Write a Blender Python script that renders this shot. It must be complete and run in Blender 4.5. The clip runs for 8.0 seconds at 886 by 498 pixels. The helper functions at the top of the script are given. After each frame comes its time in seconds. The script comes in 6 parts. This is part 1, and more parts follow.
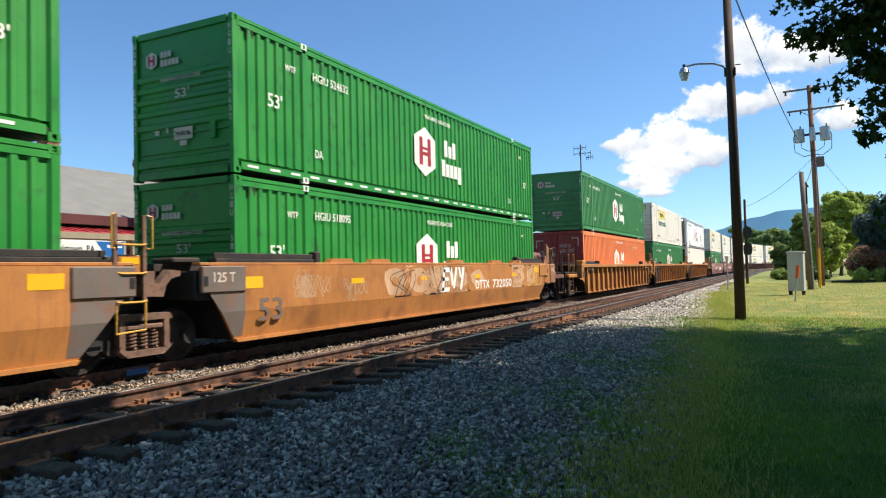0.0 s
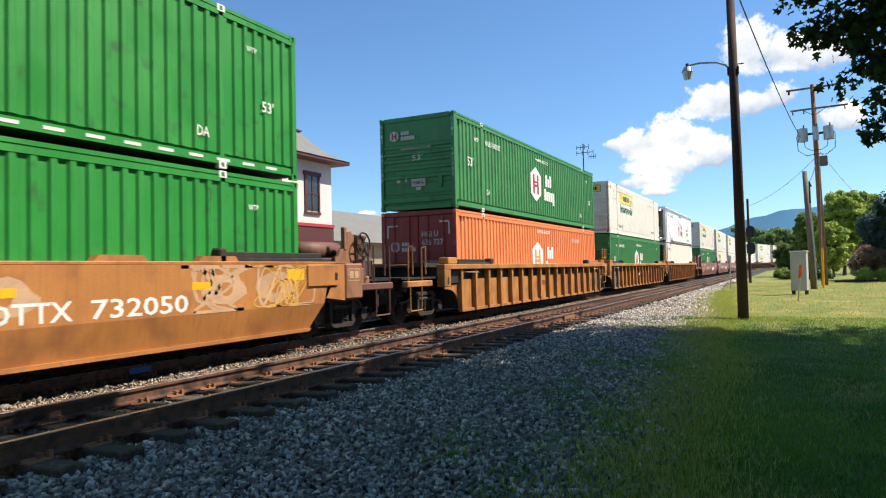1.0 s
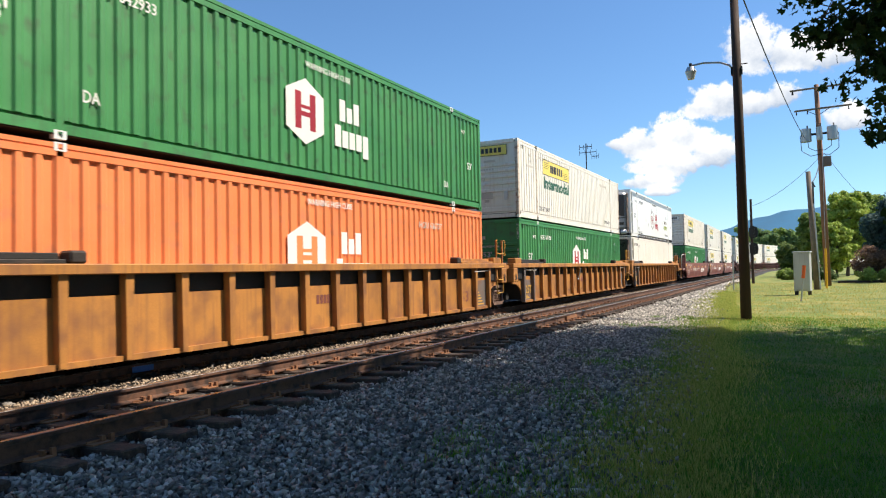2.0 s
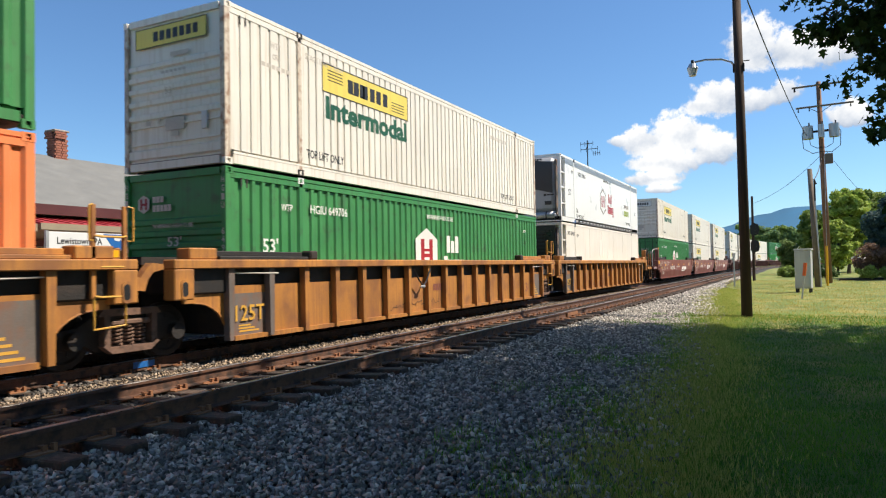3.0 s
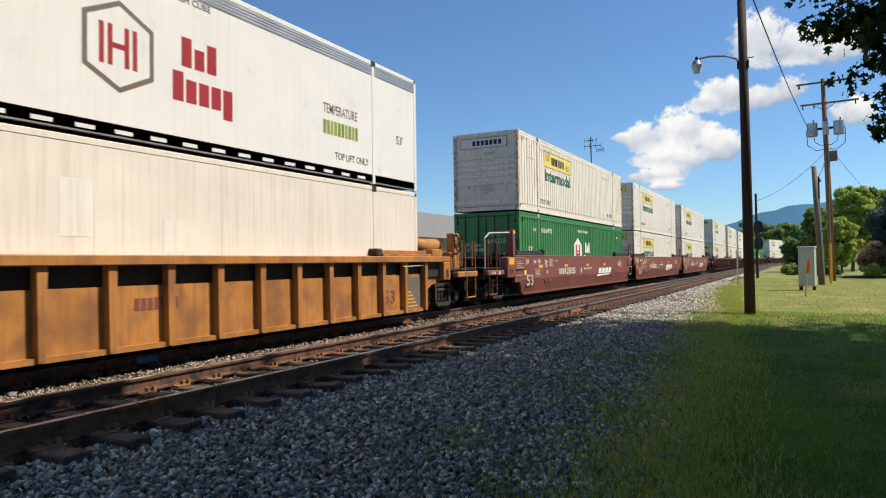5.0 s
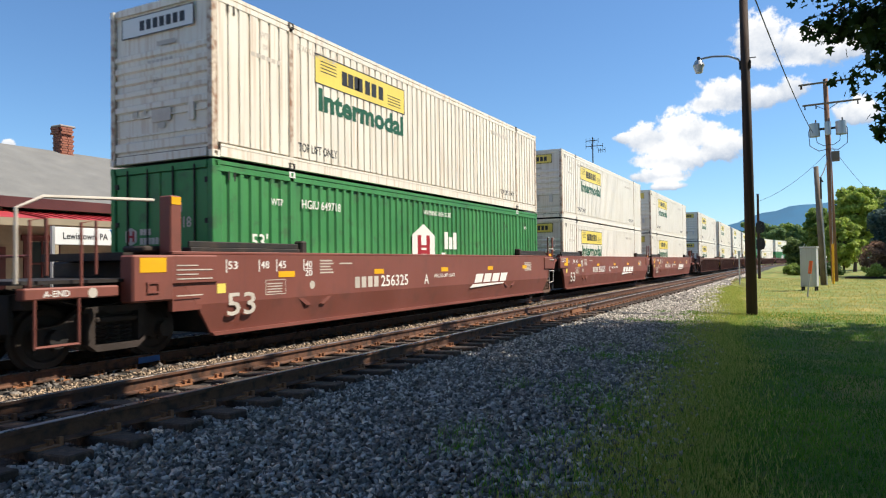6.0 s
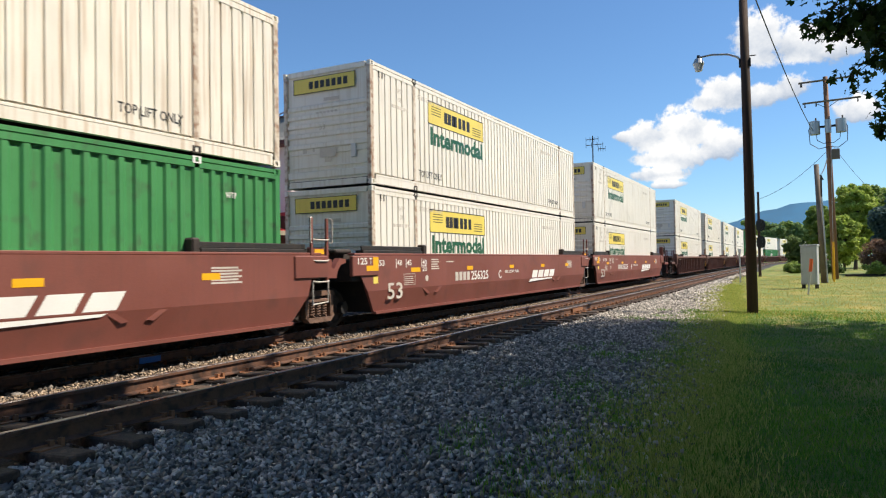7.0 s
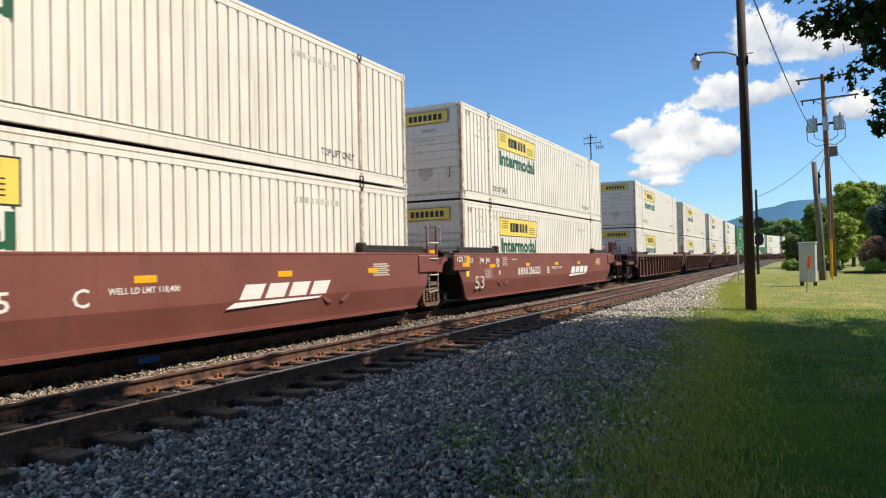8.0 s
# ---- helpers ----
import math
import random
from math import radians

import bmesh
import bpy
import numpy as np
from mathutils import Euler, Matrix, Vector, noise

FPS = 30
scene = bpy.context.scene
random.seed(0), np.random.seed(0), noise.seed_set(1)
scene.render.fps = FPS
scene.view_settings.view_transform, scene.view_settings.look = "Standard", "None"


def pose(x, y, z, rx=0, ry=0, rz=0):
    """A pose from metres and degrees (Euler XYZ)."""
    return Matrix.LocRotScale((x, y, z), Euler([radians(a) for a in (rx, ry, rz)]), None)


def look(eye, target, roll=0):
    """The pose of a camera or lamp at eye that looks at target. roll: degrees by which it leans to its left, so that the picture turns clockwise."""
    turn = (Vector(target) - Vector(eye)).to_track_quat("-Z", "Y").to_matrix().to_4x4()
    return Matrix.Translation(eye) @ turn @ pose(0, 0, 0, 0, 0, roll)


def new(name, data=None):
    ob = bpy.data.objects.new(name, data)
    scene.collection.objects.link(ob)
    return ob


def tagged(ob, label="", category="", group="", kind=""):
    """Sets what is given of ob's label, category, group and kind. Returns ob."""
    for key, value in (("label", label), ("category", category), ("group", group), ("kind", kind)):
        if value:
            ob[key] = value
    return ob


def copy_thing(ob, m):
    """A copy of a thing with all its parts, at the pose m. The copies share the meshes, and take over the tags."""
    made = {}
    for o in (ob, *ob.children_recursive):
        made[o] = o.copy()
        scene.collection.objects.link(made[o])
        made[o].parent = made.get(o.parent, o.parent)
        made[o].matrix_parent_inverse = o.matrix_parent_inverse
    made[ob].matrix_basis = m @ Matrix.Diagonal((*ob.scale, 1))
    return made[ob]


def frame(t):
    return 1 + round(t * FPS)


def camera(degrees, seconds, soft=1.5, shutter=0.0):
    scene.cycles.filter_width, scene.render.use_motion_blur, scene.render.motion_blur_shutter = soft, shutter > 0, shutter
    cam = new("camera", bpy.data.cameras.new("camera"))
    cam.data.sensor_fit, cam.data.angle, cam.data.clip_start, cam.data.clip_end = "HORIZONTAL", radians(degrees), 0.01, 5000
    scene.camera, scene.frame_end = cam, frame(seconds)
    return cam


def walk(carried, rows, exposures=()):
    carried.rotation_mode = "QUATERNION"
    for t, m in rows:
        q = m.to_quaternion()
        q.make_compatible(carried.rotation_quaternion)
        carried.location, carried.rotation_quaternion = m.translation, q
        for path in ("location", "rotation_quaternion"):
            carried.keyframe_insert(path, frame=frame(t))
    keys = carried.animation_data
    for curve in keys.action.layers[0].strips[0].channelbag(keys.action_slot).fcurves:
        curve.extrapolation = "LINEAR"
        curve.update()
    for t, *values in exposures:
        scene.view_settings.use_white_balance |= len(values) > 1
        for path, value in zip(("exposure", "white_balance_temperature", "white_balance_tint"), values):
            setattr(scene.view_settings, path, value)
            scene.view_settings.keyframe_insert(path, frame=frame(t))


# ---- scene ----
cam = camera(65.72, 8.0, soft=1.15, shutter=0.08)
EYE = (10.052, 0.0, 1.39)


def aim(left, up, lean):
    """A hand-held turn: degrees left of the track's line, up, and lean."""
    return Matrix.Translation(EYE) @ pose(0, 0, 0, 90 + up, 0, left) @ pose(0, 0, 0, 0, 0, lean)


PATH = [
    (0, aim(26.551, 1.870, -1.342)),
    (0.5, aim(26.684, 1.848, -1.281)),
    (1, aim(26.757, 1.801, -1.282)),
    (1.5, aim(26.906, 1.861, -1.212)),
    (3, aim(27.051, 1.467, -0.965)),
    (3.5, aim(27.149, 1.442, -0.939)),
    (4, aim(27.132, 1.392, -0.928)),
    (4.5, aim(27.201, 1.202, -0.876)),
    (6, aim(27.433, 1.192, -0.745)),
    (6.5, aim(27.499, 1.125, -0.843)),
    (7, aim(27.466, 1.136, -0.965)),
    (7.5, aim(27.370, 1.025, -1.034)),
    (8, aim(27.342, 1.051, -1.224)),
]
walk(cam, PATH, exposures=[(0, .75), (1.6, .75), (3.0, .62), (3.5, .42), (4.5, .32), (5.8, .60), (6.5, .71), (7.0, .57), (7.5, .58), (8.0, .51)])

# ---- world, sun ----
SUN_TO = Vector((0.52, 0.33, 0.79)).normalized()
# cumulus: bearing right of the track's line, height, half width, half height, all in degrees
CLOUDS = [(-10.75, 9.7, 2.1, 1.5), (-7.93, 9.94, 3.0, 2.0), (-5.25, 8.85, 2.0, 1.5), (-10.1, 6.75, 2.3, .75), (-9.4, 5.85, 1.5, .42), (-9.0, 7.9, 3.0, 1.1), (-.3, 12.6, 1.6, 1.1),
          (-4.7, 12.5, 2.7, 1.7), (-2.3, 12.2, 1.8, 1.2), (-6.3, 11.96, 1.5, .9), (-2.2, 16.3, 2.3, 2.5), (.5, 15.5, 3.3, 1.7),
          (3.1, 14.8, 1.8, 1.5), (4.0, 10.4, 1.6, 1.3), (-12.5, 9.8, 1.2, .6), (-59.8, 8.8, .6, .5), (-33, 4.8, 1.1, .4), (-62, 8.4, 1.2, .5)]


def make_world():
    w = bpy.data.worlds.new("sky")
    scene.world = w
    w.use_nodes = True
    nt = w.node_tree
    nt.nodes.clear()
    n, link = nt.nodes.new, nt.links.new

    def num(op, a, b=None, c=None):
        m = n("ShaderNodeMath")
        m.operation = op
        for i, v in enumerate((a, b, c)):
            if v is None:
                continue
            if isinstance(v, (int, float)):
                m.inputs[i].default_value = v
            else:
                link(v, m.inputs[i])
        return m.outputs[0]

    sky = n("ShaderNodeTexSky")
    sky.sky_type, sky.sun_disc = "NISHITA", False
    sky.sun_elevation = math.asin(SUN_TO.z)
    sky.sun_rotation = math.atan2(SUN_TO.x, SUN_TO.y)
    sky.altitude, sky.air_density, sky.dust_density, sky.ozone_density = 150, 1.0, 0.2, 3.0
    coord = n("ShaderNodeTexCoord")
    sep = n("ShaderNodeSeparateXYZ")
    link(coord.outputs["Generated"], sep.inputs[0])
    az = num("MULTIPLY", num("ARCTAN2", sep.outputs[0], sep.outputs[1]), 57.2958)
    el = num("MULTIPLY", num("ARCSINE", sep.outputs[2]), 57.2958)
    billow = n("ShaderNodeTexNoise")
    billow.inputs["Scale"].default_value, billow.inputs["Detail"].default_value, billow.inputs["Roughness"].default_value = 30, 10, 0.62
    link(coord.outputs["Generated"], billow.inputs["Vector"])
    lump = num("MULTIPLY_ADD", billow.outputs[0], 1.9, -0.95)
    field, low = None, None
    for a, e, ra, re in CLOUDS:
        dx = num("DIVIDE", num("SUBTRACT", az, a), ra)
        dy = num("DIVIDE", num("SUBTRACT", el, e), re)
        d = num("SUBTRACT", 1.0, num("SQRT", num("ADD", num("MULTIPLY", dx, dx), num("MULTIPLY", dy, dy))))
        field = d if field is None else num("SMOOTH_MAX", field, d, 0.25)
        s = num("ADD", num("MINIMUM", d, 0.35), num("MULTIPLY", dy, 0.6))
        low = s if low is None else num("SMOOTH_MAX", low, s, 0.2)
    ragged = num("ADD", field, lump)
    cover = n("ShaderNodeMapRange")
    cover.interpolation_type = "SMOOTHSTEP"
    cover.inputs["From Min"].default_value, cover.inputs["From Max"].default_value = 0.06, 0.36
    link(ragged, cover.inputs["Value"])
    shade = n("ShaderNodeMapRange")
    shade.inputs["From Min"].default_value, shade.inputs["From Max"].default_value = -0.12, 0.72
    link(num("ADD", low, num("MULTIPLY", lump, 0.75)), shade.inputs["Value"])
    tone = n("ShaderNodeMix")
    tone.data_type = "RGBA"
    tone.inputs["A"].default_value, tone.inputs["B"].default_value = (3.5, 4.2, 5.3, 1), (8.8, 8.7, 8.5, 1)
    link(shade.outputs[0], tone.inputs["Factor"])
    mix = n("ShaderNodeMix")
    mix.data_type = "RGBA"
    link(cover.outputs[0], mix.inputs["Factor"])
    tint = n("ShaderNodeMix")
    tint.data_type, tint.blend_type = "RGBA", "MULTIPLY"
    tint.inputs["Factor"].default_value = 1
    tint.inputs["B"].default_value = (0.77, 1.0, 1.18, 1)
    link(sky.outputs[0], tint.inputs["A"])
    link(tint.outputs["Result"], mix.inputs["A"])
    link(tone.outputs["Result"], mix.inputs["B"])
    bg = n("ShaderNodeBackground")
    bg.inputs["Strength"].default_value = 0.085
    out = n("ShaderNodeOutputWorld")
    link(mix.outputs["Result"], bg.inputs[0])
    link(bg.outputs[0], out.inputs[0])


make_world()
sun = new("sun", bpy.data.lights.new("sun", "SUN"))
sun.data.energy, sun.data.angle, sun.data.color = 5.0, radians(0.5), (1.0, 0.90, 0.75)
sun.matrix_world = look((0, 0, 60), Vector((0, 0, 60)) - SUN_TO)


# ---- materials ----
def surface(name, col, rough=0.6, metal=0.0, vary=0.18, scale=1.2, dirt=None, dirt_amount=0.0, streak=0.0, bump=0.1, grain=40, island=0.0, each=0.0, spec=0.5):
    """A painted or natural surface: tone at two scales, stains and downward streaks of dirt, fine relief."""
    m = bpy.data.materials.new(name)
    m.use_nodes = True
    nt = m.node_tree
    n, link = nt.nodes.new, nt.links.new
    b = nt.nodes["Principled BSDF"]
    b.inputs["Roughness"].default_value, b.inputs["Metallic"].default_value = rough, metal
    b.inputs["Specular IOR Level"].default_value = spec
    coord, info = n("ShaderNodeTexCoord"), n("ShaderNodeObjectInfo")
    shift = n("ShaderNodeVectorMath")
    shift.operation = "MULTIPLY_ADD"
    comb = n("ShaderNodeCombineXYZ")
    for i in range(3):
        link(info.outputs["Random"], comb.inputs[i])
    link(comb.outputs[0], shift.inputs[0])
    shift.inputs[1].default_value = (37, 53, 29)
    link(coord.outputs["Object"], shift.inputs[2])
    where = shift.outputs[0]

    def noise_at(sc, detail=4, squash=None):
        t = n("ShaderNodeTexNoise")
        t.inputs["Scale"].default_value, t.inputs["Detail"].default_value = sc, detail
        if squash:
            mp = n("ShaderNodeMapping")
            mp.inputs["Scale"].default_value = squash
            link(where, mp.inputs[0])
            link(mp.outputs[0], t.inputs["Vector"])
        else:
            link(where, t.inputs["Vector"])
        return t.outputs[0]

    def mixed(fac, a, bb, how="MIX"):
        x = n("ShaderNodeMix")
        x.data_type, x.blend_type = "RGBA", how
        for key, v in (("Factor", fac), ("A", a), ("B", bb)):
            if isinstance(v, (int, float)):
                x.inputs[key].default_value = v
            elif isinstance(v, tuple):
                x.inputs[key].default_value = (*v, 1)
            else:
                link(v, x.inputs[key])
        return x.outputs["Result"]

    def ranged(v, lo, hi, a=0.0, bb=1.0):
        r = n("ShaderNodeMapRange")
        for key, x in (("From Min", lo), ("From Max", hi), ("To Min", a), ("To Max", bb)):
            r.inputs[key].default_value = x
        link(v, r.inputs["Value"])
        return r.outputs[0]

    big, fine = noise_at(scale, 5), noise_at(grain, 3)
    dark, light = tuple(c * (1 - vary) for c in col), tuple(min(1, c * (1 + vary)) for c in col)
    c = mixed(ranged(big, 0.3, 0.7), dark, light)
    c = mixed(0.35 * min(1, vary * 3), c, mixed(ranged(fine, 0.3, 0.7), tuple(x * 0.6 for x in col), tuple(min(1, x * 1.3) for x in col)))
    if dirt:
        if dirt_amount:
            c = mixed(ranged(noise_at(scale * 2.7, 6), 0.62 - dirt_amount * 0.3, 0.78 - dirt_amount * 0.2, 0, 0.85), c, dirt)
        if streak:
            c = mixed(ranged(noise_at(1.0, 4, (14, 14, 0.5)), 0.5, 0.7, 0, streak), c, dirt)
    if island:
        geo = n("ShaderNodeNewGeometry")
        few = n("ShaderNodeMath")
        few.operation = "POWER"
        link(geo.outputs["Random Per Island"], few.inputs[0])
        few.inputs[1].default_value = 2.2
        c = mixed(ranged(few.outputs[0], 0, 1, 0, island), c, tuple(min(1, x * 6.0) for x in col))
    if each:
        c = mixed(ranged(info.outputs["Random"], 0, 1, 0, each), c, tuple(x * 0.35 for x in col))
    link(c, b.inputs["Base Color"])
    link(ranged(big, 0.3, 0.7, max(0.05, rough - 0.1), min(1, rough + 0.1)), b.inputs["Roughness"])
    if bump:
        bp = n("ShaderNodeBump")
        bp.inputs["Strength"].default_value, bp.inputs["Distance"].default_value = bump, 0.02
        link(fine, bp.inputs["Height"])
        link(bp.outputs[0], b.inputs["Normal"])
    return m


def leaf_surface(name, col, bright):
    m = bpy.data.materials.new(name)
    m.use_nodes = True
    nt = m.node_tree
    n, link = nt.nodes.new, nt.links.new
    b = nt.nodes["Principled BSDF"]
    b.inputs["Roughness"].default_value, b.inputs["Specular IOR Level"].default_value = 0.6, 0.25
    geo, mix = n("ShaderNodeNewGeometry"), n("ShaderNodeMix")
    mix.data_type = "RGBA"
    mix.inputs["A"].default_value, mix.inputs["B"].default_value = (*col, 1), (*bright, 1)
    link(geo.outputs["Random Per Island"], mix.inputs["Factor"])
    link(mix.outputs["Result"], b.inputs["Base Color"])
    glow, add = n("ShaderNodeBsdfTranslucent"), n("ShaderNodeMixShader")
    link(mix.outputs["Result"], glow.inputs[0])
    add.inputs[0].default_value = 0.42
    link(b.outputs[0], add.inputs[1])
    link(glow.outputs[0], add.inputs[2])
    link(add.outputs[0], nt.nodes["Material Output"].inputs[0])
    return m


RUST = (0.16, 0.06, 0.03)
GRIME = (0.10, 0.075, 0.05)
M = dict(
    green=surface("container_green", (0.017, 0.245, 0.032), 0.5, vary=0.12, dirt=(0.02, 0.09, 0.03), dirt_amount=0.1, streak=0.25),
    sage=surface("container_faded_green", (0.045, 0.235, 0.07), 0.55, vary=0.12, dirt=(0.05, 0.11, 0.05), dirt_amount=0.2, streak=0.35),
    orange=surface("container_orange", (0.84, 0.235, 0.075), 0.55, vary=0.08, dirt=(0.6, 0.2, 0.09), dirt_amount=0.2, streak=0.25),
    door_red=surface("door_red", (0.27, 0.028, 0.022), 0.55, vary=0.15, dirt=(0.3, 0.12, 0.09), dirt_amount=0.2, streak=0.3),
    white=surface("container_white", (0.80, 0.76, 0.69), 0.5, vary=0.04, dirt=(0.58, 0.50, 0.39), streak=0.5),
    white_edge=surface("container_white_rusted_edge", (0.66, 0.58, 0.48), 0.6, vary=0.1, scale=3, dirt=(0.26, 0.12, 0.06), dirt_amount=0.55, streak=0.7),
    white_rust=surface("container_white_rusty", (0.79, 0.745, 0.66), 0.55, vary=0.05, dirt=(0.48, 0.32, 0.19), streak=0.55),
    clean=surface("reefer_white", (0.80, 0.79, 0.77), 0.35, vary=0.03, dirt=(0.6, 0.57, 0.52), streak=0.25),
    cream=surface("panel_cream", (0.78, 0.715, 0.635), 0.45, vary=0.05, dirt=(0.55, 0.47, 0.37), streak=0.4),
    tan=surface("car_tan", (0.42, 0.168, 0.04), 0.6, vary=0.22, scale=0.6, dirt=(0.24, 0.088, 0.03), dirt_amount=0.38, streak=0.4),
    yellow=surface("car_yellow", (0.43, 0.18, 0.036), 0.65, vary=0.22, scale=0.7, dirt=(0.22, 0.09, 0.035), dirt_amount=0.55, streak=0.65),
    brown=surface("car_brown", (0.20, 0.062, 0.045), 0.55, vary=0.1, scale=0.7, dirt=(0.15, 0.055, 0.042), dirt_amount=0.25, streak=0.3),
    oldbrown=surface("car_old_brown", (0.15, 0.06, 0.04), 0.65, vary=0.25, dirt=(0.09, 0.04, 0.03), dirt_amount=0.4, streak=0.5),
    primer=surface("primer_grey", (0.14, 0.115, 0.10), 0.7, vary=0.2, dirt=(0.2, 0.09, 0.05), dirt_amount=0.3, streak=0.3),
    steel=surface("dark_steel", (0.02, 0.017, 0.016), 0.7, 0.1, vary=0.3, dirt=(0.05, 0.033, 0.025), dirt_amount=0.35, bump=0.3),
    # grime, taken near black to paint the shade beneath the cars
    truck=surface("truck_grime", (0.03, 0.021, 0.017), 0.8, vary=0.3, dirt=(0.05, 0.035, 0.03), dirt_amount=0.5, bump=0.4),
    umber=surface("car_umber", (0.27, 0.125, 0.062), 0.65, vary=0.2, dirt=(0.13, 0.06, 0.035), dirt_amount=0.3, streak=0.35),
    # dusty brown, lighter so that protruding truck castings look sunlit
    cast=surface("dusty_cast_steel", (0.17, 0.095, 0.065), 0.8, vary=0.25, scale=4, dirt=(0.06, 0.04, 0.03), dirt_amount=0.4, bump=0.4),
    tread=surface("wheel_steel", (0.3, 0.28, 0.26), 0.35, 0.9, vary=0.15),
    reflector=surface("reflector_yellow", (0.85, 0.42, 0.01), 0.4, vary=0.06),
    tape=surface("reflective_tape", (0.75, 0.74, 0.72), 0.4, vary=0.06),
    ink_white=surface("lettering_white", (0.78, 0.76, 0.72), 0.5, vary=0.06),
    ink_faded=surface("lettering_faded", (0.55, 0.5, 0.44), 0.6, vary=0.2),
    ink_black=surface("lettering_black", (0.02, 0.02, 0.022), 0.5, vary=0.1),
    ink_green=surface("lettering_green", (0.01, 0.095, 0.045), 0.5, vary=0.1),
    ink_red=surface("emblem_red", (0.33, 0.012, 0.02), 0.5, vary=0.1),
    ink_yellow=surface("lettering_yellow", (0.62, 0.33, 0.05), 0.5, vary=0.1),
    sign_yellow=surface("panel_yellow", (0.80, 0.63, 0.12), 0.45, vary=0.06, streak=0.2, dirt=(0.5, 0.35, 0.06)),
    spray=surface("spray_paint", (0.50, 0.31, 0.18), 0.7, vary=0.3),
    spray_dark=surface("spray_paint_dark", (0.08, 0.045, 0.03), 0.7, vary=0.3),
    unit=surface("cooling_unit_grey", (0.62, 0.62, 0.63), 0.4, vary=0.05),
    unit_grey=surface("moulded_grey", (0.36, 0.37, 0.40), 0.4, vary=0.05, dirt=(0.25, 0.25, 0.26), streak=0.2),
    rail_grey=surface("aluminium_rail", (0.27, 0.27, 0.28), 0.5, 0.3, vary=0.1),
    grille=surface("grille_black", (0.015, 0.016, 0.02), 0.35, vary=0.2),
    rail=surface("rail_rust", (0.13, 0.06, 0.034), 0.75, 0.0, vary=0.3, scale=3, dirt=(0.025, 0.017, 0.014), dirt_amount=0.55, bump=0.2),
    railhead=surface("rail_head", (0.34, 0.31, 0.29), 0.3, 0.85, vary=0.2, scale=4),
    tie=surface("tie_wood", (0.065, 0.043, 0.032), 0.9, vary=0.35, scale=6, dirt=(0.16, 0.10, 0.065), dirt_amount=0.4, bump=0.6, each=0.5),
    plate=surface("tie_plate_rust", (0.30, 0.13, 0.058), 0.8, vary=0.3, each=0.5),
    # bed near black: the shade in the gaps between stones is painted in
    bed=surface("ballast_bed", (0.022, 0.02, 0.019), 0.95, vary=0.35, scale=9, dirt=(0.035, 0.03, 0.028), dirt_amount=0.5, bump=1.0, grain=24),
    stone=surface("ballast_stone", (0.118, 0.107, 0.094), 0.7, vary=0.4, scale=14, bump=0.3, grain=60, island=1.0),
    # darker copy of the stone: shade of train and near track put into colour
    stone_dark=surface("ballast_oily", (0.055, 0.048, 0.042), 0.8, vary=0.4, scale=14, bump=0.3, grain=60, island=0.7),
    # dusty stone, paler copy that paints the sunlit strip between the tracks
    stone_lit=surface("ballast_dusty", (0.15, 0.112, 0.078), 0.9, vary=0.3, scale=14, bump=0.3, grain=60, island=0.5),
    lawn=surface("lawn", (0.12, 0.17, 0.03), 0.95, vary=0.3, scale=0.35, dirt=(0.34, 0.26, 0.07), dirt_amount=0.5, bump=0.8, grain=30),
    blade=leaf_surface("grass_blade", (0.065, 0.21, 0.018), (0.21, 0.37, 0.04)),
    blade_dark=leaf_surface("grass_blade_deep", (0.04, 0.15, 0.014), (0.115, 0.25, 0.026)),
    # dry fringe grass, made paler to paint dappled sun along the lawn's edge
    blade_straw_lit=leaf_surface("grass_straw", (0.26, 0.34, 0.06), (0.58, 0.54, 0.16)),
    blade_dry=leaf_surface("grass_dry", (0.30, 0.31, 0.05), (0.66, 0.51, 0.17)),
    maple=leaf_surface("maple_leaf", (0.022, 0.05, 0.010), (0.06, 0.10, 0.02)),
    leaf=leaf_surface("broad_leaf", (0.15, 0.25, 0.05), (0.34, 0.42, 0.11)),
    leaf_bright=leaf_surface("bright_leaf", (0.26, 0.38, 0.06), (0.52, 0.58, 0.14)),
    leaf_dark=leaf_surface("dark_leaf", (0.04, 0.085, 0.025), (0.10, 0.16, 0.045)),
    leaf_olive=leaf_surface("olive_leaf", (0.09, 0.15, 0.045), (0.22, 0.29, 0.09)),
    # green with distance haze mixed into it, for the far wood
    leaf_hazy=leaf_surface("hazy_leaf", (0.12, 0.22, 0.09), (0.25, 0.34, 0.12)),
    needle=leaf_surface("blue_needle", (0.05, 0.10, 0.09), (0.11, 0.17, 0.15)),
    brush=leaf_surface("brown_brush", (0.16, 0.10, 0.07), (0.34, 0.21, 0.14)),
    bark=surface("bark", (0.10, 0.07, 0.05), 0.95, vary=0.35, scale=5, bump=0.8),
    pole=surface("creosote_pole", (0.042, 0.024, 0.017), 0.9, vary=0.35, scale=3, dirt=(0.10, 0.05, 0.032), streak=0.6, bump=0.5),
    pole_new=surface("weathered_pole", (0.22, 0.105, 0.058), 0.9, vary=0.25, scale=3, dirt=(0.34, 0.21, 0.14), streak=0.6, bump=0.5),
    pole_grey=surface("grey_pole", (0.19, 0.15, 0.115), 0.9, vary=0.25, scale=3, dirt=(0.09, 0.06, 0.045), streak=0.6, bump=0.5),
    galv=surface("galvanised", (0.45, 0.46, 0.47), 0.45, 0.6, vary=0.12),
    cabinet=surface("cabinet_grey", (0.50, 0.50, 0.50), 0.5, 0.1, vary=0.06, dirt=(0.35, 0.32, 0.28), streak=0.3),
    cable=surface("cable_black", (0.02, 0.02, 0.02), 0.6),
    black=surface("black_paint", (0.015, 0.015, 0.015), 0.5),
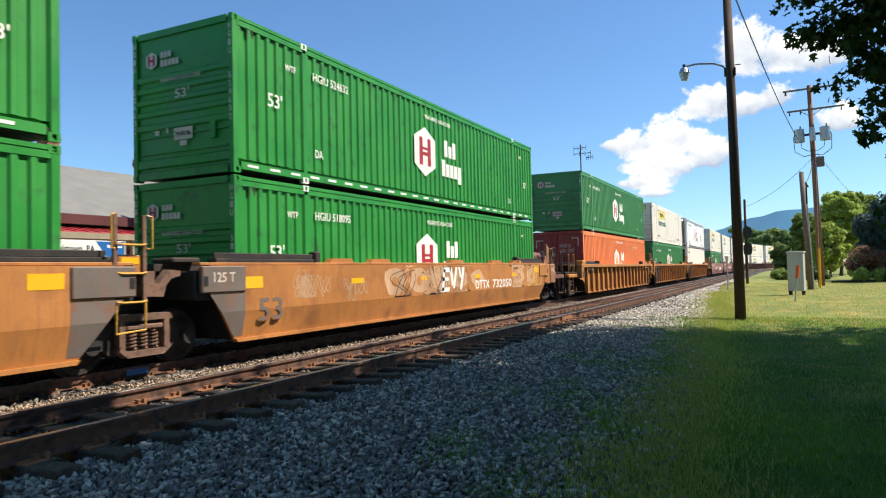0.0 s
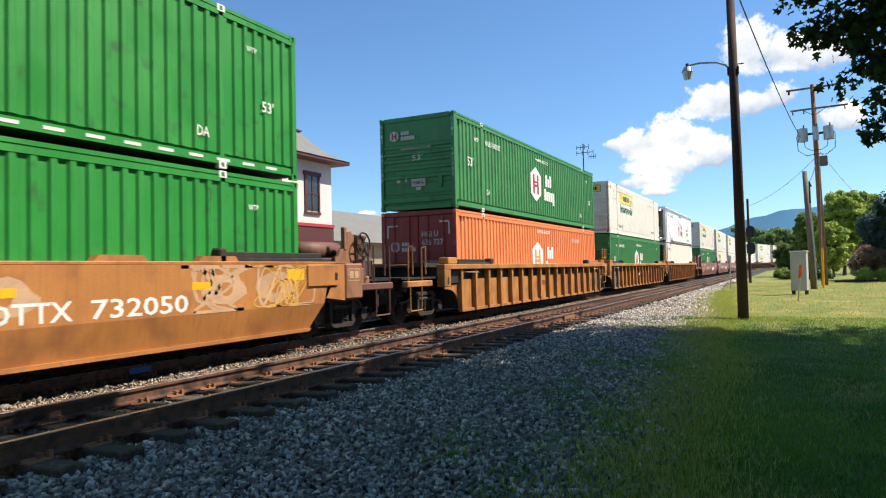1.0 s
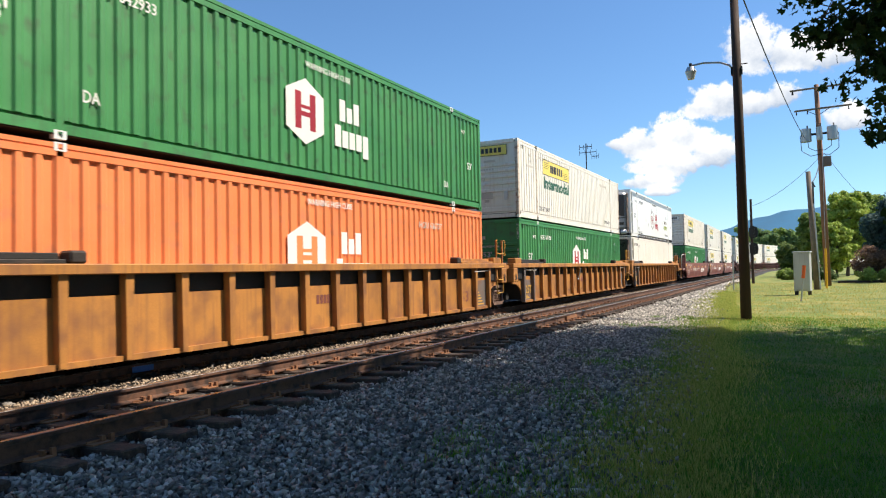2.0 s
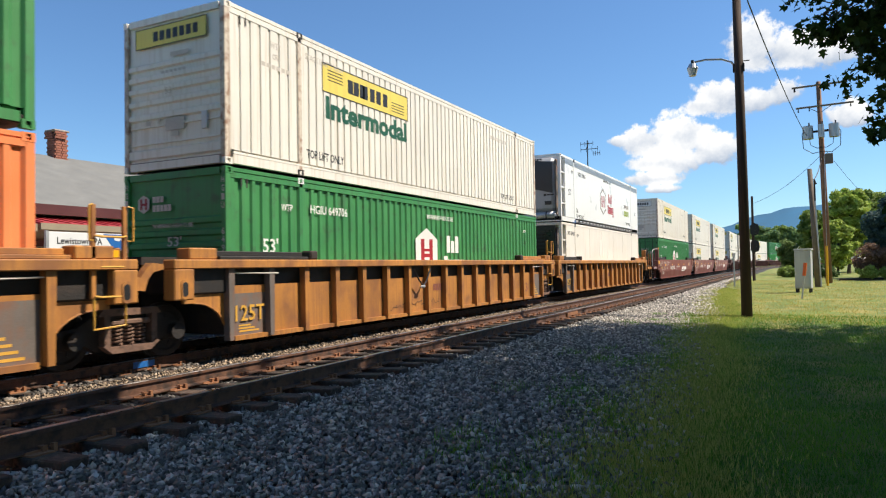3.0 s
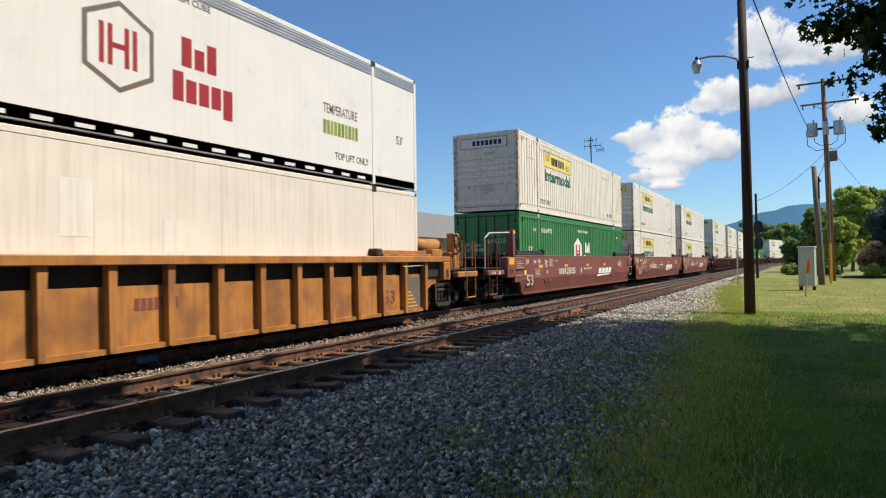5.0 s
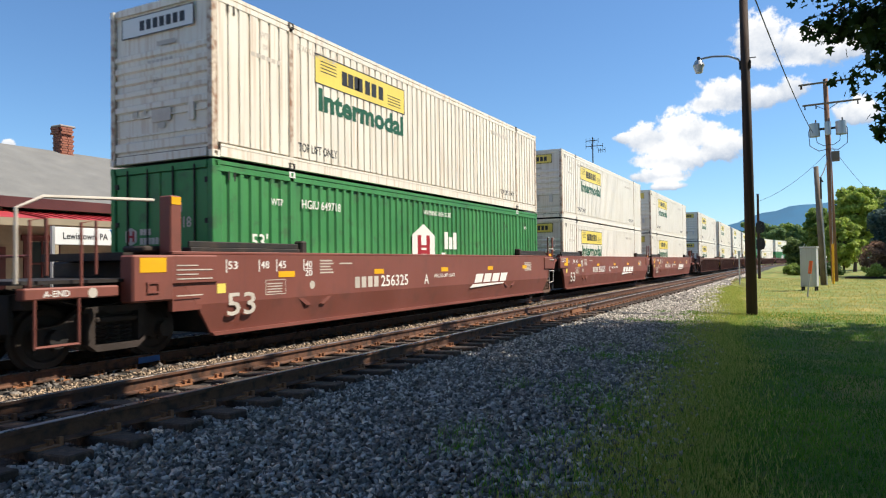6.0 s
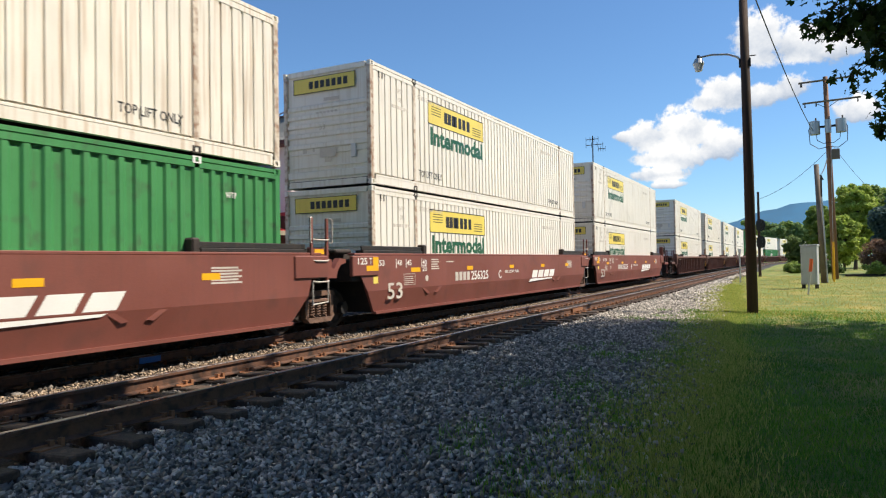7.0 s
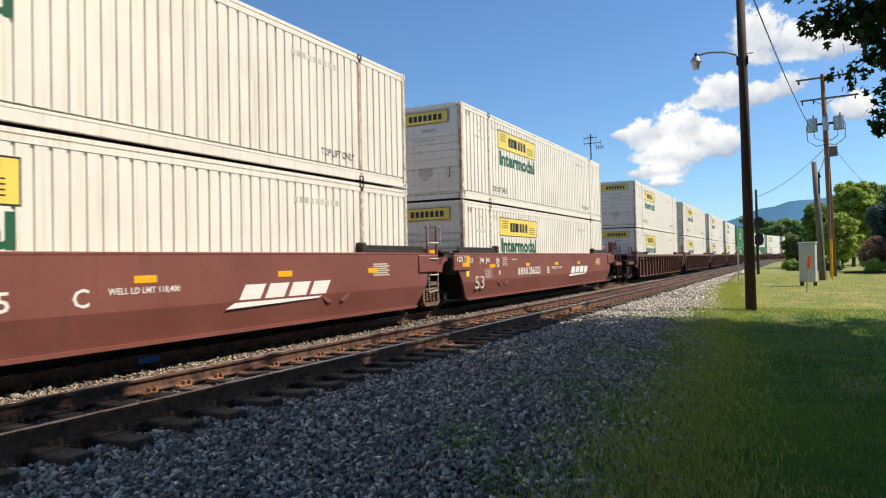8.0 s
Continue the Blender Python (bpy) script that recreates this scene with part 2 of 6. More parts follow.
    stake_orange=surface("marker_orange", (0.75, 0.12, 0.02), 0.5),
    shingle=surface("roof_shingle", (0.17, 0.17, 0.16), 0.9, vary=0.18, scale=1.5, dirt=(0.17, 0.17, 0.16), dirt_amount=0.4, bump=0.5, grain=25),
    brick=surface("chimney_brick", (0.33, 0.12, 0.075), 0.9, vary=0.25, scale=8, each=0.35),
    mortar=surface("mortar", (0.33, 0.28, 0.24), 0.9, vary=0.15),
    stucco=surface("tower_plaster", (0.72, 0.62, 0.58), 0.85, vary=0.06, scale=2, bump=0.2),
    siding=surface("depot_siding", (0.30, 0.25, 0.17), 0.85, vary=0.15, scale=2, each=0.15),
    maroon=surface("trim_maroon", (0.085, 0.022, 0.02), 0.6, vary=0.15),
    redroof=surface("canopy_red_metal", (0.40, 0.035, 0.04), 0.5, vary=0.12, dirt=(0.3, 0.05, 0.05), dirt_amount=0.2),
    sign_white=surface("sign_white", (0.72, 0.73, 0.72), 0.4, vary=0.03),
    sign_blue=surface("sign_blue", (0.02, 0.13, 0.40), 0.4, vary=0.05),
    window=surface("window_glass", (0.03, 0.035, 0.04), 0.08, vary=0.1, spec=0.8),
    concrete=surface("platform_concrete", (0.38, 0.35, 0.31), 0.9, vary=0.15, scale=1, bump=0.3),
    # woodland colour turned blue to paint in the haze of distance
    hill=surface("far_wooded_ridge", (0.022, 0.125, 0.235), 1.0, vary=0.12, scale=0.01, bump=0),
)


# ---- mesh helpers ----
def box(bm, x0, x1, y0, y1, z0, z1):
    vs = [bm.verts.new((x, y, z)) for x in (x0, x1) for y in (y0, y1) for z in (z0, z1)]
    for q in ((0, 1, 3, 2), (4, 6, 7, 5), (0, 4, 5, 1), (2, 3, 7, 6), (0, 2, 6, 4), (1, 5, 7, 3)):
        bm.faces.new([vs[i] for i in q])


def boxed(*dims, bevel=0.0):
    bm = bmesh.new()
    for d in (dims if isinstance(dims[0], tuple) else (dims,)):
        box(bm, *d)
    bmesh.ops.recalc_face_normals(bm, faces=bm.faces)
    if bevel:
        bmesh.ops.bevel(bm, geom=bm.edges[:], offset=bevel, segments=1, affect="EDGES", profile=0.5)
    return bm


def tube(bm, pts, r, seg=8, r2=None):
    """A rod of radius r (to r2 at its end) along points."""
    pts = [Vector(p) for p in pts]
    rings = []
    for i, p in enumerate(pts):
        d = (pts[min(i + 1, len(pts) - 1)] - pts[max(i - 1, 0)]).normalized()
        u = d.orthogonal().normalized() if not rings else (u - d * u.dot(d)).normalized()
        v = d.cross(u)
        rr = r if r2 is None else r + (r2 - r) * i / (len(pts) - 1)
        rings.append([bm.verts.new(p + (u * math.cos(a) + v * math.sin(a)) * rr) for a in [2 * math.pi * k / seg for k in range(seg)]])
    for a, b in zip(rings, rings[1:]):
        for k in range(seg):
            bm.faces.new((a[k], a[(k + 1) % seg], b[(k + 1) % seg], b[k]))
    bm.faces.new(rings[0][::-1])
    bm.faces.new(rings[-1])
    return bm


def rod(pts, r, seg=8, r2=None):
    return tube(bmesh.new(), pts, r, seg, r2)


def plate_yz(bm, poly, x0, x1):
    """A plate of outline poly in (y, z), from x0 to x1."""
    a = [bm.verts.new((x0, y, z)) for y, z in poly]
    b = [bm.verts.new((x1, y, z)) for y, z in poly]
    bm.faces.new(a[::-1])
    bm.faces.new(b)
    for i in range(len(poly)):
        j = (i + 1) % len(poly)
        bm.faces.new((a[i], a[j], b[j], b[i]))
    bmesh.ops.recalc_face_normals(bm, faces=bm.faces)
    return bm


def plate_xz(bm, poly, y0, y1):
    a = [bm.verts.new((x, y0, z)) for x, z in poly]
    b = [bm.verts.new((x, y1, z)) for x, z in poly]
    bm.faces.new(a[::-1])
    bm.faces.new(b)
    for i in range(len(poly)):
        j = (i + 1) % len(poly)
        bm.faces.new((a[i], a[j], b[j], b[i]))
    bmesh.ops.recalc_face_normals(bm, faces=bm.faces)
    return bm


def part(name, bm, material, parent=None, label="", at=None, smooth=False):
    me = bpy.data.meshes.new(name)
    bm.to_mesh(me)
    bm.free()
    me.materials.append(material)
    if smooth:
        me.shade_smooth()
    ob = new(name, me)
    ob.parent = parent
    if at is not None:
        ob.matrix_basis = at
    if label:
        tagged(ob, label)
    return ob


def again(ob, m, parent=None):
    """Another object on the same mesh, at m."""
    o = new(ob.name.split(".")[0], ob.data)
    o.parent = parent or ob.parent
    o.matrix_basis = m
    return o


def thing(name, label, category, m=None, group="", kind=""):
    e = new(name)
    e.empty_display_size = 0.3
    if m is not None:
        e.matrix_basis = m
    return tagged(e, label, category, group, kind)


SIDE = Matrix(((0, 0, 1, 0), (1, 0, 0, 0), (0, 1, 0, 0), (0, 0, 0, 1)))   # writing on the side towards +x
FRONT = Matrix(((1, 0, 0, 0), (0, 0, -1, 0), (0, 1, 0, 0), (0, 0, 0, 1)))  # writing on the end towards -y
LETTERS = {}


def letters(name, text, height, material, parent, m, width=None, label="", bold=0.012):
    """Writing with its lower left corner at m's origin, capitals height high and width wide."""
    key = (text, material.name)
    if key not in LETTERS:
        cu = bpy.data.curves.new("writing", "FONT")
        cu.body, cu.extrude, cu.resolution_u, cu.offset = text, 0.0012, 2, bold
        tmp = bpy.data.objects.new("writing", cu)
        me = bpy.data.meshes.new_from_object(tmp)
        bpy.data.objects.remove(tmp)
        co = np.empty(len(me.vertices) * 3)
        me.vertices.foreach_get("co", co)
        co = co.reshape(-1, 3)
        co[:, 0] -= co[:, 0].min()
        LETTERS[key] = (me, co.copy(), co[:, 0].max())
        me.materials.clear()
        me.materials.append(material)
    me0, co, wide = LETTERS[key]
    me = me0.copy()
    k = height / 0.69
    kx = width / wide if width else k
    pts = co * np.array([kx, k, 1.0])
    me.vertices.foreach_set("co", pts.ravel())
    me.update()
    ob = new(name, me)
    ob.parent = parent
    ob.matrix_basis = m
    if label:
        tagged(ob, label)
    return ob


def on_side(x, y, z):
    return Matrix.Translation((x, y, z)) @ SIDE


def on_front(x, y, z):
    return Matrix.Translation((x, y, z)) @ FRONT


def flat_side(polys, x, thick=0.002):
    bm = bmesh.new()
    for p in polys:
        plate_yz(bm, p, x, x + thick)
    return bm


def flat_front(polys, y, thick=0.004):
    bm = bmesh.new()
    for p in polys:
        plate_xz(bm, p, y - thick, y)
    return bm


def rect(a0, a1, z0, z1, lean=0.0):
    return [(a0, z0), (a1, z0), (a1 + lean, z1), (a0 + lean, z1)]


# ---- the line ----
BEND, RADIUS, SPEED = 148.0, 292.0, 14.45
F, R = -8.077, 8.077  # a container's ends


def line(s, off=0.0):
    """Point and heading (degrees, clockwise) of the line at s metres; off: to the right."""
    if s < BEND:
        return off, s, 0.0
    a = (s - BEND) / RADIUS
    return RADIUS - (RADIUS - off) * math.cos(a), BEND + (RADIUS - off) * math.sin(a), math.degrees(a)


def sweep(profile, s_list, off):
    bm = bmesh.new()
    rings = []
    for s in s_list:
        x, y, h = line(s, off)
        c, d = math.cos(radians(h)), math.sin(radians(h))
        rings.append([bm.verts.new((x + px * c, y - px * d, pz)) for px, pz in profile])
    k = len(profile)
    for a, b in zip(rings, rings[1:]):
        for i in range(k):
            j = (i + 1) % k
            bm.faces.new((a[i], b[i], b[j], a[j]))
    bmesh.ops.recalc_face_normals(bm, faces=bm.faces)
    return bm


# ---- containers ----
H, HW = 2.89, 1.295


def corrugated(y0, y1, z0, z1, x, depth=0.036, pitch=0.28, sign=1, flat=.30):
    """An upright trapezoid corrugation between y0 and y1."""
    bm = bmesh.new()
    n = max(1, round((y1 - y0) / pitch))
    p = (y1 - y0) / n
    prof = []
    for i in range(n):
        a = y0 + i * p
        prof += [(a, 1), (a + p * flat, 1), (a + p * (flat + (1 - flat) * .2), 0), (a + p * (1 - (1 - flat) * .2), 0)]
    prof.append((y1, 1))
    cols = [[bm.verts.new((sign * (x - (1 - o) * depth), y, z)) for z in (z0, z1)] for y, o in prof]
    back = [[bm.verts.new((sign * (x - depth - 0.02), y, z)) for z in (z0, z1)] for y in (y0, y1)]
    for a, b in zip(cols, cols[1:]):
        bm.faces.new((a[0], b[0], b[1], a[1]))
    bm.faces.new((back[0][0], back[0][1], back[1][1], back[1][0]))
    bmesh.ops.recalc_face_normals(bm, faces=bm.faces)
    return bm


def ribbed_end(x0, x1, z0, z1, y, levels, depth=0.05, sign=-1):
    """An end wall with level ribs; levels: (low, high) of each proud rib."""
    bm = bmesh.new()
    prof = [(z0, 0)]
    for a, b in levels:
        prof += [(a, 0), (a + 0.03, 1), (b - 0.03, 1), (b, 0)]
    prof.append((z1, 0))
    rows = [[bm.verts.new((x, y + sign * o * depth, z)) for x in (x0, x1)] for z, o in prof]
    for a, b in zip(rows, rows[1:]):
        bm.faces.new((a[0], a[1], b[1], b[0]))
    inner = [[bm.verts.new((x, y - sign * 0.03, z)) for x in (x0, x1)] for z in (z0, z1)]
    bm.faces.new((inner[0][0], inner[1][0], inner[1][1], inner[0][1]))
    bmesh.ops.recalc_face_normals(bm, faces=bm.faces)
    return bm


def hexagon(cy, cz, w, h, cut=0.22):
    return [(cy, cz - h / 2), (cy + w / 2, cz - h / 2 + h * cut), (cy + w / 2, cz + h / 2 - h * cut), (cy, cz + h / 2),
            (cy - w / 2, cz + h / 2 - h * cut), (cy - w / 2, cz - h / 2 + h * cut)]


POSTS = (2.06, 14.12)  # lifting posts, from the front end


def container_shell(c, wall, end, style):
    """Shell common to all: rails, posts, castings, roof, floor, walls."""
    part("roof", boxed(-HW + .02, HW - .02, F + .03, R - .03, H - .07, H - .02), wall, c)
    part("floor", boxed(-HW + .03, HW - .03, F + .05, R - .05, .06, .18), M["steel"], c)
    rail_top = part("top_rail", plate_xz(bmesh.new(), [(HW - .09, H - .01), (HW - .09, H - .19), (HW - .004, H - .19), (HW - .004, H - .095), (HW - .03, H - .095), (HW - .03, H - .075), (HW - .004, H - .075), (HW - .004, H - .01)], F + .12, R - .12), wall, c)
    again(rail_top, Matrix.Translation((-2 * HW + .098, 0, 0)))
    low = plate_xz(bmesh.new(), [(HW - .12, .02 if style == "white" else .075), (HW - .006, .02 if style == "white" else .075), (HW - .006, .235 if style == "white" else .215), (HW - .075, .235 if style == "white" else .215), (HW - .075, .275), (HW - .12, .275)], F + .2, R - .2)
    rail_low = part("bottom_rail", low, wall, c)
    again(rail_low, Matrix.Translation((-2 * HW + .112, 0, 0)))
    post = part("corner_post", boxed(HW - .12, HW - .004, F, F + .14, .1, H - .1, bevel=.012), M["white_edge"] if style == "white" else wall, c)
    for dx, dy in ((0, R - F - .14), (-2 * HW + .124, 0), (-2 * HW + .124, R - F - .14)):
        again(post, Matrix.Translation((dx, dy, 0)))
    lift = part("lifting_post", boxed(HW - .10, HW - .004, F + POSTS[0] - .06, F + POSTS[0] + .06, .1, H - .1, bevel=.01), M["white_edge"] if style == "white" else wall, c)
    again(lift, Matrix.Translation((0, POSTS[1] - POSTS[0], 0)))
    again(lift, Matrix.Translation((-2 * HW + .104, 0, 0)))
    again(lift, Matrix.Translation((-2 * HW + .104, POSTS[1] - POSTS[0], 0)))
    bm = boxed((-.09, .0, -.09, .09, 0, .02), (-.09, .0, -.09, .09, .10, .12), (-.09, .0, -.09, -.035, .02, .10), (-.09, .0, .035, .09, .02, .10), (-.09, -.03, -.04, .04, .015, .105))
    bm2 = bm.copy()
    cast = part("corner_casting", bm, wall, c, at=Matrix.Translation((HW, F + .09, 0)))
    pale = part("corner_casting", bm2, M["tape"] if style != "white" else M["steel"], c, "pale lifting casting", at=Matrix.Translation((HW, F + POSTS[0], H - .12)))
    for y in (F + .09, R - .09):
        for z in (0, H - .12):
            if (y, z) != (F + .09, 0):
                again(cast, Matrix.Translation((HW, y, z)))
            again(cast, Matrix.Translation((-HW + .09, y, z)))
    for y in (F + POSTS[0], F + POSTS[1]):
        for z in (0, H - .12):
            if (y, z) != (F + POSTS[0], H - .12):
                again(pale, Matrix.Translation((HW, y, z)))
    part("far_side_panel", boxed(-HW + .02, -HW + .05, F + .12, R - .12, .24, H - .11), wall, c)
    part("front_sill", boxed(-HW + .15, HW - .15, F + .01, F + .12, .02, .16), end, c)
    part("front_header", boxed(-HW + .15, HW - .15, F + .01, F + .12, H - .13, H - .005), end, c)
    part("rear_end", ribbed_end(-HW + .1, HW - .1, .1, H - .1, R - .04, [(.3 + .4 * i, .5 + .4 * i) for i in range(6)], sign=1), end, c)
    for i in range(2):
        bm = boxed(HW - .008, HW - .002, -.05, -.015, 0, .16)
        part("lashing_loop", bm, M["steel"], c, at=Matrix.Translation((0, F + .42 + .14 * i, H - .34)))


def side_panels(c, wall, depth=.036, pitch=.28, flat=.30):
    for a, b in ((F + .14, F + POSTS[0] - .06), (F + POSTS[0] + .06, F + POSTS[1] - .06), (F + POSTS[1] + .06, R - .14)):
        part("side_panel", corrugated(a, b, .265, H - .18, HW - .012, depth, pitch, flat=flat), wall, c)


def dashes(c, material):
    """Broken reflective tape along the lower rail."""
    bm = bmesh.new()
    y = F + .35
    while y < R - .5:
        box(bm, HW - .006, HW - .001, y, y + .3, .125, .175)
        y += .62
    part("reflective_tape", bm, material, c, "white reflective tape dashes")


def emblem_side(c, y, z, ground, figure, w=1.22, h=1.36, outline=None):
    part("emblem", flat_side([hexagon(y, z, w, h)], HW - .0125), ground, c, "hexagonal emblem panel")
    if outline:
        part("emblem_inset", flat_side([hexagon(y, z, w * .86, h * .88)], HW - .0105), outline, c)
    k = w / 1.22
    bars = [rect(y - .33 * k, y - .14 * k, z - .38 * h / 1.36, z + .38 * h / 1.36), rect(y + .14 * k, y + .33 * k, z - .38 * h / 1.36, z + .38 * h / 1.36),
            rect(y - .14 * k, y + .14 * k, z - .11, z - .01), rect(y - .14 * k, y + .14 * k, z + .05, z + .12)]
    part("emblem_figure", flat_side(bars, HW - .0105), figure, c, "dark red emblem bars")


def name_bars_side(c, y, z, material, s=1.0):
    """Two short rows of lettering as plain bars."""
    rows = [rect(y + .18 * s + i * .27 * s, y + .39 * s + i * .27 * s, z + .08 * s, z + (.56 if i != 1 else .42) * s) for i in range(3)]
    rows += [rect(y + i * .27 * s, y + .22 * s + i * .27 * s, z - (.5 if i not in (4,) else .64) * s, z - (.02 if i == 0 else .12) * s) for i in range(5)]
    part("lettering", flat_side(rows, HW - .0125), material, c, "owner's name as plain bars")


def emblem_front(c, x, z, ground, figure, mat_bars):
    y = F + .015
    part("emblem", flat_front([hexagon(x, z, .30, .34)], y), ground, c, "small hexagonal emblem")
    part("emblem_figure", flat_front([rect(x - .09, x - .04, z - .1, z + .1), rect(x + .04, x + .09, z - .1, z + .1), rect(x - .04, x + .04, z - .02, z + .02)], y - .005), figure, c)
    part("lettering", flat_front([rect(x + .24 + i * .1, x + .32 + i * .1, z + .02, z + .13) for i in range(3)] + [rect(x + .24 + i * .1, x + .32 + i * .1, z - .15, z - .03) for i in range(5)], y), mat_bars, c)


def doors(c, wall, rods):
    for x0, x1 in ((-HW + .13, -.01), (.01, HW - .13)):
        part("door", boxed(x0, x1, F + .03, F + .09, .17, H - .14, bevel=.02), wall, c)
        for x in (x0 + .33, x1 - .3):
            part("lock_rod", rod([(x, F + .005, .08), (x, F + .005, H - .06)], .018), rods, c)
            part("rod_handle", boxed(x - .015, x + .3, F - .01, F + .01, 1.02, 1.06), rods, c)
        for z in (.4, 1.1, 1.8, 2.5):
            xe = x0 - .01 if x0 < -.5 else x1 - .06
            part("hinge", boxed(xe, xe + .08, F + .005, F + .03, z, z + .09), rods, c)


def plain_front(c, wall):
    lv = [(.22, .42), (.95, 1.10), (1.22, 1.36), (1.46, 1.60), (1.68, 1.82), (1.90, 2.04)]
    part("front_wall", ribbed_end(-HW + .1, HW - .1, .12, H - .1, F + .06, lv, depth=.045), wall, c)
    for i, z in enumerate((.5, .72)):
        part("front_rib", boxed(-HW + .16, HW - .16, F + .02, F + .06, z + .1 * i, z + .03 + .1 * i), wall, c)
    part("placard", flat_front([rect(-.2, .28, .72, .95), rect(-.05, .13, .60, .70)], F + .02), M["ink_faded"], c, "pale weight placard")
    part("document_box", boxed(.72, .86, F, F + .05, .66, .98, bevel=.01), M["unit"] if wall.name == "container_white" else wall, c)
    part("data_plate", flat_front([rect(-.72, -.60, .86, .95)], F + .03), M["ink_faded"], c)
    part("data_plate", flat_front([rect(-.42, -.36, .88, .98)], F + .03), M["ink_faded"], c)


def green_container(colour, style):
    w = M[colour]
    c = thing("container", f"{'bright' if colour == 'green' else 'faded'} green corrugated steel intermodal container, fifty-three feet", "container", group="stacked containers")
    container_shell(c, w, w, "green")
    side_panels(c, w)
    emblem_side(c, F + 7.34, 1.43, M["ink_white"], M["ink_red"])
    name_bars_side(c, F + 8.35, 1.38, M["ink_white"])
    letters("writing", "WTP", .13, M["ink_white"], c, on_side(HW - .0105, F + 1.46, 2.2), .34)
    letters("writing", "53'", .26, M["ink_white"], c, on_side(HW - .0105, F + .94, 1.38), .42)
    letters("writing", "53'", .2, M["ink_white"], c, on_side(HW - .0105, R - 1.0, 1.2), .32)
    letters("writing", "WTP", .1, M["ink_white"], c, on_side(HW - .0105, R - 1.4, 2.25), .26)
    letters("writing", "DA", .17, M["ink_white"], c, on_side(HW - .0105, F + 2.4, .58), .27)
    letters("writing", "DA", .17, M["ink_white"], c, on_side(HW - .0105, R - 2.6, .50), .27)
    letters("writing", "WARNING HIGH CUBE", .12, M["ink_white"], c, on_side(HW - .0105, F + 7.35, 2.36), 1.6)
    if style == "doors":
        doors(c, w, M["steel"])
        letters("writing", "53'", .2, M["ink_faded"], c, on_front(-.95, F + .02, .38), .3)
        letters("writing", "WARNING", .11, M["ink_faded"], c, on_front(.1, F + .02, .62), .62)
        letters("writing", "HIGH CUBE", .11, M["ink_faded"], c, on_front(.1, F + .02, .42), .66)
        emblem_front(c, -.75, 1.62, M["ink_faded"], M["ink_red"], M["ink_faded"])
    else:
        plain_front(c, w)
        emblem_front(c, -.78, 2.32, M["ink_faded"], M["ink_red"], M["ink_faded"])
        letters("writing", "WARNING HIGH CUBE", .075, M["ink_faded"], c, on_front(-.55, F + .012, 1.86), 1.05)
        letters("writing", "53'", .17, M["ink_faded"], c, on_front(-.16, F + .012, 1.52), .36)
    if colour == "green":
        dashes(c, M["tape"])
    return c


def orange_container():
    w = M["orange"]
    c = thing("container", "orange corrugated steel container with red doors, fifty-three feet", "container", group="stacked containers")
    container_shell(c, w, M["door_red"], "green")
    side_panels(c, w)
    emblem_side(c, F + 7.34, 1.43, M["ink_white"], w)
    name_bars_side(c, F + 8.35, 1.38, M["ink_white"])
    doors(c, M["door_red"], M["door_red"])
    part("door_frame", boxed((-HW + .004, -HW + .13, F - .004, F + .02, .1, H - .1), (HW - .13, HW - .002, F - .004, F + .02, .1, H - .1), (-HW + .13, HW - .13, F - .004, F + .01, H - .13, H)), M["door_red"], c)
    letters("writing", "WARNING HIGH CUBE", .12, M["ink_white"], c, on_side(HW - .0105, F + 7.35, 2.46), 1.6)
    letters("writing", "HGIU 636737", .16, M["ink_faded"], c, on_side(HW - .0105, R - 4.1, 2.2), 1.3)
    letters("writing", "HGI U", .17, M["ink_faded"], c, on_front(.12, F + .02, 2.1), .55)
    letters("writing", "636 737", .17, M["ink_faded"], c, on_front(.12, F + .02, 1.85), .72)
    letters("writing", "WARNING", .11, M["ink_faded"], c, on_front(.14, F + .02, 1.28), .62)
    letters("writing", "HIGH CUBE", .11, M["ink_faded"], c, on_front(.14, F + .02, 1.08), .66)
    letters("writing", "53'", .22, M["ink_faded"], c, on_front(-1.02, F + .02, 1.08), .36)
    part("tape_corner", flat_front([rect(-1.05, -.72, 2.44, 2.49), rect(-1.1, -1.05, 2.1, 2.49), rect(.72, 1.05, 2.52, 2.57), rect(1.02, 1.07, 2.16, 2.52)], F + .02), M["ink_faded"], c)
    emblem_front(c, -.82, 1.82, M["ink_faded"], M["door_red"], M["ink_faded"])
    return c


def white_container(colour, panel="sign_yellow"):
    w = M[colour]
    c = thing("container", "off-white corrugated steel container with rust streaks and a yellow name panel", "container", group="stacked containers")
    container_shell(c, w, w, "white")
    side_panels(c, w, .024, .25, .76)
    plain_front(c, w)
    y0, y1, z0, z1 = F + 2.80, F + 6.42, 1.88, 2.51
    part("name_panel", flat_side([rect(y0, y1, z0, z1)], HW - .0125), M["sign_yellow"], c, "yellow name panel")
    t = .025
    part("name_panel_border", flat_side([rect(y0, y1, z0, z0 + t), rect(y0, y1, z1 - t, z1), rect(y0, y0 + t, z0 + t, z1 - t), rect(y1 - t, y1, z0 + t, z1 - t)], HW - .0105), M["ink_black"], c)
    xs = [.95, 1.12, 1.18, 1.42, 1.48, 1.55, 1.85, 2.12, 2.42]
    part("lettering", flat_side([rect(y0 + a, y0 + a + (.06 if a in (1.12, 1.48) else .2), z0 + .16, z0 + (.2 if a in (1.12, 1.48) else .47)) for a in xs]
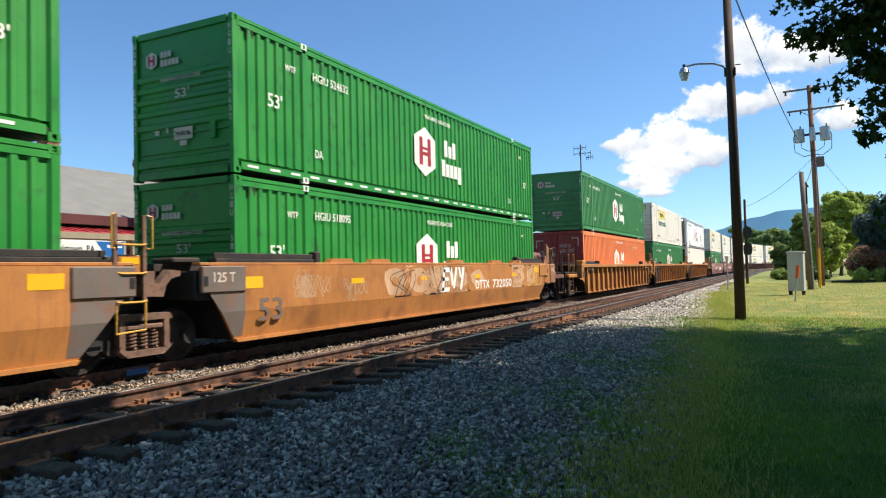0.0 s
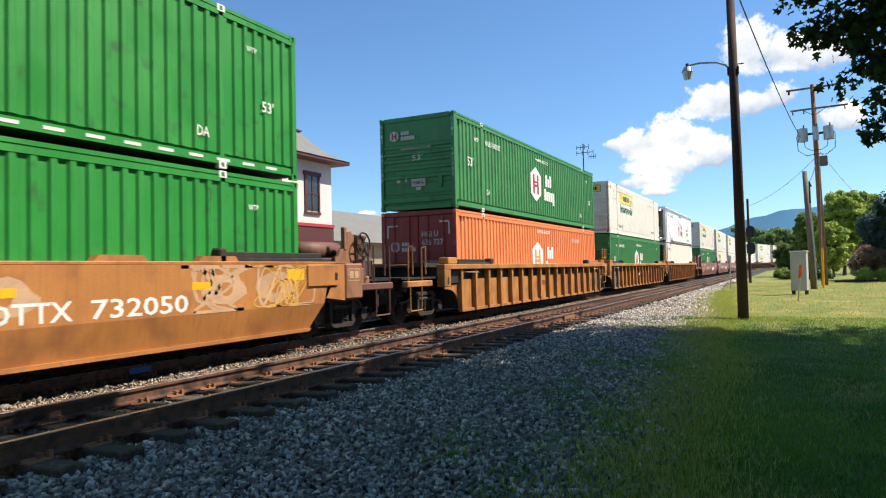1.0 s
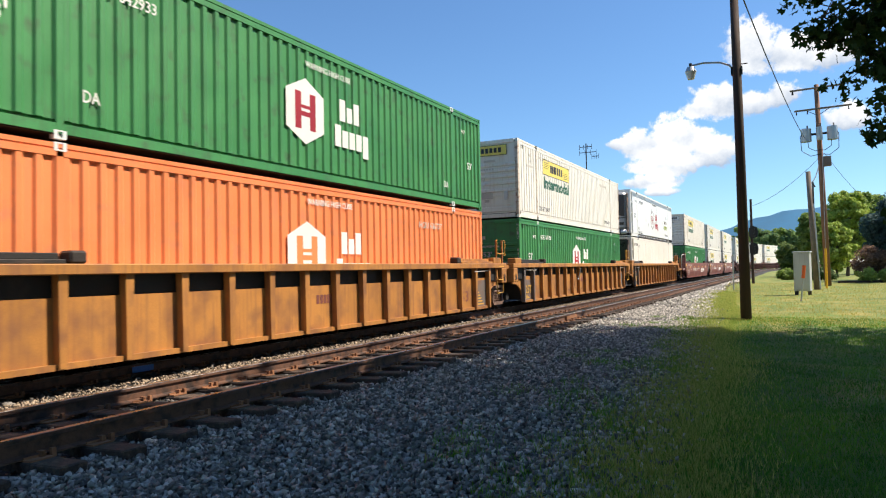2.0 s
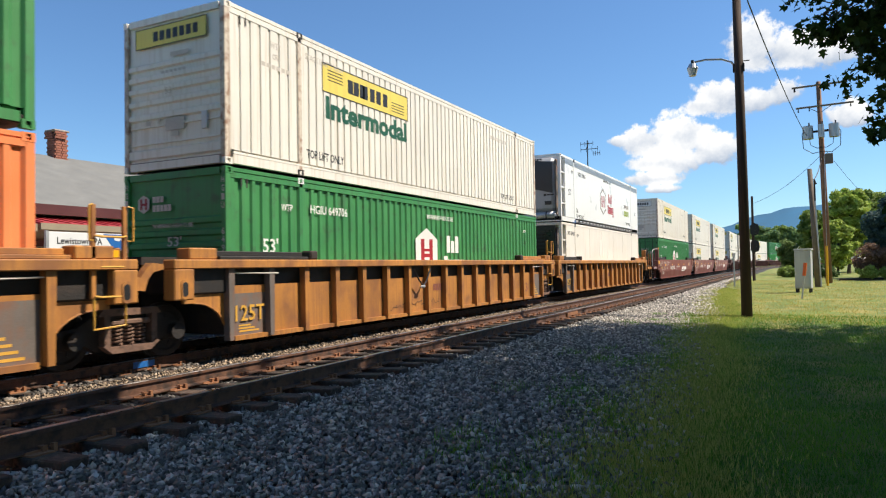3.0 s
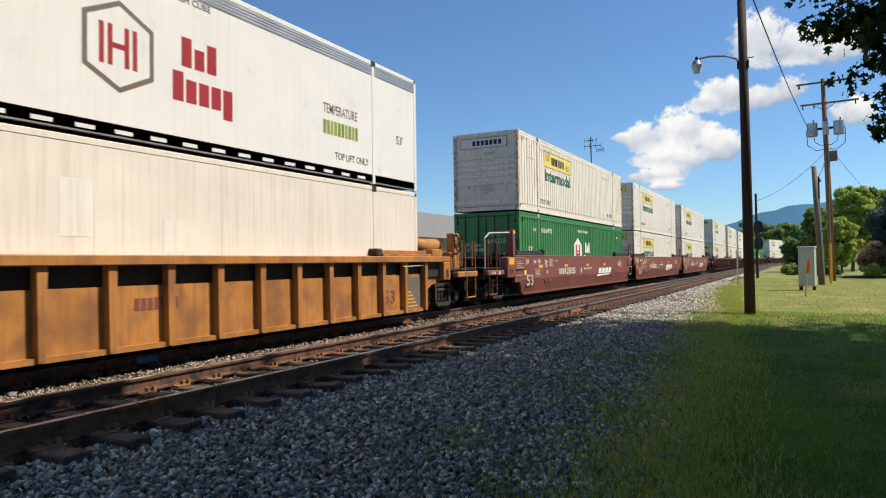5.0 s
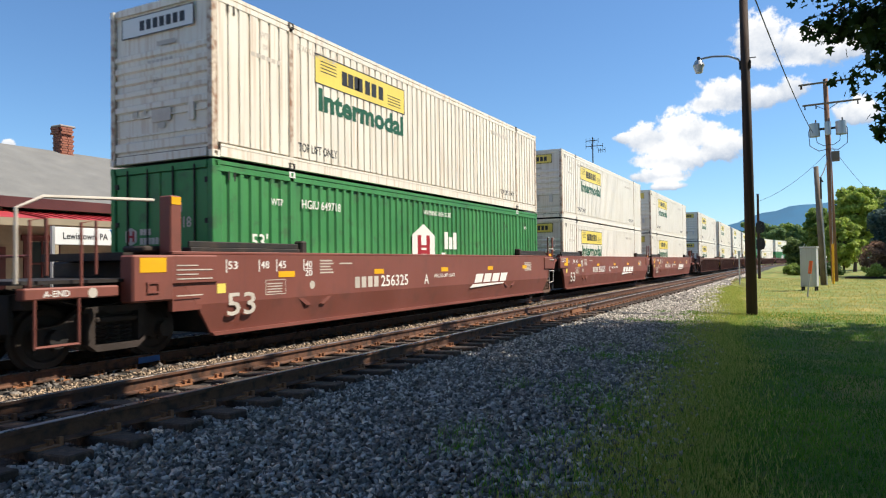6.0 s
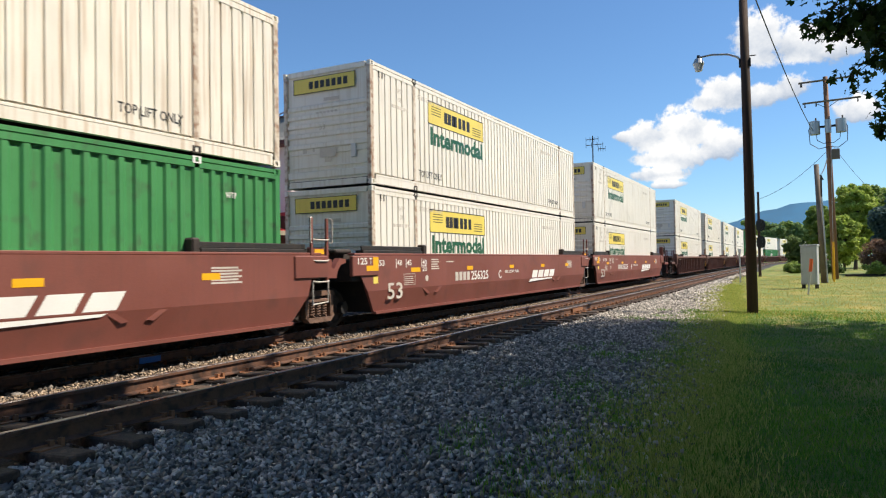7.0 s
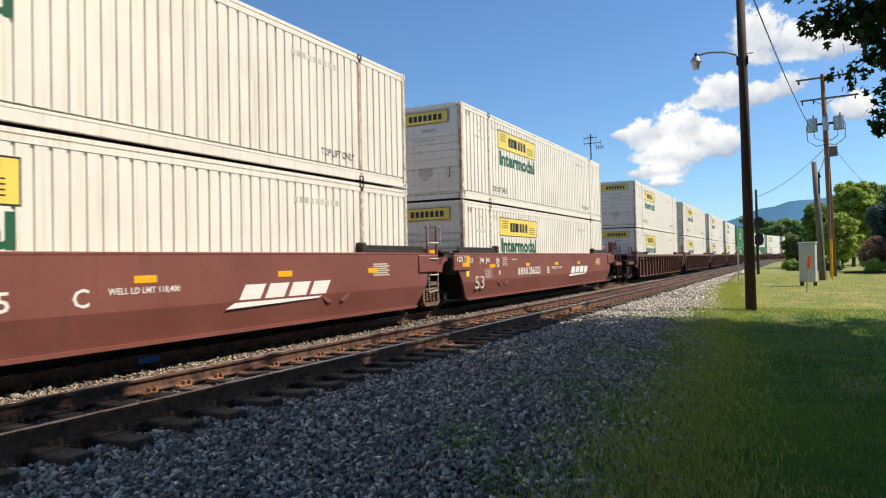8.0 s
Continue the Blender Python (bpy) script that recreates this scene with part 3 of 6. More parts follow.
         + [rect(y0 + .2, y0 + .75, z0 + .28 + .07 * i, z0 + .30 + .07 * i) for i in range(4)] + [rect(y1 - .8, y1 - .2, z0 + .12 + .07 * i, z0 + .14 + .07 * i) for i in range(4)], HW - .0105), M["ink_black"], c, "owner's name as plain dark bars")
    letters("writing", "Intermodal", .44, M["ink_green"], c, on_side(HW - .0105, F + 2.92, 1.35), 3.42, "dark green painted word", .04)
    letters("writing", "TOP LIFT ONLY", .17, M["ink_black"], c, on_side(HW - .0105, F + 2.26, .40), 1.3)
    letters("writing", "TOP LIFT ONLY", .15, M["ink_black"], c, on_side(HW - .0105, R - 3.5, .42), 1.2)
    letters("writing", "STACK LIMIT 3 HIGH", .12, M["ink_faded"], c, on_side(HW - .0105, F + 2.25, 2.42), 1.3)
    letters("writing", "WTP", .12, M["ink_faded"], c, on_side(HW - .0105, F + 1.2, 2.36), .28)
    letters("writing", "OR", .11, M["ink_faded"], c, on_side(HW - .0105, F + 1.26, 2.15), .16)
    part("code_bars", flat_side([rect(F + .95 + i * .14, F + 1.05 + i * .14, 1.96, 2.04) for i in range(6)] + [rect(R - 4.4 + i * .17, R - 4.29 + i * .17, 2.3, 2.42) for i in range(9)], HW - .0125), M["ink_faded"], c)
    y = F + .02
    part("front_panel", flat_front([rect(-.98, .86, 2.32, 2.70)], y), M[panel], c, "name panel on the end wall")
    part("front_lettering", flat_front([rect(-.5 + .17 * i, -.38 + .17 * i, 2.42, 2.60) for i in range(7)] + [rect(-.98, .86, 2.32, 2.335), rect(-.98, .86, 2.685, 2.70), rect(-.98, -.965, 2.335, 2.685), rect(.845, .86, 2.335, 2.685)], y - .005), M["ink_black"], c)
    letters("writing", "53", .12, M["ink_faded"], c, on_front(-.2, y - .01, 1.40), .18)
    part("front_code_bars", flat_front([rect(-.3 + .11 * i, -.22 + .11 * i, 1.74, 1.84) for i in range(6)] + [rect(-.06, .4, 2.08, 2.16)], y), M["ink_faded"], c)
    part("rail_flange", boxed(HW - .006, HW - .001, F + .2, R - .2, .19, .225), w, c)
    return c


def reefer(upper):
    """Refrigerated box with a frame and a cooling unit at its front end."""
    w = M["clean"] if upper else M["cream"]
    c = thing("refrigerated_container", "smooth white refrigerated container with grey cooling unit" if upper else "cream smooth-sided insulated container with dark grille unit", "container", group="stacked containers")
    part("roof", boxed(-HW + .02, HW - .02, F + .62, R - .03, H - .07, H - .01), w, c)
    part("floor", boxed(-HW + .02, HW - .02, F, R - .03, .05, .2), M["steel"], c)
    spans = ((F + .64, F + POSTS[0] - .06), (F + POSTS[0] + .06, F + POSTS[1] - .06), (F + POSTS[1] + .06, R - .1))
    for a, b in spans:
        part("side_panel", boxed(HW - .06, HW - .012, a, b, .22, H - .1), w, c)
        if not upper:
            for i in range(1, int((b - a) / 2.4) + 1):
                part("panel_joint", boxed(HW - .013, HW - .009, a + 2.4 * i, a + 2.4 * i + .02, .24, H - .1), w, c)
    if upper:
        for a, b in spans:
            part("grey_band", boxed(HW - .012, HW - .006, a, b, H - .34, H - .1), M["galv"], c, "ribbed grey upper band")
            for i in range(4):
                part("band_rib", boxed(HW - .006, HW, a, b, H - .32 + .055 * i, H - .305 + .055 * i), M["galv"], c)
    part("far_side_panel", boxed(-HW + .012, -HW + .06, F + .64, R - .1, .22, H - .1), w, c)
    part("rear_end", boxed(-HW + .06, HW - .06, R - .08, R - .02, .2, H - .08), w, c)
    part("bulkhead", boxed(-HW + .06, HW - .06, F + .6, F + .66, .2, H - .08), w, c)
    lowmat = M["rail_grey"] if upper else w
    part("bottom_rail", boxed(HW - .1, HW - .004, F, F + POSTS[0] - .06, .03, .2), w, c)
    part("bottom_rail", boxed(HW - .1, HW - .02, F + POSTS[0] + .06, R - .1, .03, .2), lowmat, c)
    part("top_rail", boxed(HW - .08, HW - .004, F + .02, R - .02, H - .1, H, bevel=.01), w, c)
    again(part("top_rail", boxed(-HW + .004, -HW + .08, F + .02, R - .02, H - .1, H), w, c), Matrix.Identity(4))
    for y in (F, R - .13):
        for x in (HW - .13, -HW + .004):
            part("corner_post", boxed(x, x + .126, y, y + .13, .0, H, bevel=.012), w, c)
    for y in POSTS:
        part("lifting_post", boxed(HW - .10, HW - .002, F + y - .06, F + y + .06, .0, H, bevel=.01), w, c)
        part("corner_casting", boxed(HW - .1, HW + .006, F + y - .09, F + y + .09, H - .13, H + .004, bevel=.01), M["steel"], c)
        if upper and y < 3:
            part("corner_casting", boxed(HW - .1, HW + .006, F + y - .09, F + y + .09, 0, .13, bevel=.01), M["sign_blue"], c, "blue lifting casting")
    # frame round the unit
    for z in (0, H - .12):
        part("front_beam", boxed(-HW + .13, HW - .13, F, F + .1, z, z + .12), w, c)
    for z in (.75, 1.45, 2.1):
        part("side_rung", boxed(HW - .1, HW - .03, F + .13, F + .62, z, z + .06), w, c)
        part("side_rung", boxed(-HW + .03, -HW + .1, F + .13, F + .62, z, z + .06), w, c)
    part("unit_bay", boxed(HW - .3, HW - .25, F + .15, F + .6, .3, H - .2), M["primer"], c)
    if not upper:
        part("brace", rod([(HW - .05, F + .2, 1.9), (HW - .05, F + .55, .5)], .03), w, c)
    u = part("cooling_unit", boxed(-1.0, 1.0, F + .08, F + .6, .42 if upper else .05, H - .12, bevel=.16), M["unit_grey"], c, "moulded grey cooling unit", smooth=False)
    if upper:
        part("dark_cowl", plate_xz(bmesh.new(), [(-.62, 1.55), (.1, 1.42), (.9, 1.22), (.9, 2.55), (.2, 2.66), (-.55, 2.5)], F + .05, F + .09), M["grille"], u, "glossy black upper cowl")
        part("lettering", flat_front([rect(-.7 + .13 * i, -.6 + .13 * i, 2.66, 2.74) for i in range(9)], F + .078), M["ink_black"], u)
        part("panel_window", boxed(.55, .85, F + .05, F + .09, .72, .88), M["grille"], u)
        part("badge", flat_front([rect(.5, .62, 1.1, 1.2), rect(.64, .95, 1.12, 1.18)], F + .078), M["ink_black"], u)
        tank = part("fuel_tank", rod([(-1.0, F + .16, .24), (1.0, F + .16, .24)], .2, 12), M["galv"], c, "steel fuel tank with straps", smooth=True)
        for x in (-.5, .1, .6):
            part("strap", rod([(x, F + .16, .24), (x + .05, F + .16, .24)], .208, 12), M["black"], tank)
    else:
        part("dark_grille", plate_xz(bmesh.new(), [(-.62, .75), (.72, .75), (1.0, 1.6), (1.0, 2.75), (-.8, 2.75), (-.8, 1.3)], F + .02, F + .08), M["grille"], u, "black louvred intake")
        for i in range(9):
            part("louvre", boxed(-.5, .6, F - .005, F + .02, 1.05 + .16 * i, 1.13 + .16 * i), M["steel"], u)
    if upper:
        part("emblem", flat_side([hexagon(F + 7.34, 1.37, 1.2, 1.37)], HW - .0125), M["primer"], c, "grey hexagonal outline emblem")
        part("emblem_inset", flat_side([hexagon(F + 7.34, 1.37, 1.04, 1.2)], HW - .0105), M["clean"], c)
        y, z = F + 7.34, 1.37
        part("emblem_figure", flat_side([rect(y - .34 + i * .14, y - .26 + i * .14, z - .3, z + .3) for i in (0, 1, 3, 4)] + [rect(y - .12, y + .08, z - .04, z + .04)], HW - .0085), M["ink_red"], c)
        name_bars_side(c, F + 8.3, 1.3, M["ink_red"])
        letters("writing", "53'", .27, M["ink_black"], c, on_side(HW - .0105, F + 1.13, 1.2), .40)
        letters("writing", "WTP", .15, M["ink_black"], c, on_side(HW - .0105, F + 1.6, 2.2), .32)
        letters("writing", "HGRU 300691", .19, M["ink_black"], c, on_side(HW - .0105, F + 2.7, 2.2), 1.3)
        letters("writing", "TOP LIFT ONLY", .17, M["ink_black"], c, on_side(HW - .0105, F + 2.32, .24), 1.26)
        letters("writing", "DA", .2, M["ink_black"], c, on_side(HW - .0105, F + 2.35, .5), .3)
        letters("writing", "TOP LIFT ONLY", .15, M["ink_black"], c, on_side(HW - .0105, F + 12.6, .4), 1.3)
        letters("writing", "WARNING HIGH CUBE", .11, M["ink_black"], c, on_side(HW - .0105, F + 7.4, 2.42), 1.7)
        letters("writing", "TEMPERATURE", .2, M["primer"], c, on_side(HW - .0105, F + 12.2, 1.35), 1.25)
        part("code_bars", flat_side([rect(F + 12.2 + .13 * i, F + 12.3 + .13 * i, .9, 1.2) for i in range(10)], HW - .0125), M["leaf_bright"], c)
        letters("writing", "53'", .2, M["ink_black"], c, on_side(HW - .0105, R - 1.0, 1.1), .3)
        bm = bmesh.new()
        yy = F + 2.3
        while yy < R - 2.2:
            box(bm, HW - .018, HW - .012, yy, yy + .3, .08, .14)
            yy += .62
        part("reflective_tape", bm, M["tape"], c)
    else:
        letters("writing", "INYU 500443", .17, M["ink_black"], c, on_side(HW - .0105, F + .9, 2.36), 1.05)
        letters("writing", "WTP", .14, M["ink_black"], c, on_side(HW - .0105, F + 2.28, 2.3), .3)
        for a, z, w2, h2 in ((2.2, 1.2, .3, .42), (2.55, .8, .22, .4), (6.4, 1.5, .5, .8), (8.1, 1.3, .4, .5)):
            part("repair_patch", boxed(HW - .013, HW - .009, F + a, F + a + w2, z, z + h2), M["white"], c, "riveted repair patch")
    for a, b in ((F + .68, F + POSTS[0] - .1),):
        bm = bmesh.new()
        for i in range(26):
            z = .3 + i * .095
            box(bm, HW - .013, HW - .006, a, a + .015, z, z + .02)
            box(bm, HW - .013, HW - .006, b, b + .015, z, z + .02)
        part("rivet_rows", bm, M["primer"], c)
    return c


# ---- well cars ----
def wheelset():
    prof = [(.62, 0.08), (.66, .10), (.675, .40), (.685, .465), (.715, .465), (.73, .42), (.82, .41), (.825, .33), (.79, .30), (.77, .16), (.83, .15), (.84, .08)]
    bm = bmesh.new()
    for sgn in (1, -1):
        seg = 24
        rings = [[bm.verts.new((sgn * x, r * math.cos(2 * math.pi * k / seg), r * math.sin(2 * math.pi * k / seg))) for k in range(seg)] for x, r in prof]
        for a, b in zip(rings, rings[1:]):
            for k in range(seg):
                bm.faces.new((a[k], a[(k + 1) % seg], b[(k + 1) % seg], b[k]))
        bm.faces.new(rings[-1])
        # bearing cap bolts show the turning
        for k in range(3):
            a = 2 * math.pi * k / 3
            box(bm, *sorted((sgn * .84, sgn * .87)), .05 * math.cos(a) - .015, .05 * math.cos(a) + .015, .05 * math.sin(a) - .015, .05 * math.sin(a) + .015)
        for k in range(5):
            a = 2 * math.pi * k / 5
            box(bm, *sorted((sgn * .77, sgn * .80)), .23 * math.cos(a) - .03, .23 * math.cos(a) + .03, .23 * math.sin(a) - .03, .23 * math.sin(a) + .03)
    tube(bm, [(-.66, 0, 0), (.66, 0, 0)], .085, 12)
    bmesh.ops.recalc_face_normals(bm, faces=bm.faces)
    return bm


ROLLING = []


def add_truck(car, y, cast=None):
    cast = cast or M["truck"]
    t = part("truck", boxed(-.95, .95, -.2, .2, .48, .74, bevel=.03), M["steel"], car, "grimy cast steel four-wheel truck, darkened as if shaded", at=Matrix.Translation((0, y, 0)))
    for sgn in (1, -1):
        arch = [(-1.12, .36), (-1.12, .56), (-.80, .60), (-.42, .84), (.42, .84), (.80, .60), (1.12, .56), (1.12, .36), (.72, .36), (.5, .22), (-.5, .22), (-.72, .36)]
        x = sgn * 1.0
        bm = plate_yz(bmesh.new(), arch, min(x, x - sgn * .14), max(x, x - sgn * .14))
        sf = part("side_frame", bm, M["truck"], t)
        for k in (-.2, 0, .2):
            turns = [(x + sgn * .05 + .07 * math.cos(a), k + .07 * math.sin(a), .31 + .27 * i / 40) for i, a in enumerate([i * math.pi / 4 for i in range(41)])]
            part("coil_spring", rod(turns, .016, 5), cast, t)
        part("spring_seat", plate_yz(bmesh.new(), [(-.48, .30), (-.34, .19), (.34, .19), (.48, .30), (.44, .38), (.36, .29), (-.36, .29), (-.44, .38)], *sorted((x, x + sgn * .15))), cast, t)
        part("bolster_end", boxed(*sorted((x, x + sgn * .14)), -.34, .34, .60, .68, bevel=.02), cast, t)
        part("frame_crown", plate_yz(bmesh.new(), [(-.55, .74), (.55, .74), (.48, .84), (-.48, .84)], *sorted((x, x + sgn * .12))), cast, t)
        for k in (-1, 1):
            part("frame_column", plate_yz(bmesh.new(), [(k * .36, .28), (k * .46, .34), (k * .46, .76), (k * .36, .76)], *sorted((x, x + sgn * .13))), cast, t)
        for yy in (-.89, .89):
            part("bearing_cap", rod([(x - sgn * .02, yy, .42), (x + sgn * .12, yy, .42)], .13, 14), M["steel"], t)
    for yy in (-.89, .89):
        ws = part("wheelset", wheelset(), M["truck"], t, at=Matrix.Translation((0, yy, .42)))
        ROLLING.append(ws)


def ladder(car, y, body, z0=.60, z1=2.33):
    """Two flat stiles with grab irons above, bent rungs and a stirrup below."""
    steel = M["cast"] if body.name == "car_tan" else body
    pale = M["ink_yellow"] if body.name != "car_brown" else M["ink_faded"]
    for yy in (y, y + .5):
        part("ladder_rail", boxed(1.45, 1.50, yy - .034, yy + .034, z0 + .42, z1, bevel=.006), steel, car)
        out = -.1 if yy == y else .1
        loop = [(1.51, yy + out * .3, z1 - .5), (1.54, yy + out, z1 - .5), (1.54, yy + out, z1 - .02), (1.51, yy + out * .3, z1)]
        part("grab_iron", rod(loop, .015, 6), pale, car)
    for i in range(3):
        z = z0 + .46 + i * .42
        part("rung", rod([(1.52, y, z), (1.55, y + .08, z - .015), (1.55, y + .42, z - .015), (1.52, y + .5, z)], .017, 6), pale, car)
    part("stirrup", rod([(1.5, y, z0 + .44), (1.5, y, z0), (1.5, y + .5, z0 + .03), (1.5, y + .5, z0 + .44)], .018, 6), pale, car)


def end_works(car, body, sgn, last):
    """Open platform, hand rails and coupler at the end of a set; sgn: -1 front, +1 rear."""
    body = M["oldbrown"] if body.name == "car_tan" else body
    e = F if sgn < 0 else R

    def yy(a, b):
        return tuple(sorted((e + sgn * a, e + sgn * b)))
    part("end_sill", boxed((-.35, .35, *yy(.3, 3.5), .72, 1.06), (-1.3, 1.3, *yy(3.0, 3.2), .85, 1.06), bevel=.02), M["steel"], car)
    part("end_platform", boxed(-1.35, 1.35, *yy(1.0, 3.35), 1.18, 1.23), M["steel"], car)
    part("side_step_sill", boxed(1.32, 1.5, *yy(1.95, 3.3), .98, 1.14, bevel=.02), body, car)
    part("coupler", boxed((-.13, .13, *yy(3.4, 3.85), .78, 1.0), (-.2, .2, *yy(3.66, 3.95), .74, 1.04), bevel=.03), M["steel"], car)
    part("buffer_plate", boxed(-1.1, 1.1, *yy(3.2, 3.26), .55, 1.05), M["steel"], car)
    for a in (2.55, 3.15):
        part("stirrup", rod([(1.48, e + sgn * a, 1.0), (1.48, e + sgn * a, .36)], .018, 6), body, car)
    part("step", rod([(1.48, e + sgn * 2.55, .38), (1.48, e + sgn * 3.15, .38)], .02, 6), body, car)
    for a in (2.5, 3.2):
        part("hand_rail", rod([(1.46, e + sgn * a, 1.1), (1.46, e + sgn * a, 2.0), (1.46, e + sgn * (a - .22), 2.04), (1.46, e + sgn * (a - .22), 1.3)], .02, 6), body, car)
    part("cross_rail", rod([(1.46, e + sgn * 3.2, 1.55), (-1.3, e + sgn * 3.2, 1.55)], .018, 6), body, car)
    part("air_hose", rod([(.5, e + sgn * 3.2, .9), (.55, e + sgn * 3.6, .7), (.5, e + sgn * 3.85, .35), (.4, e + sgn * 3.9, .3)], .025, 6), M["cable"], car)
    for k in range(3):
        part("brake_pipe", rod([(1.1 - .3 * k, e + sgn * 1.1, 1.0 - .08 * k), (1.05 - .3 * k, e + sgn * 2.0, .8), (1.1 - .2 * k, e + sgn * 3.2, 1.12)], .02, 6), M["steel"], car)
    if last:
        part("air_tank", rod([(.75, e + sgn * .55, 1.88), (.75, e + sgn * 1.95, 1.88)], .21, 14), body, car, "cylindrical air reservoir", smooth=True)
        part("brake_stand", boxed((1.1, 1.35, *yy(2.0, 2.35), 1.2, 2.25), (.6, 1.3, *yy(1.9, 2.0), 1.2, 1.7), bevel=.03), body, car)
        wheel = [(1.42, e + sgn * (2.15 + .27 * math.cos(a)), 2.02 + .27 * math.sin(a)) for a in [2 * math.pi * k / 16 for k in range(17)]]
        bw = part("brake_wheel", rod(wheel, .02, 6), M["steel"], car)
        for k in range(3):
            a = math.pi * k / 3
            part("spoke", rod([(1.42, e + sgn * (2.15 - .27 * math.cos(a)), 2.02 - .27 * math.sin(a)), (1.42, e + sgn * (2.15 + .27 * math.cos(a)), 2.02 + .27 * math.sin(a))], .014, 6), M["steel"], bw)
        part("valve_box", boxed(.5, 1.2, *yy(2.4, 2.9), 1.23, 1.7, bevel=.04), M["truck"], car)
    elif body.name == "car_brown":
        part("brake_lever_bar", rod([(1.42, e + sgn * 3.35, 1.2), (1.42, e + sgn * 3.35, 2.15), (1.42, e + sgn * 3.0, 2.32), (1.42, e + sgn * 1.3, 2.4)], .025, 6), M["ink_faded"] if body.name == "car_brown" else body, car)
        gp = part("guide_post", boxed(1.18, 1.44, *yy(.78, 1.0), 1.55, 2.5, bevel=.02), body, car, "upright container guide post")
        part("reflector", boxed(1.44, 1.446, *yy(.8, .98), 2.36, 2.48), M["reflector"], gp)


def smooth_side(sgn):
    """Outer side sheet with its lower part folded inwards and sloped ends."""
    rows = [(1.58, 1.5), (1.12, 1.5), (.78, 1.5), (.30, 1.40), (.30, 1.45), (.24, 1.45), (.24, 1.34)]

    def ends(z):
        k = 0 if z >= 1.1 else (1.1 - z) / .85
        return F - .80 + .68 * k, R + .80 - .68 * k
    bm = bmesh.new()
    out = []
    for z, x in rows:
        a, b = ends(z)
        out.append([bm.verts.new((sgn * x, a + (b - a) * i / 12, z)) for i in range(13)])
    inn = []
    for z in (.24, 1.58):
        a, b = ends(z)
        inn.append([bm.verts.new((sgn * 1.33, a + (b - a) * i / 12, z)) for i in range(13)])
    rings = out + inn
    for a, b in zip(rings, rings[1:] + rings[:1]):
        for i in range(12):
            bm.faces.new((a[i], a[i + 1], b[i + 1], b[i]))
    bm.faces.new([r[0] for r in rings])
    bm.faces.new([r[-1] for r in rings][::-1])
    bmesh.ops.recalc_face_normals(bm, faces=bm.faces)
    return bm


def common_car(car, body, first, last):
    part("well_floor", boxed((-1.2, 1.2, F + .2, R - .2, .27, .34), (-1.3, 1.3, F, F + .3, .27, .36), (-1.3, 1.3, R - .3, R, .27, .36)), M["steel"], car)
    for sgn, e in ((-1, F), (1, R)):
        y0, y1 = sorted((e + sgn * .12, e + sgn * 1.05))
        part("bulkhead", boxed(-1.42, 1.42, y0, y1, 1.0, 1.5, bevel=.03), M["steel"], car)
        part("slope_sheet", plate_yz(bmesh.new(), [(e + sgn * .02, .3), (e + sgn * .06, .3), (e + sgn * .3, 1.0), (e + sgn * .02, 1.0)], -1.3, 1.3), M["steel"], car)
        part("deck_grating", boxed(-1.0, 1.0, *sorted((e + sgn * .5, e + sgn * 1.5)), 1.5, 1.62), M["truck"], car)
    # joint trucks take the lit castings, end trucks the shade-dark ones
    if not first:
        add_truck(car, F - 1.78, M["cast"])
        part("articulation", boxed((-.3, .3, F - 1.95, F - .9, .76, 1.05), (-.55, .55, F - 2.5, F - 1.3, .85, 1.0), bevel=.04), M["steel"], car)
    else:
        add_truck(car, F - 1.70)
        end_works(car, body, -1, False)
    if last:
        add_truck(car, R + 1.70)
        end_works(car, body, 1, True)
    else:
        ladder(car, R + .68, body)
        part("rear_articulation", boxed((-.3, .3, R + .9, R + 1.75, .76, 1.05), bevel=.04), M["steel"], car)
        part("step_plate", boxed(1.30, 1.46, R + .74, R + 1.14, 1.46, 1.74, bevel=.02), body, car)
        part("reflector", boxed(1.46, 1.465, R + .80, R + 1.10, 1.60, 1.70), M["reflector"], car)
        horn = [(R + 1.15, 1.12), (R + 1.58, 1.10), (R + 1.64, 1.28), (R + 1.74, 1.38), (R + 1.92, 1.42), (R + 1.92, 1.50), (R + 1.70, 1.52), (R + 1.58, 1.40), (R + 1.50, 1.30), (R + 1.42, 1.32), (R + 1.42, 1.50), (R + 1.15, 1.50)]
        part("bearing_arm", plate_yz(bmesh.new(), horn, 1.28, 1.42), body if body.name != "car_tan" else M["cast"], car, "hooked steel arm over the joint")


def smooth_car(body, first, last, label):
    car = thing("well_car", label, "railway car", group="train of well cars")
    b = M[body]
    part("side_sheet", smooth_side(1), b, car)
    part("side_sheet", smooth_side(-1), b, car)
    for x in (1.30, -1.48):
        part("top_chord", boxed(x, x + .18, F - 1.0, R + 1.0, 1.58, 1.63, bevel=.01), b, car)
    common_car(car, b, first, last)
    for e, sgn in ((F, -1), (R, 1)):
        y0, y1 = sorted((e + sgn * (1.0 if body == "tan" else 1.15), e + sgn * (-.02 if body == "tan" else .12)))
        bx = part("end_box", boxed(1.44, 1.535, y0, y1, 1.12, 1.57, bevel=.02), M["primer"] if body == "tan" and not (last and sgn > 0) else b, car, "bolted box at the car's end")
        if body == "tan":
            part("slot", boxed(1.53, 1.54, *sorted((e + sgn * .97, e + sgn * .88)), 1.24, 1.40), M["black"], bx)
        y0, y1 = sorted((e + sgn * .6, e - sgn * 2.1))
        part("guide_trough", boxed((1.22, 1.44, y0, y1, 1.63, 1.70), (1.36, 1.40, y0, y1, 1.70, 1.80), bevel=.01), M["steel"], car, "dark container guide along the chord")
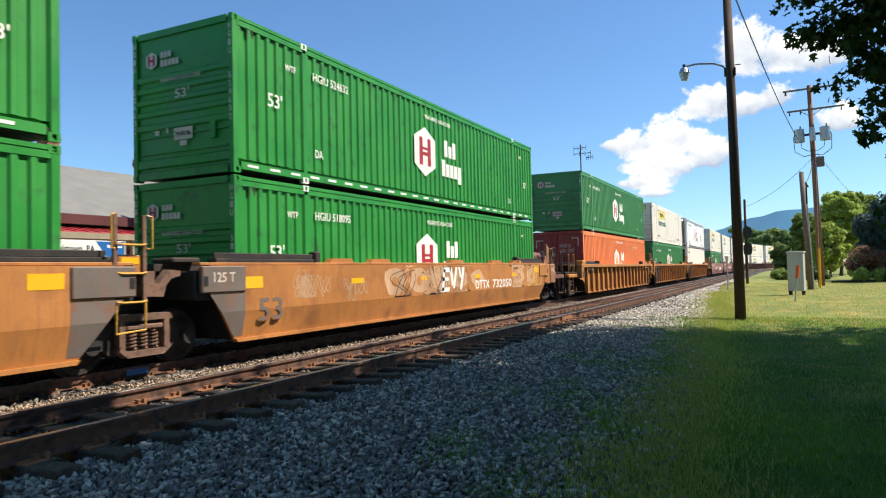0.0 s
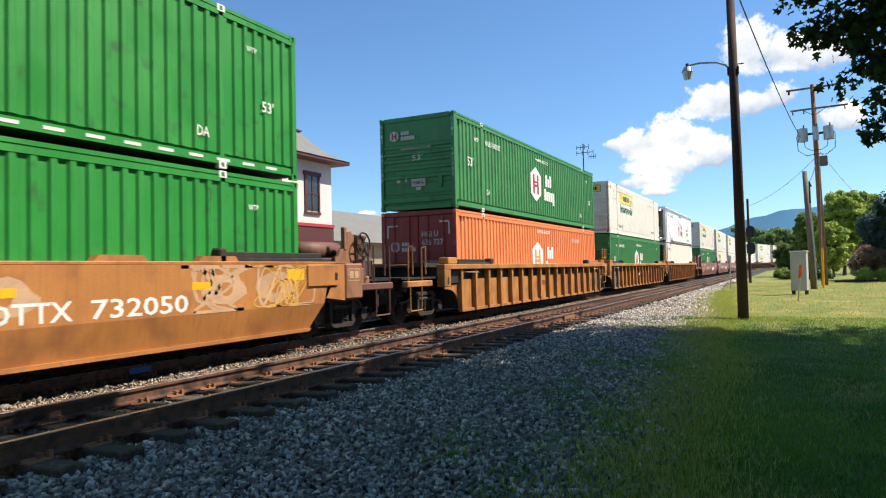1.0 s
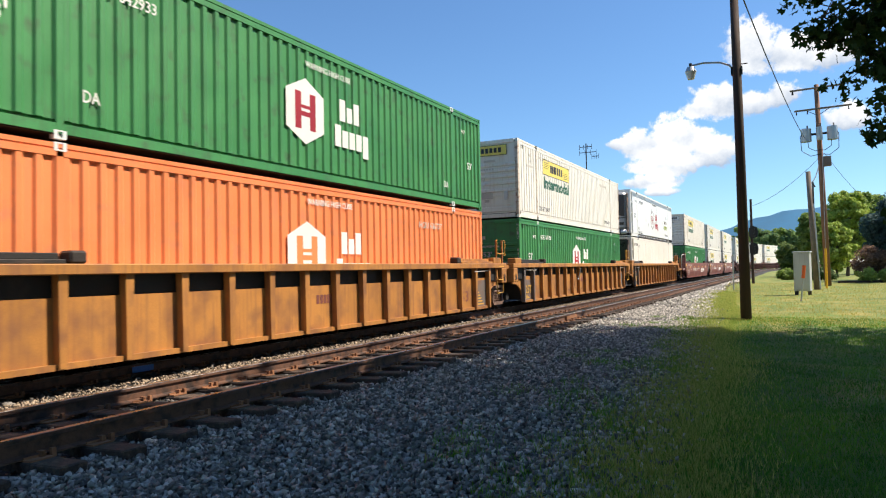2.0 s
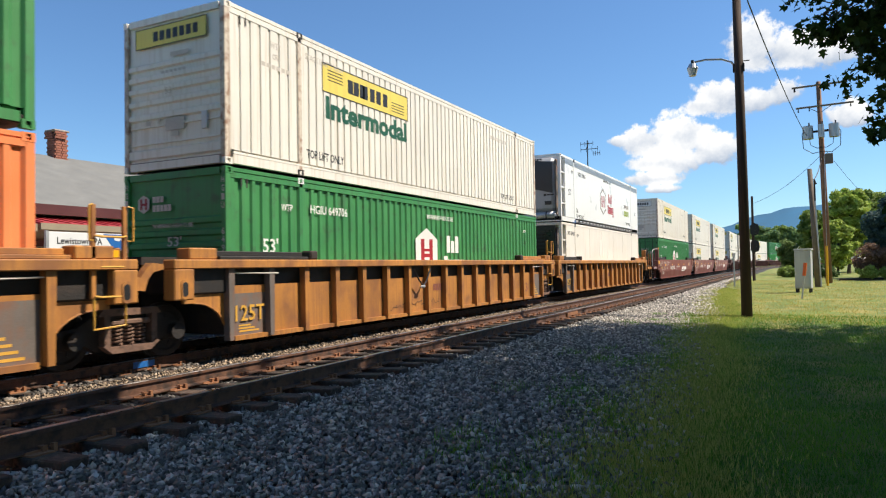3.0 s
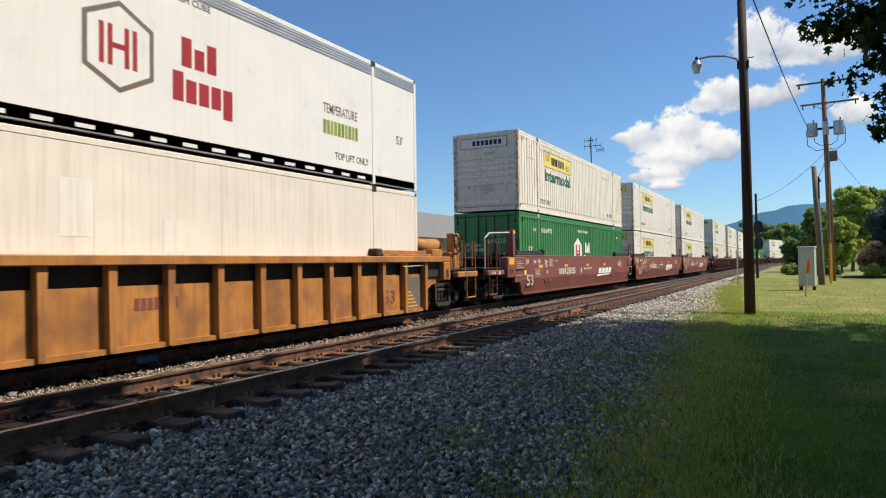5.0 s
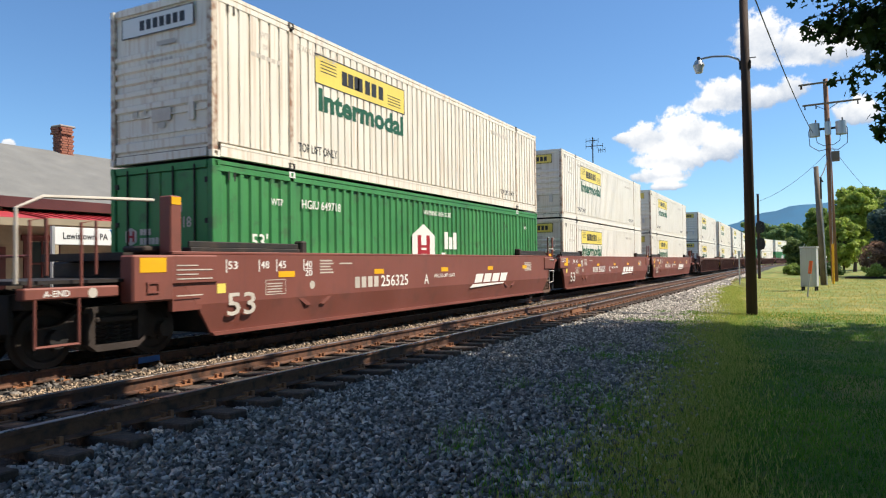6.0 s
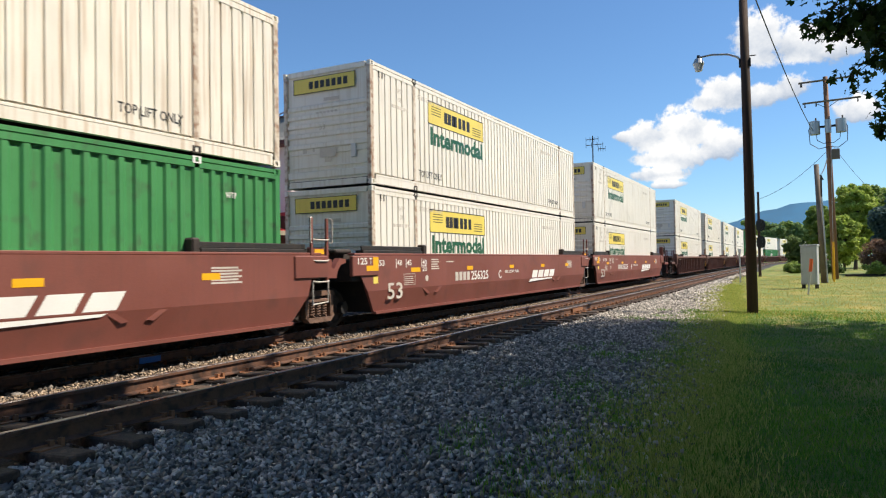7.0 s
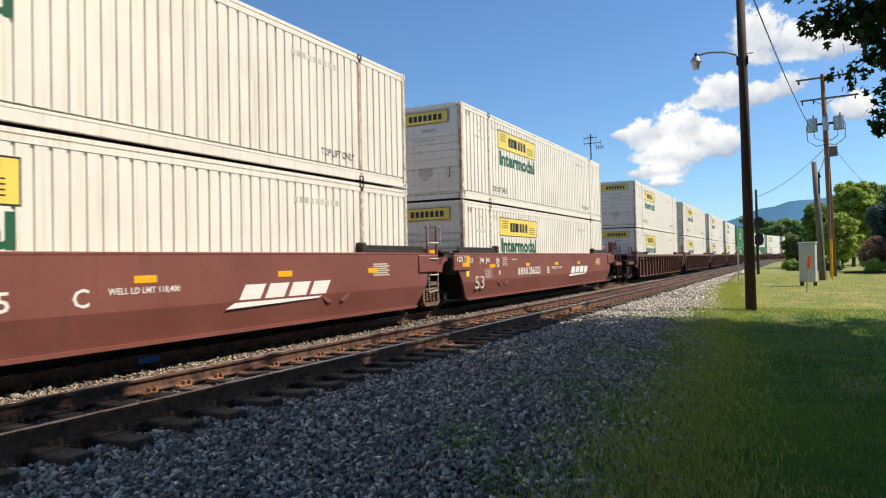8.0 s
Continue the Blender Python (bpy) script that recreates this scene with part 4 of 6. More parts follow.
        part("corner_block", boxed(1.2, 1.46, *sorted((e - sgn * 2.12, e - sgn * 2.3)), 1.6, 1.86, bevel=.03), M["truck"], car)
        part("hose_coil", boxed(.7, 1.2, *sorted((e + sgn * .7, e + sgn * 1.3)), 1.62, 1.72, bevel=.03), M["truck"], car)
    marks = ((.0, .48, .21), (3.33, .5, .12), (6.53, .45, .12), (10.0, .4, .12), (13.2, .4, .12), (15.55, .5, .21)) if body == "tan" else ((1.40, .46, .11), (4.62, .4, .11), (7.9, .4, .11), (11.0, .4, .11), (14.0, .4, .11))
    for y, w, h in marks:
        part("reflector", boxed(1.5, 1.504, F + y, F + y + w, 1.17 + (.1 if y > 15 else 0), 1.17 + h + (.1 if y > 15 else 0)), M["reflector"], car)
    if body == "tan":
        for e, sgn in ((F, -1), (R, 1)):
            if last and sgn > 0:
                part("end_sheet", plate_yz(bmesh.new(), [(R + .62, .88), (R + 1.28, .80), (R + 1.28, 1.58), (R + 1.0, 1.58), (R + 1.0, 1.10), (R + .79, 1.10)], 1.40, 1.497), b, car)
                bx = part("equipment_box", boxed(1.2, 1.53, R + 1.28, R + 1.94, .82, 1.59, bevel=.03), M["umber"], car, "brown steel equipment box with a faded notice")
                part("notice_frame", flat_side([rect(R + 1.38, R + 1.82, 1.21, 1.23), rect(R + 1.38, R + 1.82, 1.46, 1.48), rect(R + 1.38, R + 1.40, 1.23, 1.46), rect(R + 1.80, R + 1.82, 1.23, 1.46), rect(R + 1.42, R + 1.58, 1.27, 1.43), rect(R + 1.62, R + 1.77, 1.27, 1.43)], 1.53, .003), M["spray"], bx)
                part("bracket_plate", plate_yz(bmesh.new(), [(R + 1.25, 1.60), (R + 2.0, 1.60), (R + 1.98, 2.2), (R + 1.86, 2.32), (R + 1.72, 2.30), (R + 1.70, 1.95), (R + 1.45, 1.90), (R + 1.35, 1.75), (R + 1.25, 1.75)], 1.22, 1.28), M["umber"], car, "cut steel bracket carrying the hand brake")
                part("guide_post", boxed(1.20, 1.30, R + 1.58, R + 1.68, 1.9, 2.4, bevel=.01), M["umber"], car)
                part("valve_stand", boxed((1.15, 1.4, R + 1.98, R + 2.2, 1.0, 1.5), (1.0, 1.42, R + 2.2, R + 2.4, 1.12, 1.3), bevel=.03), M["umber"], car)
                continue
            up = [(e + sgn * .80, 1.09), (e - sgn * .02, 1.09), (e - sgn * .02, .785), (e + sgn * .55, .785)]
            part("repaint", plate_yz(bmesh.new(), up, 1.5, 1.503), M["primer"], car, "grey-brown repainted end of the side")
            v = [(1.503, e + sgn * .55, .785), (1.503, e - sgn * .02, .785), (1.412, e - sgn * .02, .34), (1.412, e + sgn * .19, .34)]
            bm = bmesh.new()
            bm.faces.new([bm.verts.new(p) for p in v])
            bm.faces.new([bm.verts.new((p[0] - .008, p[1], p[2])) for p in v][::-1])
            part("repaint", bm, M["primer"], car)
        for y in (2.6, 4.2, 8.4, 11.5, 13.4):
            part("corner_guide", plate_yz(bmesh.new(), [(F + y, 1.63), (F + y + .9, 1.63), (F + y + .82, 1.72), (F + y + .08, 1.72)], 1.30, 1.46), b, car, "low steel guide on the chord")
    return car


def ribbed_car(body, first, last, label):
    car = thing("well_car", label, "railway car", group="train of well cars")
    b = M[body]
    bot = .19
    for sgn in (1, -1):
        xs = sorted((sgn * 1.33, sgn * 1.37))
        arch = [(F - 1.02, 1.12), (F - 1.02, .86)] + [(F - .80 + .74 * math.sin(a), bot + .01 + (.85 - bot) * math.cos(a)) for a in [math.pi / 2 * i / 8 for i in range(9)]]
        prof = arch + [(-y, z) for y, z in arch[::-1]]
        part("side_plate", plate_yz(bmesh.new(), prof, *xs), b, car)
        for e in (1, -1):
            part("arch_lip", rod([(sgn * 1.37, e * y, z) for y, z in arch[2:]], .016, 6), b, car)
        part("inner_sheet", boxed(*sorted((sgn * 1.30, sgn * 1.315)), F - .1, R + .1, .4, 1.42), M["steel"], car)
        part("top_chord", boxed(*sorted((sgn * 1.30, sgn * 1.56)), F - 1.35, R + 1.35, 1.42, 1.57, bevel=.015), b, car)
        part("bottom_chord", boxed(*sorted((sgn * 1.31, sgn * 1.45)), F + .05, R - .05, bot - .02, bot + .06), b, car)
    for i in range(17):
        y = F - .08 + i * 1.0195
        grey = i in (0, 1) and body == "yellow" and not first
        bm = plate_yz(bmesh.new(), [(y - .07, 1.42), (y + .07, 1.42), (y + .05, bot), (y - .05, bot)], 1.36, 1.50)
        part("side_post", bm, M["primer"] if grey else b, car)
    if body == "yellow" and not first:
        part("side_patch", boxed(1.37, 1.376, F + .0, F + .9, .2, .98), M["primer"], car, "grey repainted panel")
        letters("writing", "125T", .27, M["ink_yellow"], car, on_side(1.40, F + .1, .5), .74)
        part("code_bars", flat_side([rect(F + .2 + .0 * i, F + .7 - .1 * i, .30 + .05 * i, .33 + .05 * i) for i in range(3)], 1.377), M["ink_yellow"], car)
    if body == "yellow":
        part("side_patch", boxed(1.37, 1.376, R - .9, R, .2, 1.05), M["primer"], car, "grey repainted panel")
        part("code_bars", flat_side([rect(R - .75, R - .2 - .08 * i, .30 + .09 * i, .34 + .09 * i) for i in range(5)], 1.377), M["ink_yellow"], car)
        letters("writing", "53", .3, M["brown"], car, on_side(1.374, R - 1.8, .45), .5)
        part("code_bars", flat_side([rect(F + 7.5 + .12 * i, F + 7.59 + .12 * i, .75, .93) for i in range(7)], 1.373), M["brown"], car)
    common_car(car, b, first, last)
    for e, sgn in ((F, -1), (R, 1)):
        y0, y1 = sorted((e + sgn * 1.35, e + sgn * .95))
        bx = part("end_box", boxed(1.3, 1.56, y0, y1, .93, 1.42, bevel=.02), b, car)
        ring = [(e + sgn * 1.15 + .055 * math.cos(a), 1.10 + (.06 if math.sin(a) > 0 else -.06) + .055 * math.sin(a)) for a in [math.pi * k / 6 for k in range(12)]]
        part("slot_rim", flat_side([[(y + (y - e - sgn * 1.15) * .5, z + (z - 1.10) * .4) for y, z in ring]], 1.56, .012), b, bx)
        part("slot", flat_side([ring], 1.572, .003), M["black"], bx)
        y0, y1 = sorted((e + sgn * .35, e - sgn * 2.0))
        part("guide_trough", boxed((1.22, 1.50, y0, y1, 1.57, 1.63), (1.30, 1.35, y0, y1, 1.63, 1.72), bevel=.01), M["steel"] if sgn < 0 else b, car)
        part("corner_block", boxed(1.22, 1.52, *sorted((e - sgn * 2.05, e - sgn * 2.3)), 1.57, 1.75, bevel=.03), M["truck"], car)
        part("end_plate", boxed(1.2, 1.5, *sorted((e + sgn * 1.0, e + sgn * .4)), 1.57, 1.76, bevel=.02), b, car)
        part("uncoupling_rod", rod([(1.48, e - sgn * .02, 1.34), (1.5, e - sgn * 1.1, 1.32)], .014, 6), M["ink_faded"], car)
    return car


# front of the upper container along the line at the start, and the loads
FRONTS = dict(Y=-29.6, Z=-10.17, A=9.25, B=32.72, C=52.23, D=71.64, E=95.16, F=114.47, G=133.88, H=158.4, I=178.0, J=197.6, K=217.2, L=236.8, M=261.0, N=280.6, O=300.2, P=319.8, Q=339.4)
LOADS = dict(
    Y=("tan", "green", "green", "green1"), Z=("tan", "green", "green", ""), A=("tan", "green", "green", "last"),
    B=("yellow", "sage", "orange", "first"), C=("yellow", "white", "sage", ""), D=("yellow", "reefer_up", "reefer_low", "last"),
    E=("brown", "white_rust", "sage_doors", "first"), F=("brown", "white", "white", ""), G=("brown", "white", "white", "last"),
    H=("oldbrown", "white", "white", "first"), I=("oldbrown", "white_rust", "white", ""), J=("oldbrown", "white", "white", ""), K=("oldbrown", "white", "white_rust", ""), L=("oldbrown", "sage", "green", "last"),
    M=("oldbrown", "white", "white_rust", "first"), N=("oldbrown", "white", "sage", ""), O=("oldbrown", "white", "white", ""), P=("oldbrown", "white_rust", "white", ""), Q=("oldbrown", "white", "sage", ""))
CAR_LABEL = dict(tan="rusty tan smooth-sided well car with chalk graffiti", yellow="weathered yellow well car with ribbed sides",
                 brown="brown smooth-sided well car with white lettering", oldbrown="dark brown well car with ribbed sides")
PROTO, MOVING, TRAIN = {}, [], {}


def proto(key, build):
    if key not in PROTO:
        PROTO[key] = build()
        return PROTO[key]
    return copy_thing(PROTO[key], Matrix.Identity(4))


def load(kind):
    if kind.startswith("reefer"):
        return reefer(kind == "reefer_up")
    if kind == "orange":
        return orange_container()
    if kind.startswith("white"):
        return proto(kind, lambda: white_container(kind, "sign_white" if kind == "white_rust" else "sign_yellow"))
    return proto(kind, lambda: green_container(kind.split("_")[0], "doors" if kind.endswith("doors") else "plain"))


for key, s0 in FRONTS.items():
    body, up, low, place = LOADS[key]
    first, last = place == "first", place == "last"
    make = ribbed_car if body in ("yellow", "oldbrown") else smooth_car
    car = proto((body, first, last), lambda: make(body, first, last, CAR_LABEL[body]))
    upper, lower = load(up), load(low)
    TRAIN[key] = (car, upper, lower)
    MOVING += [(car, s0 - F, 0.0), (upper, s0 - F, 3.26), (lower, s0 - F, .325)]
ROLLING = [o for k in "ABCDEFG" for o in TRAIN[k][0].children_recursive if o.name.startswith("wheelset")]

# ---- numbers and marks of single cars and containers ----
NUMBERS = dict(Z=("", ""), A=("HGIU 524632", "HGIU 518095"), B=("HGIU 642933", ""), C=("", "HGIU 649706"), E=("", "HGIU 649718"))
for key, pair in NUMBERS.items():
    for c, text in zip(TRAIN[key][1:], pair):
        if text:
            letters("writing", text, .17, M["ink_white"], c, on_side(HW - .0105, F + 2.36, 2.2), 1.3)
            if key != "E":
                for i, ch in enumerate(text.replace(" ", "  ")):
                    if ch != " ":
                        letters("writing", ch, .11, M["ink_faded"], c, on_front(HW - .10, F - .003, 2.6 - .15 * i), .07)
                        letters("writing", ch, .11, M["ink_faded"], c, on_front(-HW + .03, F - .003, 2.6 - .15 * i), .07)
            else:
                letters("writing", "HG U", .18, M["ink_faded"], c, on_front(.05, F + .02, 2.0), .5)
                letters("writing", "649718", .18, M["ink_faded"], c, on_front(.05, F + .02, 1.75), .72)
    if TRAIN[key][1].get("label", "").find("green") >= 0 and pair[0]:
        letters("writing", "24,000 lbs", .09, M["steel"], TRAIN[key][1], on_front(-.16, F + .012, .79), .4)

for key, unit, d, big in (("E", "A", .19, .11), ("F", "C", .0, .29), ("G", "B", .0, .29)):
    car = TRAIN[key][0]
    x = 1.502
    w = M["ink_white"]
    letters("writing", "53", .37, M["ink_faded"], car, on_side(1.504, F + big, .56), .68, "", .02)
    letters("writing", "256325", .25, w, car, on_side(x, F + 4.9, .88), 1.23)
    letters("writing", unit, .25, w, car, on_side(x, F + 6.95, .87), .24)
    letters("writing", "WELL LD LMT 118,400", .09, w, car, on_side(x, F + 7.48, 1.02), 1.25)
    for y, tx in ((-.10, "53"), (.69, "48"), (1.15, "45"), (1.93, "40")):
        letters("writing", tx, .13, w, car, on_side(x, F + y + d + .05, 1.34), .22)
        part("mark_bar", flat_side([rect(F + y + d, F + y + d + .025, 1.28, 1.50)], 1.5), w, car)
    letters("writing", "20", .12, w, car, on_side(x, F + 1.98 + d, 1.18), .22)
    part("mark_bar", flat_side([rect(F + 1.97 + d, F + 2.2 + d, 1.315, 1.33)], 1.5), w, car)
    part("lettering", flat_side([rect(F + 3.86 + .25 * i, F + 4.04 + .25 * i, .88, 1.12) for i in range(4)], 1.5), M["ink_faded"], car, "owner's initials as plain bars")
    part("emblem_figure", flat_side([rect(F + 10.0 + .64 * i, F + 10.52 + .64 * i, .80, 1.06, .16) for i in range(4)] + [[(F + 9.68, .66), (F + 12.2, .72), (F + 12.3, .76), (F + 9.9, .76)]], 1.5), w, car, "slanted white emblem bars with a swoosh")
    part("code_bars", flat_side([rect(F + 2.45 + d, F + 2.9 + d - .05 * (i % 3), 1.22 + .06 * i, 1.25 + .06 * i) for i in range(5)] + [rect(F + 14.2, F + 14.9 - .09 * (i % 2), 1.1 + .05 * i, 1.13 + .05 * i) for i in range(6)]
         + [rect(F + 1.1, F + 1.5, .9 + .05 * i, .92 + .05 * i) for i in range(4)] + [rect(F + 3.3, F + 3.75, 1.40, 1.43)], 1.5), M["ink_faded"], car)
    t = .012
    part("notice_frame", flat_side([rect(F + 1.05, F + 1.6, .86, .86 + t), rect(F + 1.05, F + 1.6, 1.12, 1.12 + t), rect(F + 1.05, F + 1.05 + t, .87, 1.12), rect(F + 1.59, F + 1.6, .87, 1.12)], 1.5), M["ink_faded"], car)
    ring = [(F + 2.2 + d + .08 * math.cos(a), 1.0 + .08 * math.sin(a)) for a in [math.pi * k / 8 for k in range(16)]]
    part("round_mark", flat_side([ring], 1.5), M["ink_faded"], car)
    for y in (2.5, 12.8):
        for sgn in (-1, 1):
            q = [(F + y + sgn * .15, .62), (F + y + sgn * .45, .80), (F + y + sgn * .6, .80), (F + y + sgn * .28, .60)]
            part("weld_gusset", flat_side([q if sgn > 0 else q[::-1]], 1.475, .02), M["brown"], car)
    part("inspection_tag", flat_side([rect(F - .30 + d, F - .11 + d, .94, 1.10)], 1.5, .003), M["sign_yellow"], car, "small yellow inspection label")
    if key == "E":
        # the end box stands out beyond the sheet, with rows of small print beside it
        part("end_sheet", plate_yz(bmesh.new(), [(F - 1.02, 1.56), (F - 1.02, .70), (F - .44, .70), (F - .44, 1.11), (F - .79, 1.11), (F - .79, 1.56)], 1.40, 1.497), M["brown"], car)
        bx = part("end_box", boxed(1.25, 1.54, F - 1.76, F - 1.02, .87, 1.57, bevel=.03), M["brown"], car, "closed steel box at the car's end")
        part("reflector", boxed(1.54, 1.545, F - 1.64, F - 1.17, 1.31, 1.53), M["reflector"], bx)
        part("latch", boxed((1.54, 1.56, F - 1.52, F - 1.30, 1.00, 1.03), (1.54, 1.56, F - 1.52, F - 1.49, 1.03, 1.14), (1.54, 1.56, F - 1.33, F - 1.30, 1.03, 1.14), (1.54, 1.56, F - 1.53, F - 1.29, 1.14, 1.17)), M["brown"], bx)
        part("code_bars", flat_side([rect(F - .97, F - .25 - .3 * (i in (1, 3)), 1.19 + .07 * i, 1.208 + .07 * i) for i in range(4)] + [rect(F - .97, F - .45, .93, .948)], 1.54), M["ink_faded"], car)
        letters("writing", "A-END", .08, w, car, on_side(1.503, F - 3.05, 1.02), .36)
        part("round_mark", flat_side([[(F - 2.36 + .07 * math.cos(a), 1.05 + .07 * math.sin(a)) for a in [math.pi * k / 8 for k in range(16)]]], 1.502), M["ink_faded"], car)
    else:
        letters("writing", "125", .14, w, car, on_side(1.537, F - .95, 1.38), .36)
        letters("writing", "T", .14, w, car, on_side(1.537, F - .50, 1.38), .1)
        part("reflector", plate_yz(bmesh.new(), [(F - .62, 1.23), (F - .14, 1.23), (F - .14, 1.54), (F - .36, 1.54), (F - .36, 1.35), (F - .62, 1.35)], 1.535, 1.54), M["reflector"], car)

car = TRAIN["A"][0]
letters("writing", "125 T", .16, M["ink_faded"], car, on_side(1.537, F - .75, 1.3), .5)
letters("writing", "53", .4, M["primer"], car, on_side(1.504, F + .36, .58), .66)
letters("writing", "DTTX", .26, M["ink_white"], car, on_side(1.502, F + 10.05, .83), 1.1)
letters("writing", "732050", .26, M["ink_white"], car, on_side(1.502, F + 11.42, .83), 1.7)


def stroke(bm, pts, w, x):
    """A flat painted stroke along points (y, z)."""
    for (a, b), (c, d) in zip(pts, pts[1:]):
        n = Vector((d - b, a - c))
        if n.length < 1e-5:
            continue
        n = n.normalized() * w / 2
        ps = [(a + n.x, b + n.y), (a - n.x, b - n.y), (c - n.x, d - n.y), (c + n.x, d + n.y)]
        bm.faces.new([bm.verts.new((x, p, q)) for p, q in ps])


def scrawl(car, y0, y1, count, size, material, seed, w=.02, x=1.503):
    rng = random.Random(seed)
    bm = bmesh.new()
    for i in range(count):
        cy, cz = rng.uniform(y0, y1), rng.uniform(.92, 1.32)
        ph, k1, k2, s = rng.uniform(0, 6), rng.choice((1, 2, 2, 3)), rng.choice((1, 2, 3)), size * rng.uniform(.6, 1.3)
        n = 26
        pts = [(cy + s * math.sin(k1 * t * 6.283 / n + ph) * .5 + s * .7 * (t / n - .5), min(1.54, max(.8, cz + s * .55 * math.cos(k2 * t * 6.283 / n)))) for t in range(n + 1)]
        stroke(bm, pts, w * rng.uniform(.7, 1.4), x + i * .00004)
    part("graffiti", bm, material, car, "chalky sprayed graffiti strokes")


scrawl(car, F + .9, F + 4.0, 9, .34, M["spray"], 3)
scrawl(car, F + 4.6, F + 9.6, 9, .75, M["spray"], 8, .035, 1.504)
scrawl(car, F + 13.4, F + 16.0, 6, .8, M["spray"], 21, .05, 1.503)
scrawl(car, F + 13.6, F + 16.4, 4, .7, M["ink_yellow"], 17, .02, 1.5045)
g = random.Random(2)
for i in range(9):
    cy, rz = F + 5.2 + i * 1.25, g.uniform(.26, .36)
    blob = [(cy + g.uniform(.42, .6) * math.cos(a), 1.16 + rz * math.sin(a) * g.uniform(.85, 1.1)) for a in [2 * math.pi * k / 18 for k in range(18)]]
    if not 10.2 < cy - F < 13.4:
        part("graffiti", flat_side([blob], 1.5, .0015), M["spray"], car, "faded sprayed letter shape")
        hole = [(cy + .16 * math.cos(a), 1.16 + .12 * math.sin(a)) for a in [2 * math.pi * k / 12 for k in range(12)]]
        part("graffiti", flat_side([hole], 1.5015, .001), M["tan"], car, "faded sprayed letter shape")
scrawl(car, F + 5.5, F + 9.2, 4, .7, M["spray_dark"], 5, .025, 1.5055)
scrawl(TRAIN["Z"][0], F + 10, F + 14, 6, .6, M["spray"], 31, .04)
part("tag", flat_side([rect(F + 7.72, F + 7.86, .85, 1.45, .12), rect(F + 7.84, F + 8.3, 1.36, 1.50, .03), rect(F + 7.78, F + 8.15, 1.12, 1.22, .02), rect(F + 7.7, F + 8.2, .82, .94, .02), rect(F + 8.35, F + 8.5, .98, 1.5, -.12),
     rect(F + 8.42, F + 8.56, .9, 1.5, .2), rect(F + 8.92, F + 9.04, 1.2, 1.5, -.12), rect(F + 8.90, F + 9.04, .85, 1.5, .2)], 1.5065), M["ink_white"], car, "white sprayed tag")
# a hanging cable loop on one yellow car
part("hanging_chain", rod([(1.52, F + 6.22, 1.32), (1.53, F + 6.45, 1.05), (1.53, F + 6.65, .90), (1.53, F + 6.81, 1.0), (1.52, F + 7.08, 1.34)], .022, 6), M["cable"], TRAIN["C"][0])
part("hanging_weight", boxed(1.5, 1.56, F + 6.55, F + 6.75, .84, .93, bevel=.03), M["galv"], TRAIN["C"][0])
bm = bmesh.new()
stroke(bm, [(F + 5.08 + 0.0459 * i + .05 * math.sin(i * .9), .42 + .06 * math.sin(i * .75) * (1 if i % 17 < 8 else .3) + .04 * math.sin(i * 1.9 + .4) + .001 * i) for i in range(61)], .014, 1.3775)
part("graffiti", bm, M["spray_dark"], TRAIN["C"][0], "thin dark scrawled signature")


def motions():
    for ob, s0, z in MOVING:
        rows = []
        for i in range(17):
            t = i * .5
            x, y, h = line(s0 - SPEED * t)
            rows.append((t, pose(x, y, z, 0, 0, -h)))
        walk(ob, rows)
    for ob in ROLLING:
        base = ob.location.copy()
        walk(ob, [(i / FPS, pose(base.x, base.y, base.z, math.degrees(SPEED * i / FPS / .42), 0, 0)) for i in range(8 * FPS + 1)])


# ---- ground, ballast, tracks ----
rng = np.random.default_rng(7)


def toe(y):
    """Where the ballast ends and the grass begins."""
    t = 9.05 - .072 * y if y < 52 else 5.3
    return t + .35 * noise.noise(Vector((y * .35, 1.7, 0))) + .22 * noise.noise(Vector((y * 1.3, 7.1, 0)))


def bed_z(x, y=0.0):
    """Height of the ballast across the line."""
    pts = ((-7, -.3), (-3.2, -.26), (-1.6, -.20), (1.6, -.20), (2.1, -.15), (2.6, -.125), (4.0, -.105), (4.9, -.105), (5.3, -.12), (5.8, -.165), (6.4, -.195), (9.5, -.235), (12, -.27))
    for (a, za), (b, zb) in zip(pts, pts[1:]):
        if x <= b:
            return za + (zb - za) * max(0, (x - a) / (b - a))
    return pts[-1][1]


def soft_noise(x, y, f=1.0):
    return noise.noise(Vector((x * f, y * f, 3.1)))


def grid_mesh(name, xs, ys, height, material, label, kind="structure"):
    verts = [(x, y, height(x, y)) for y in ys for x in xs]
    n = len(xs)
    faces = [(j * n + i, j * n + i + 1, (j + 1) * n + i + 1, (j + 1) * n + i) for j in range(len(ys) - 1) for i in range(n - 1)]
    me = bpy.data.meshes.new(name)
    me.from_pydata(verts, [], faces)
    me.materials.append(material)
    me.shade_smooth()
    return tagged(new(name, me), label, name, kind=kind)


GX = [-2500, -800, -300, -120, -60, -30, -16, -8, 2, 6] + [7 + .5 * i for i in range(30)] + [24, 30, 40, 60, 120, 300, 800, 2500]
GY = [-400, -100, -30, -10, -4] + [-2 + i for i in range(64)] + [70, 85, 110, 150, 220, 400, 900, 2000, 3600]
grid_mesh("ground", GX, GY, lambda x, y: (-.5 if -10 < x < 4 else -.245) + (.03 * soft_noise(x, y, .5) if 6 < x < 30 and y < 70 else 0) + (max(0, x - 13) * .012 if x < 60 else .5), M["lawn"], "mown lawn, green with dry yellow patches")

# ballast bed: a strip with its shoulder, following the line
bm = bmesh.new()
rows = []
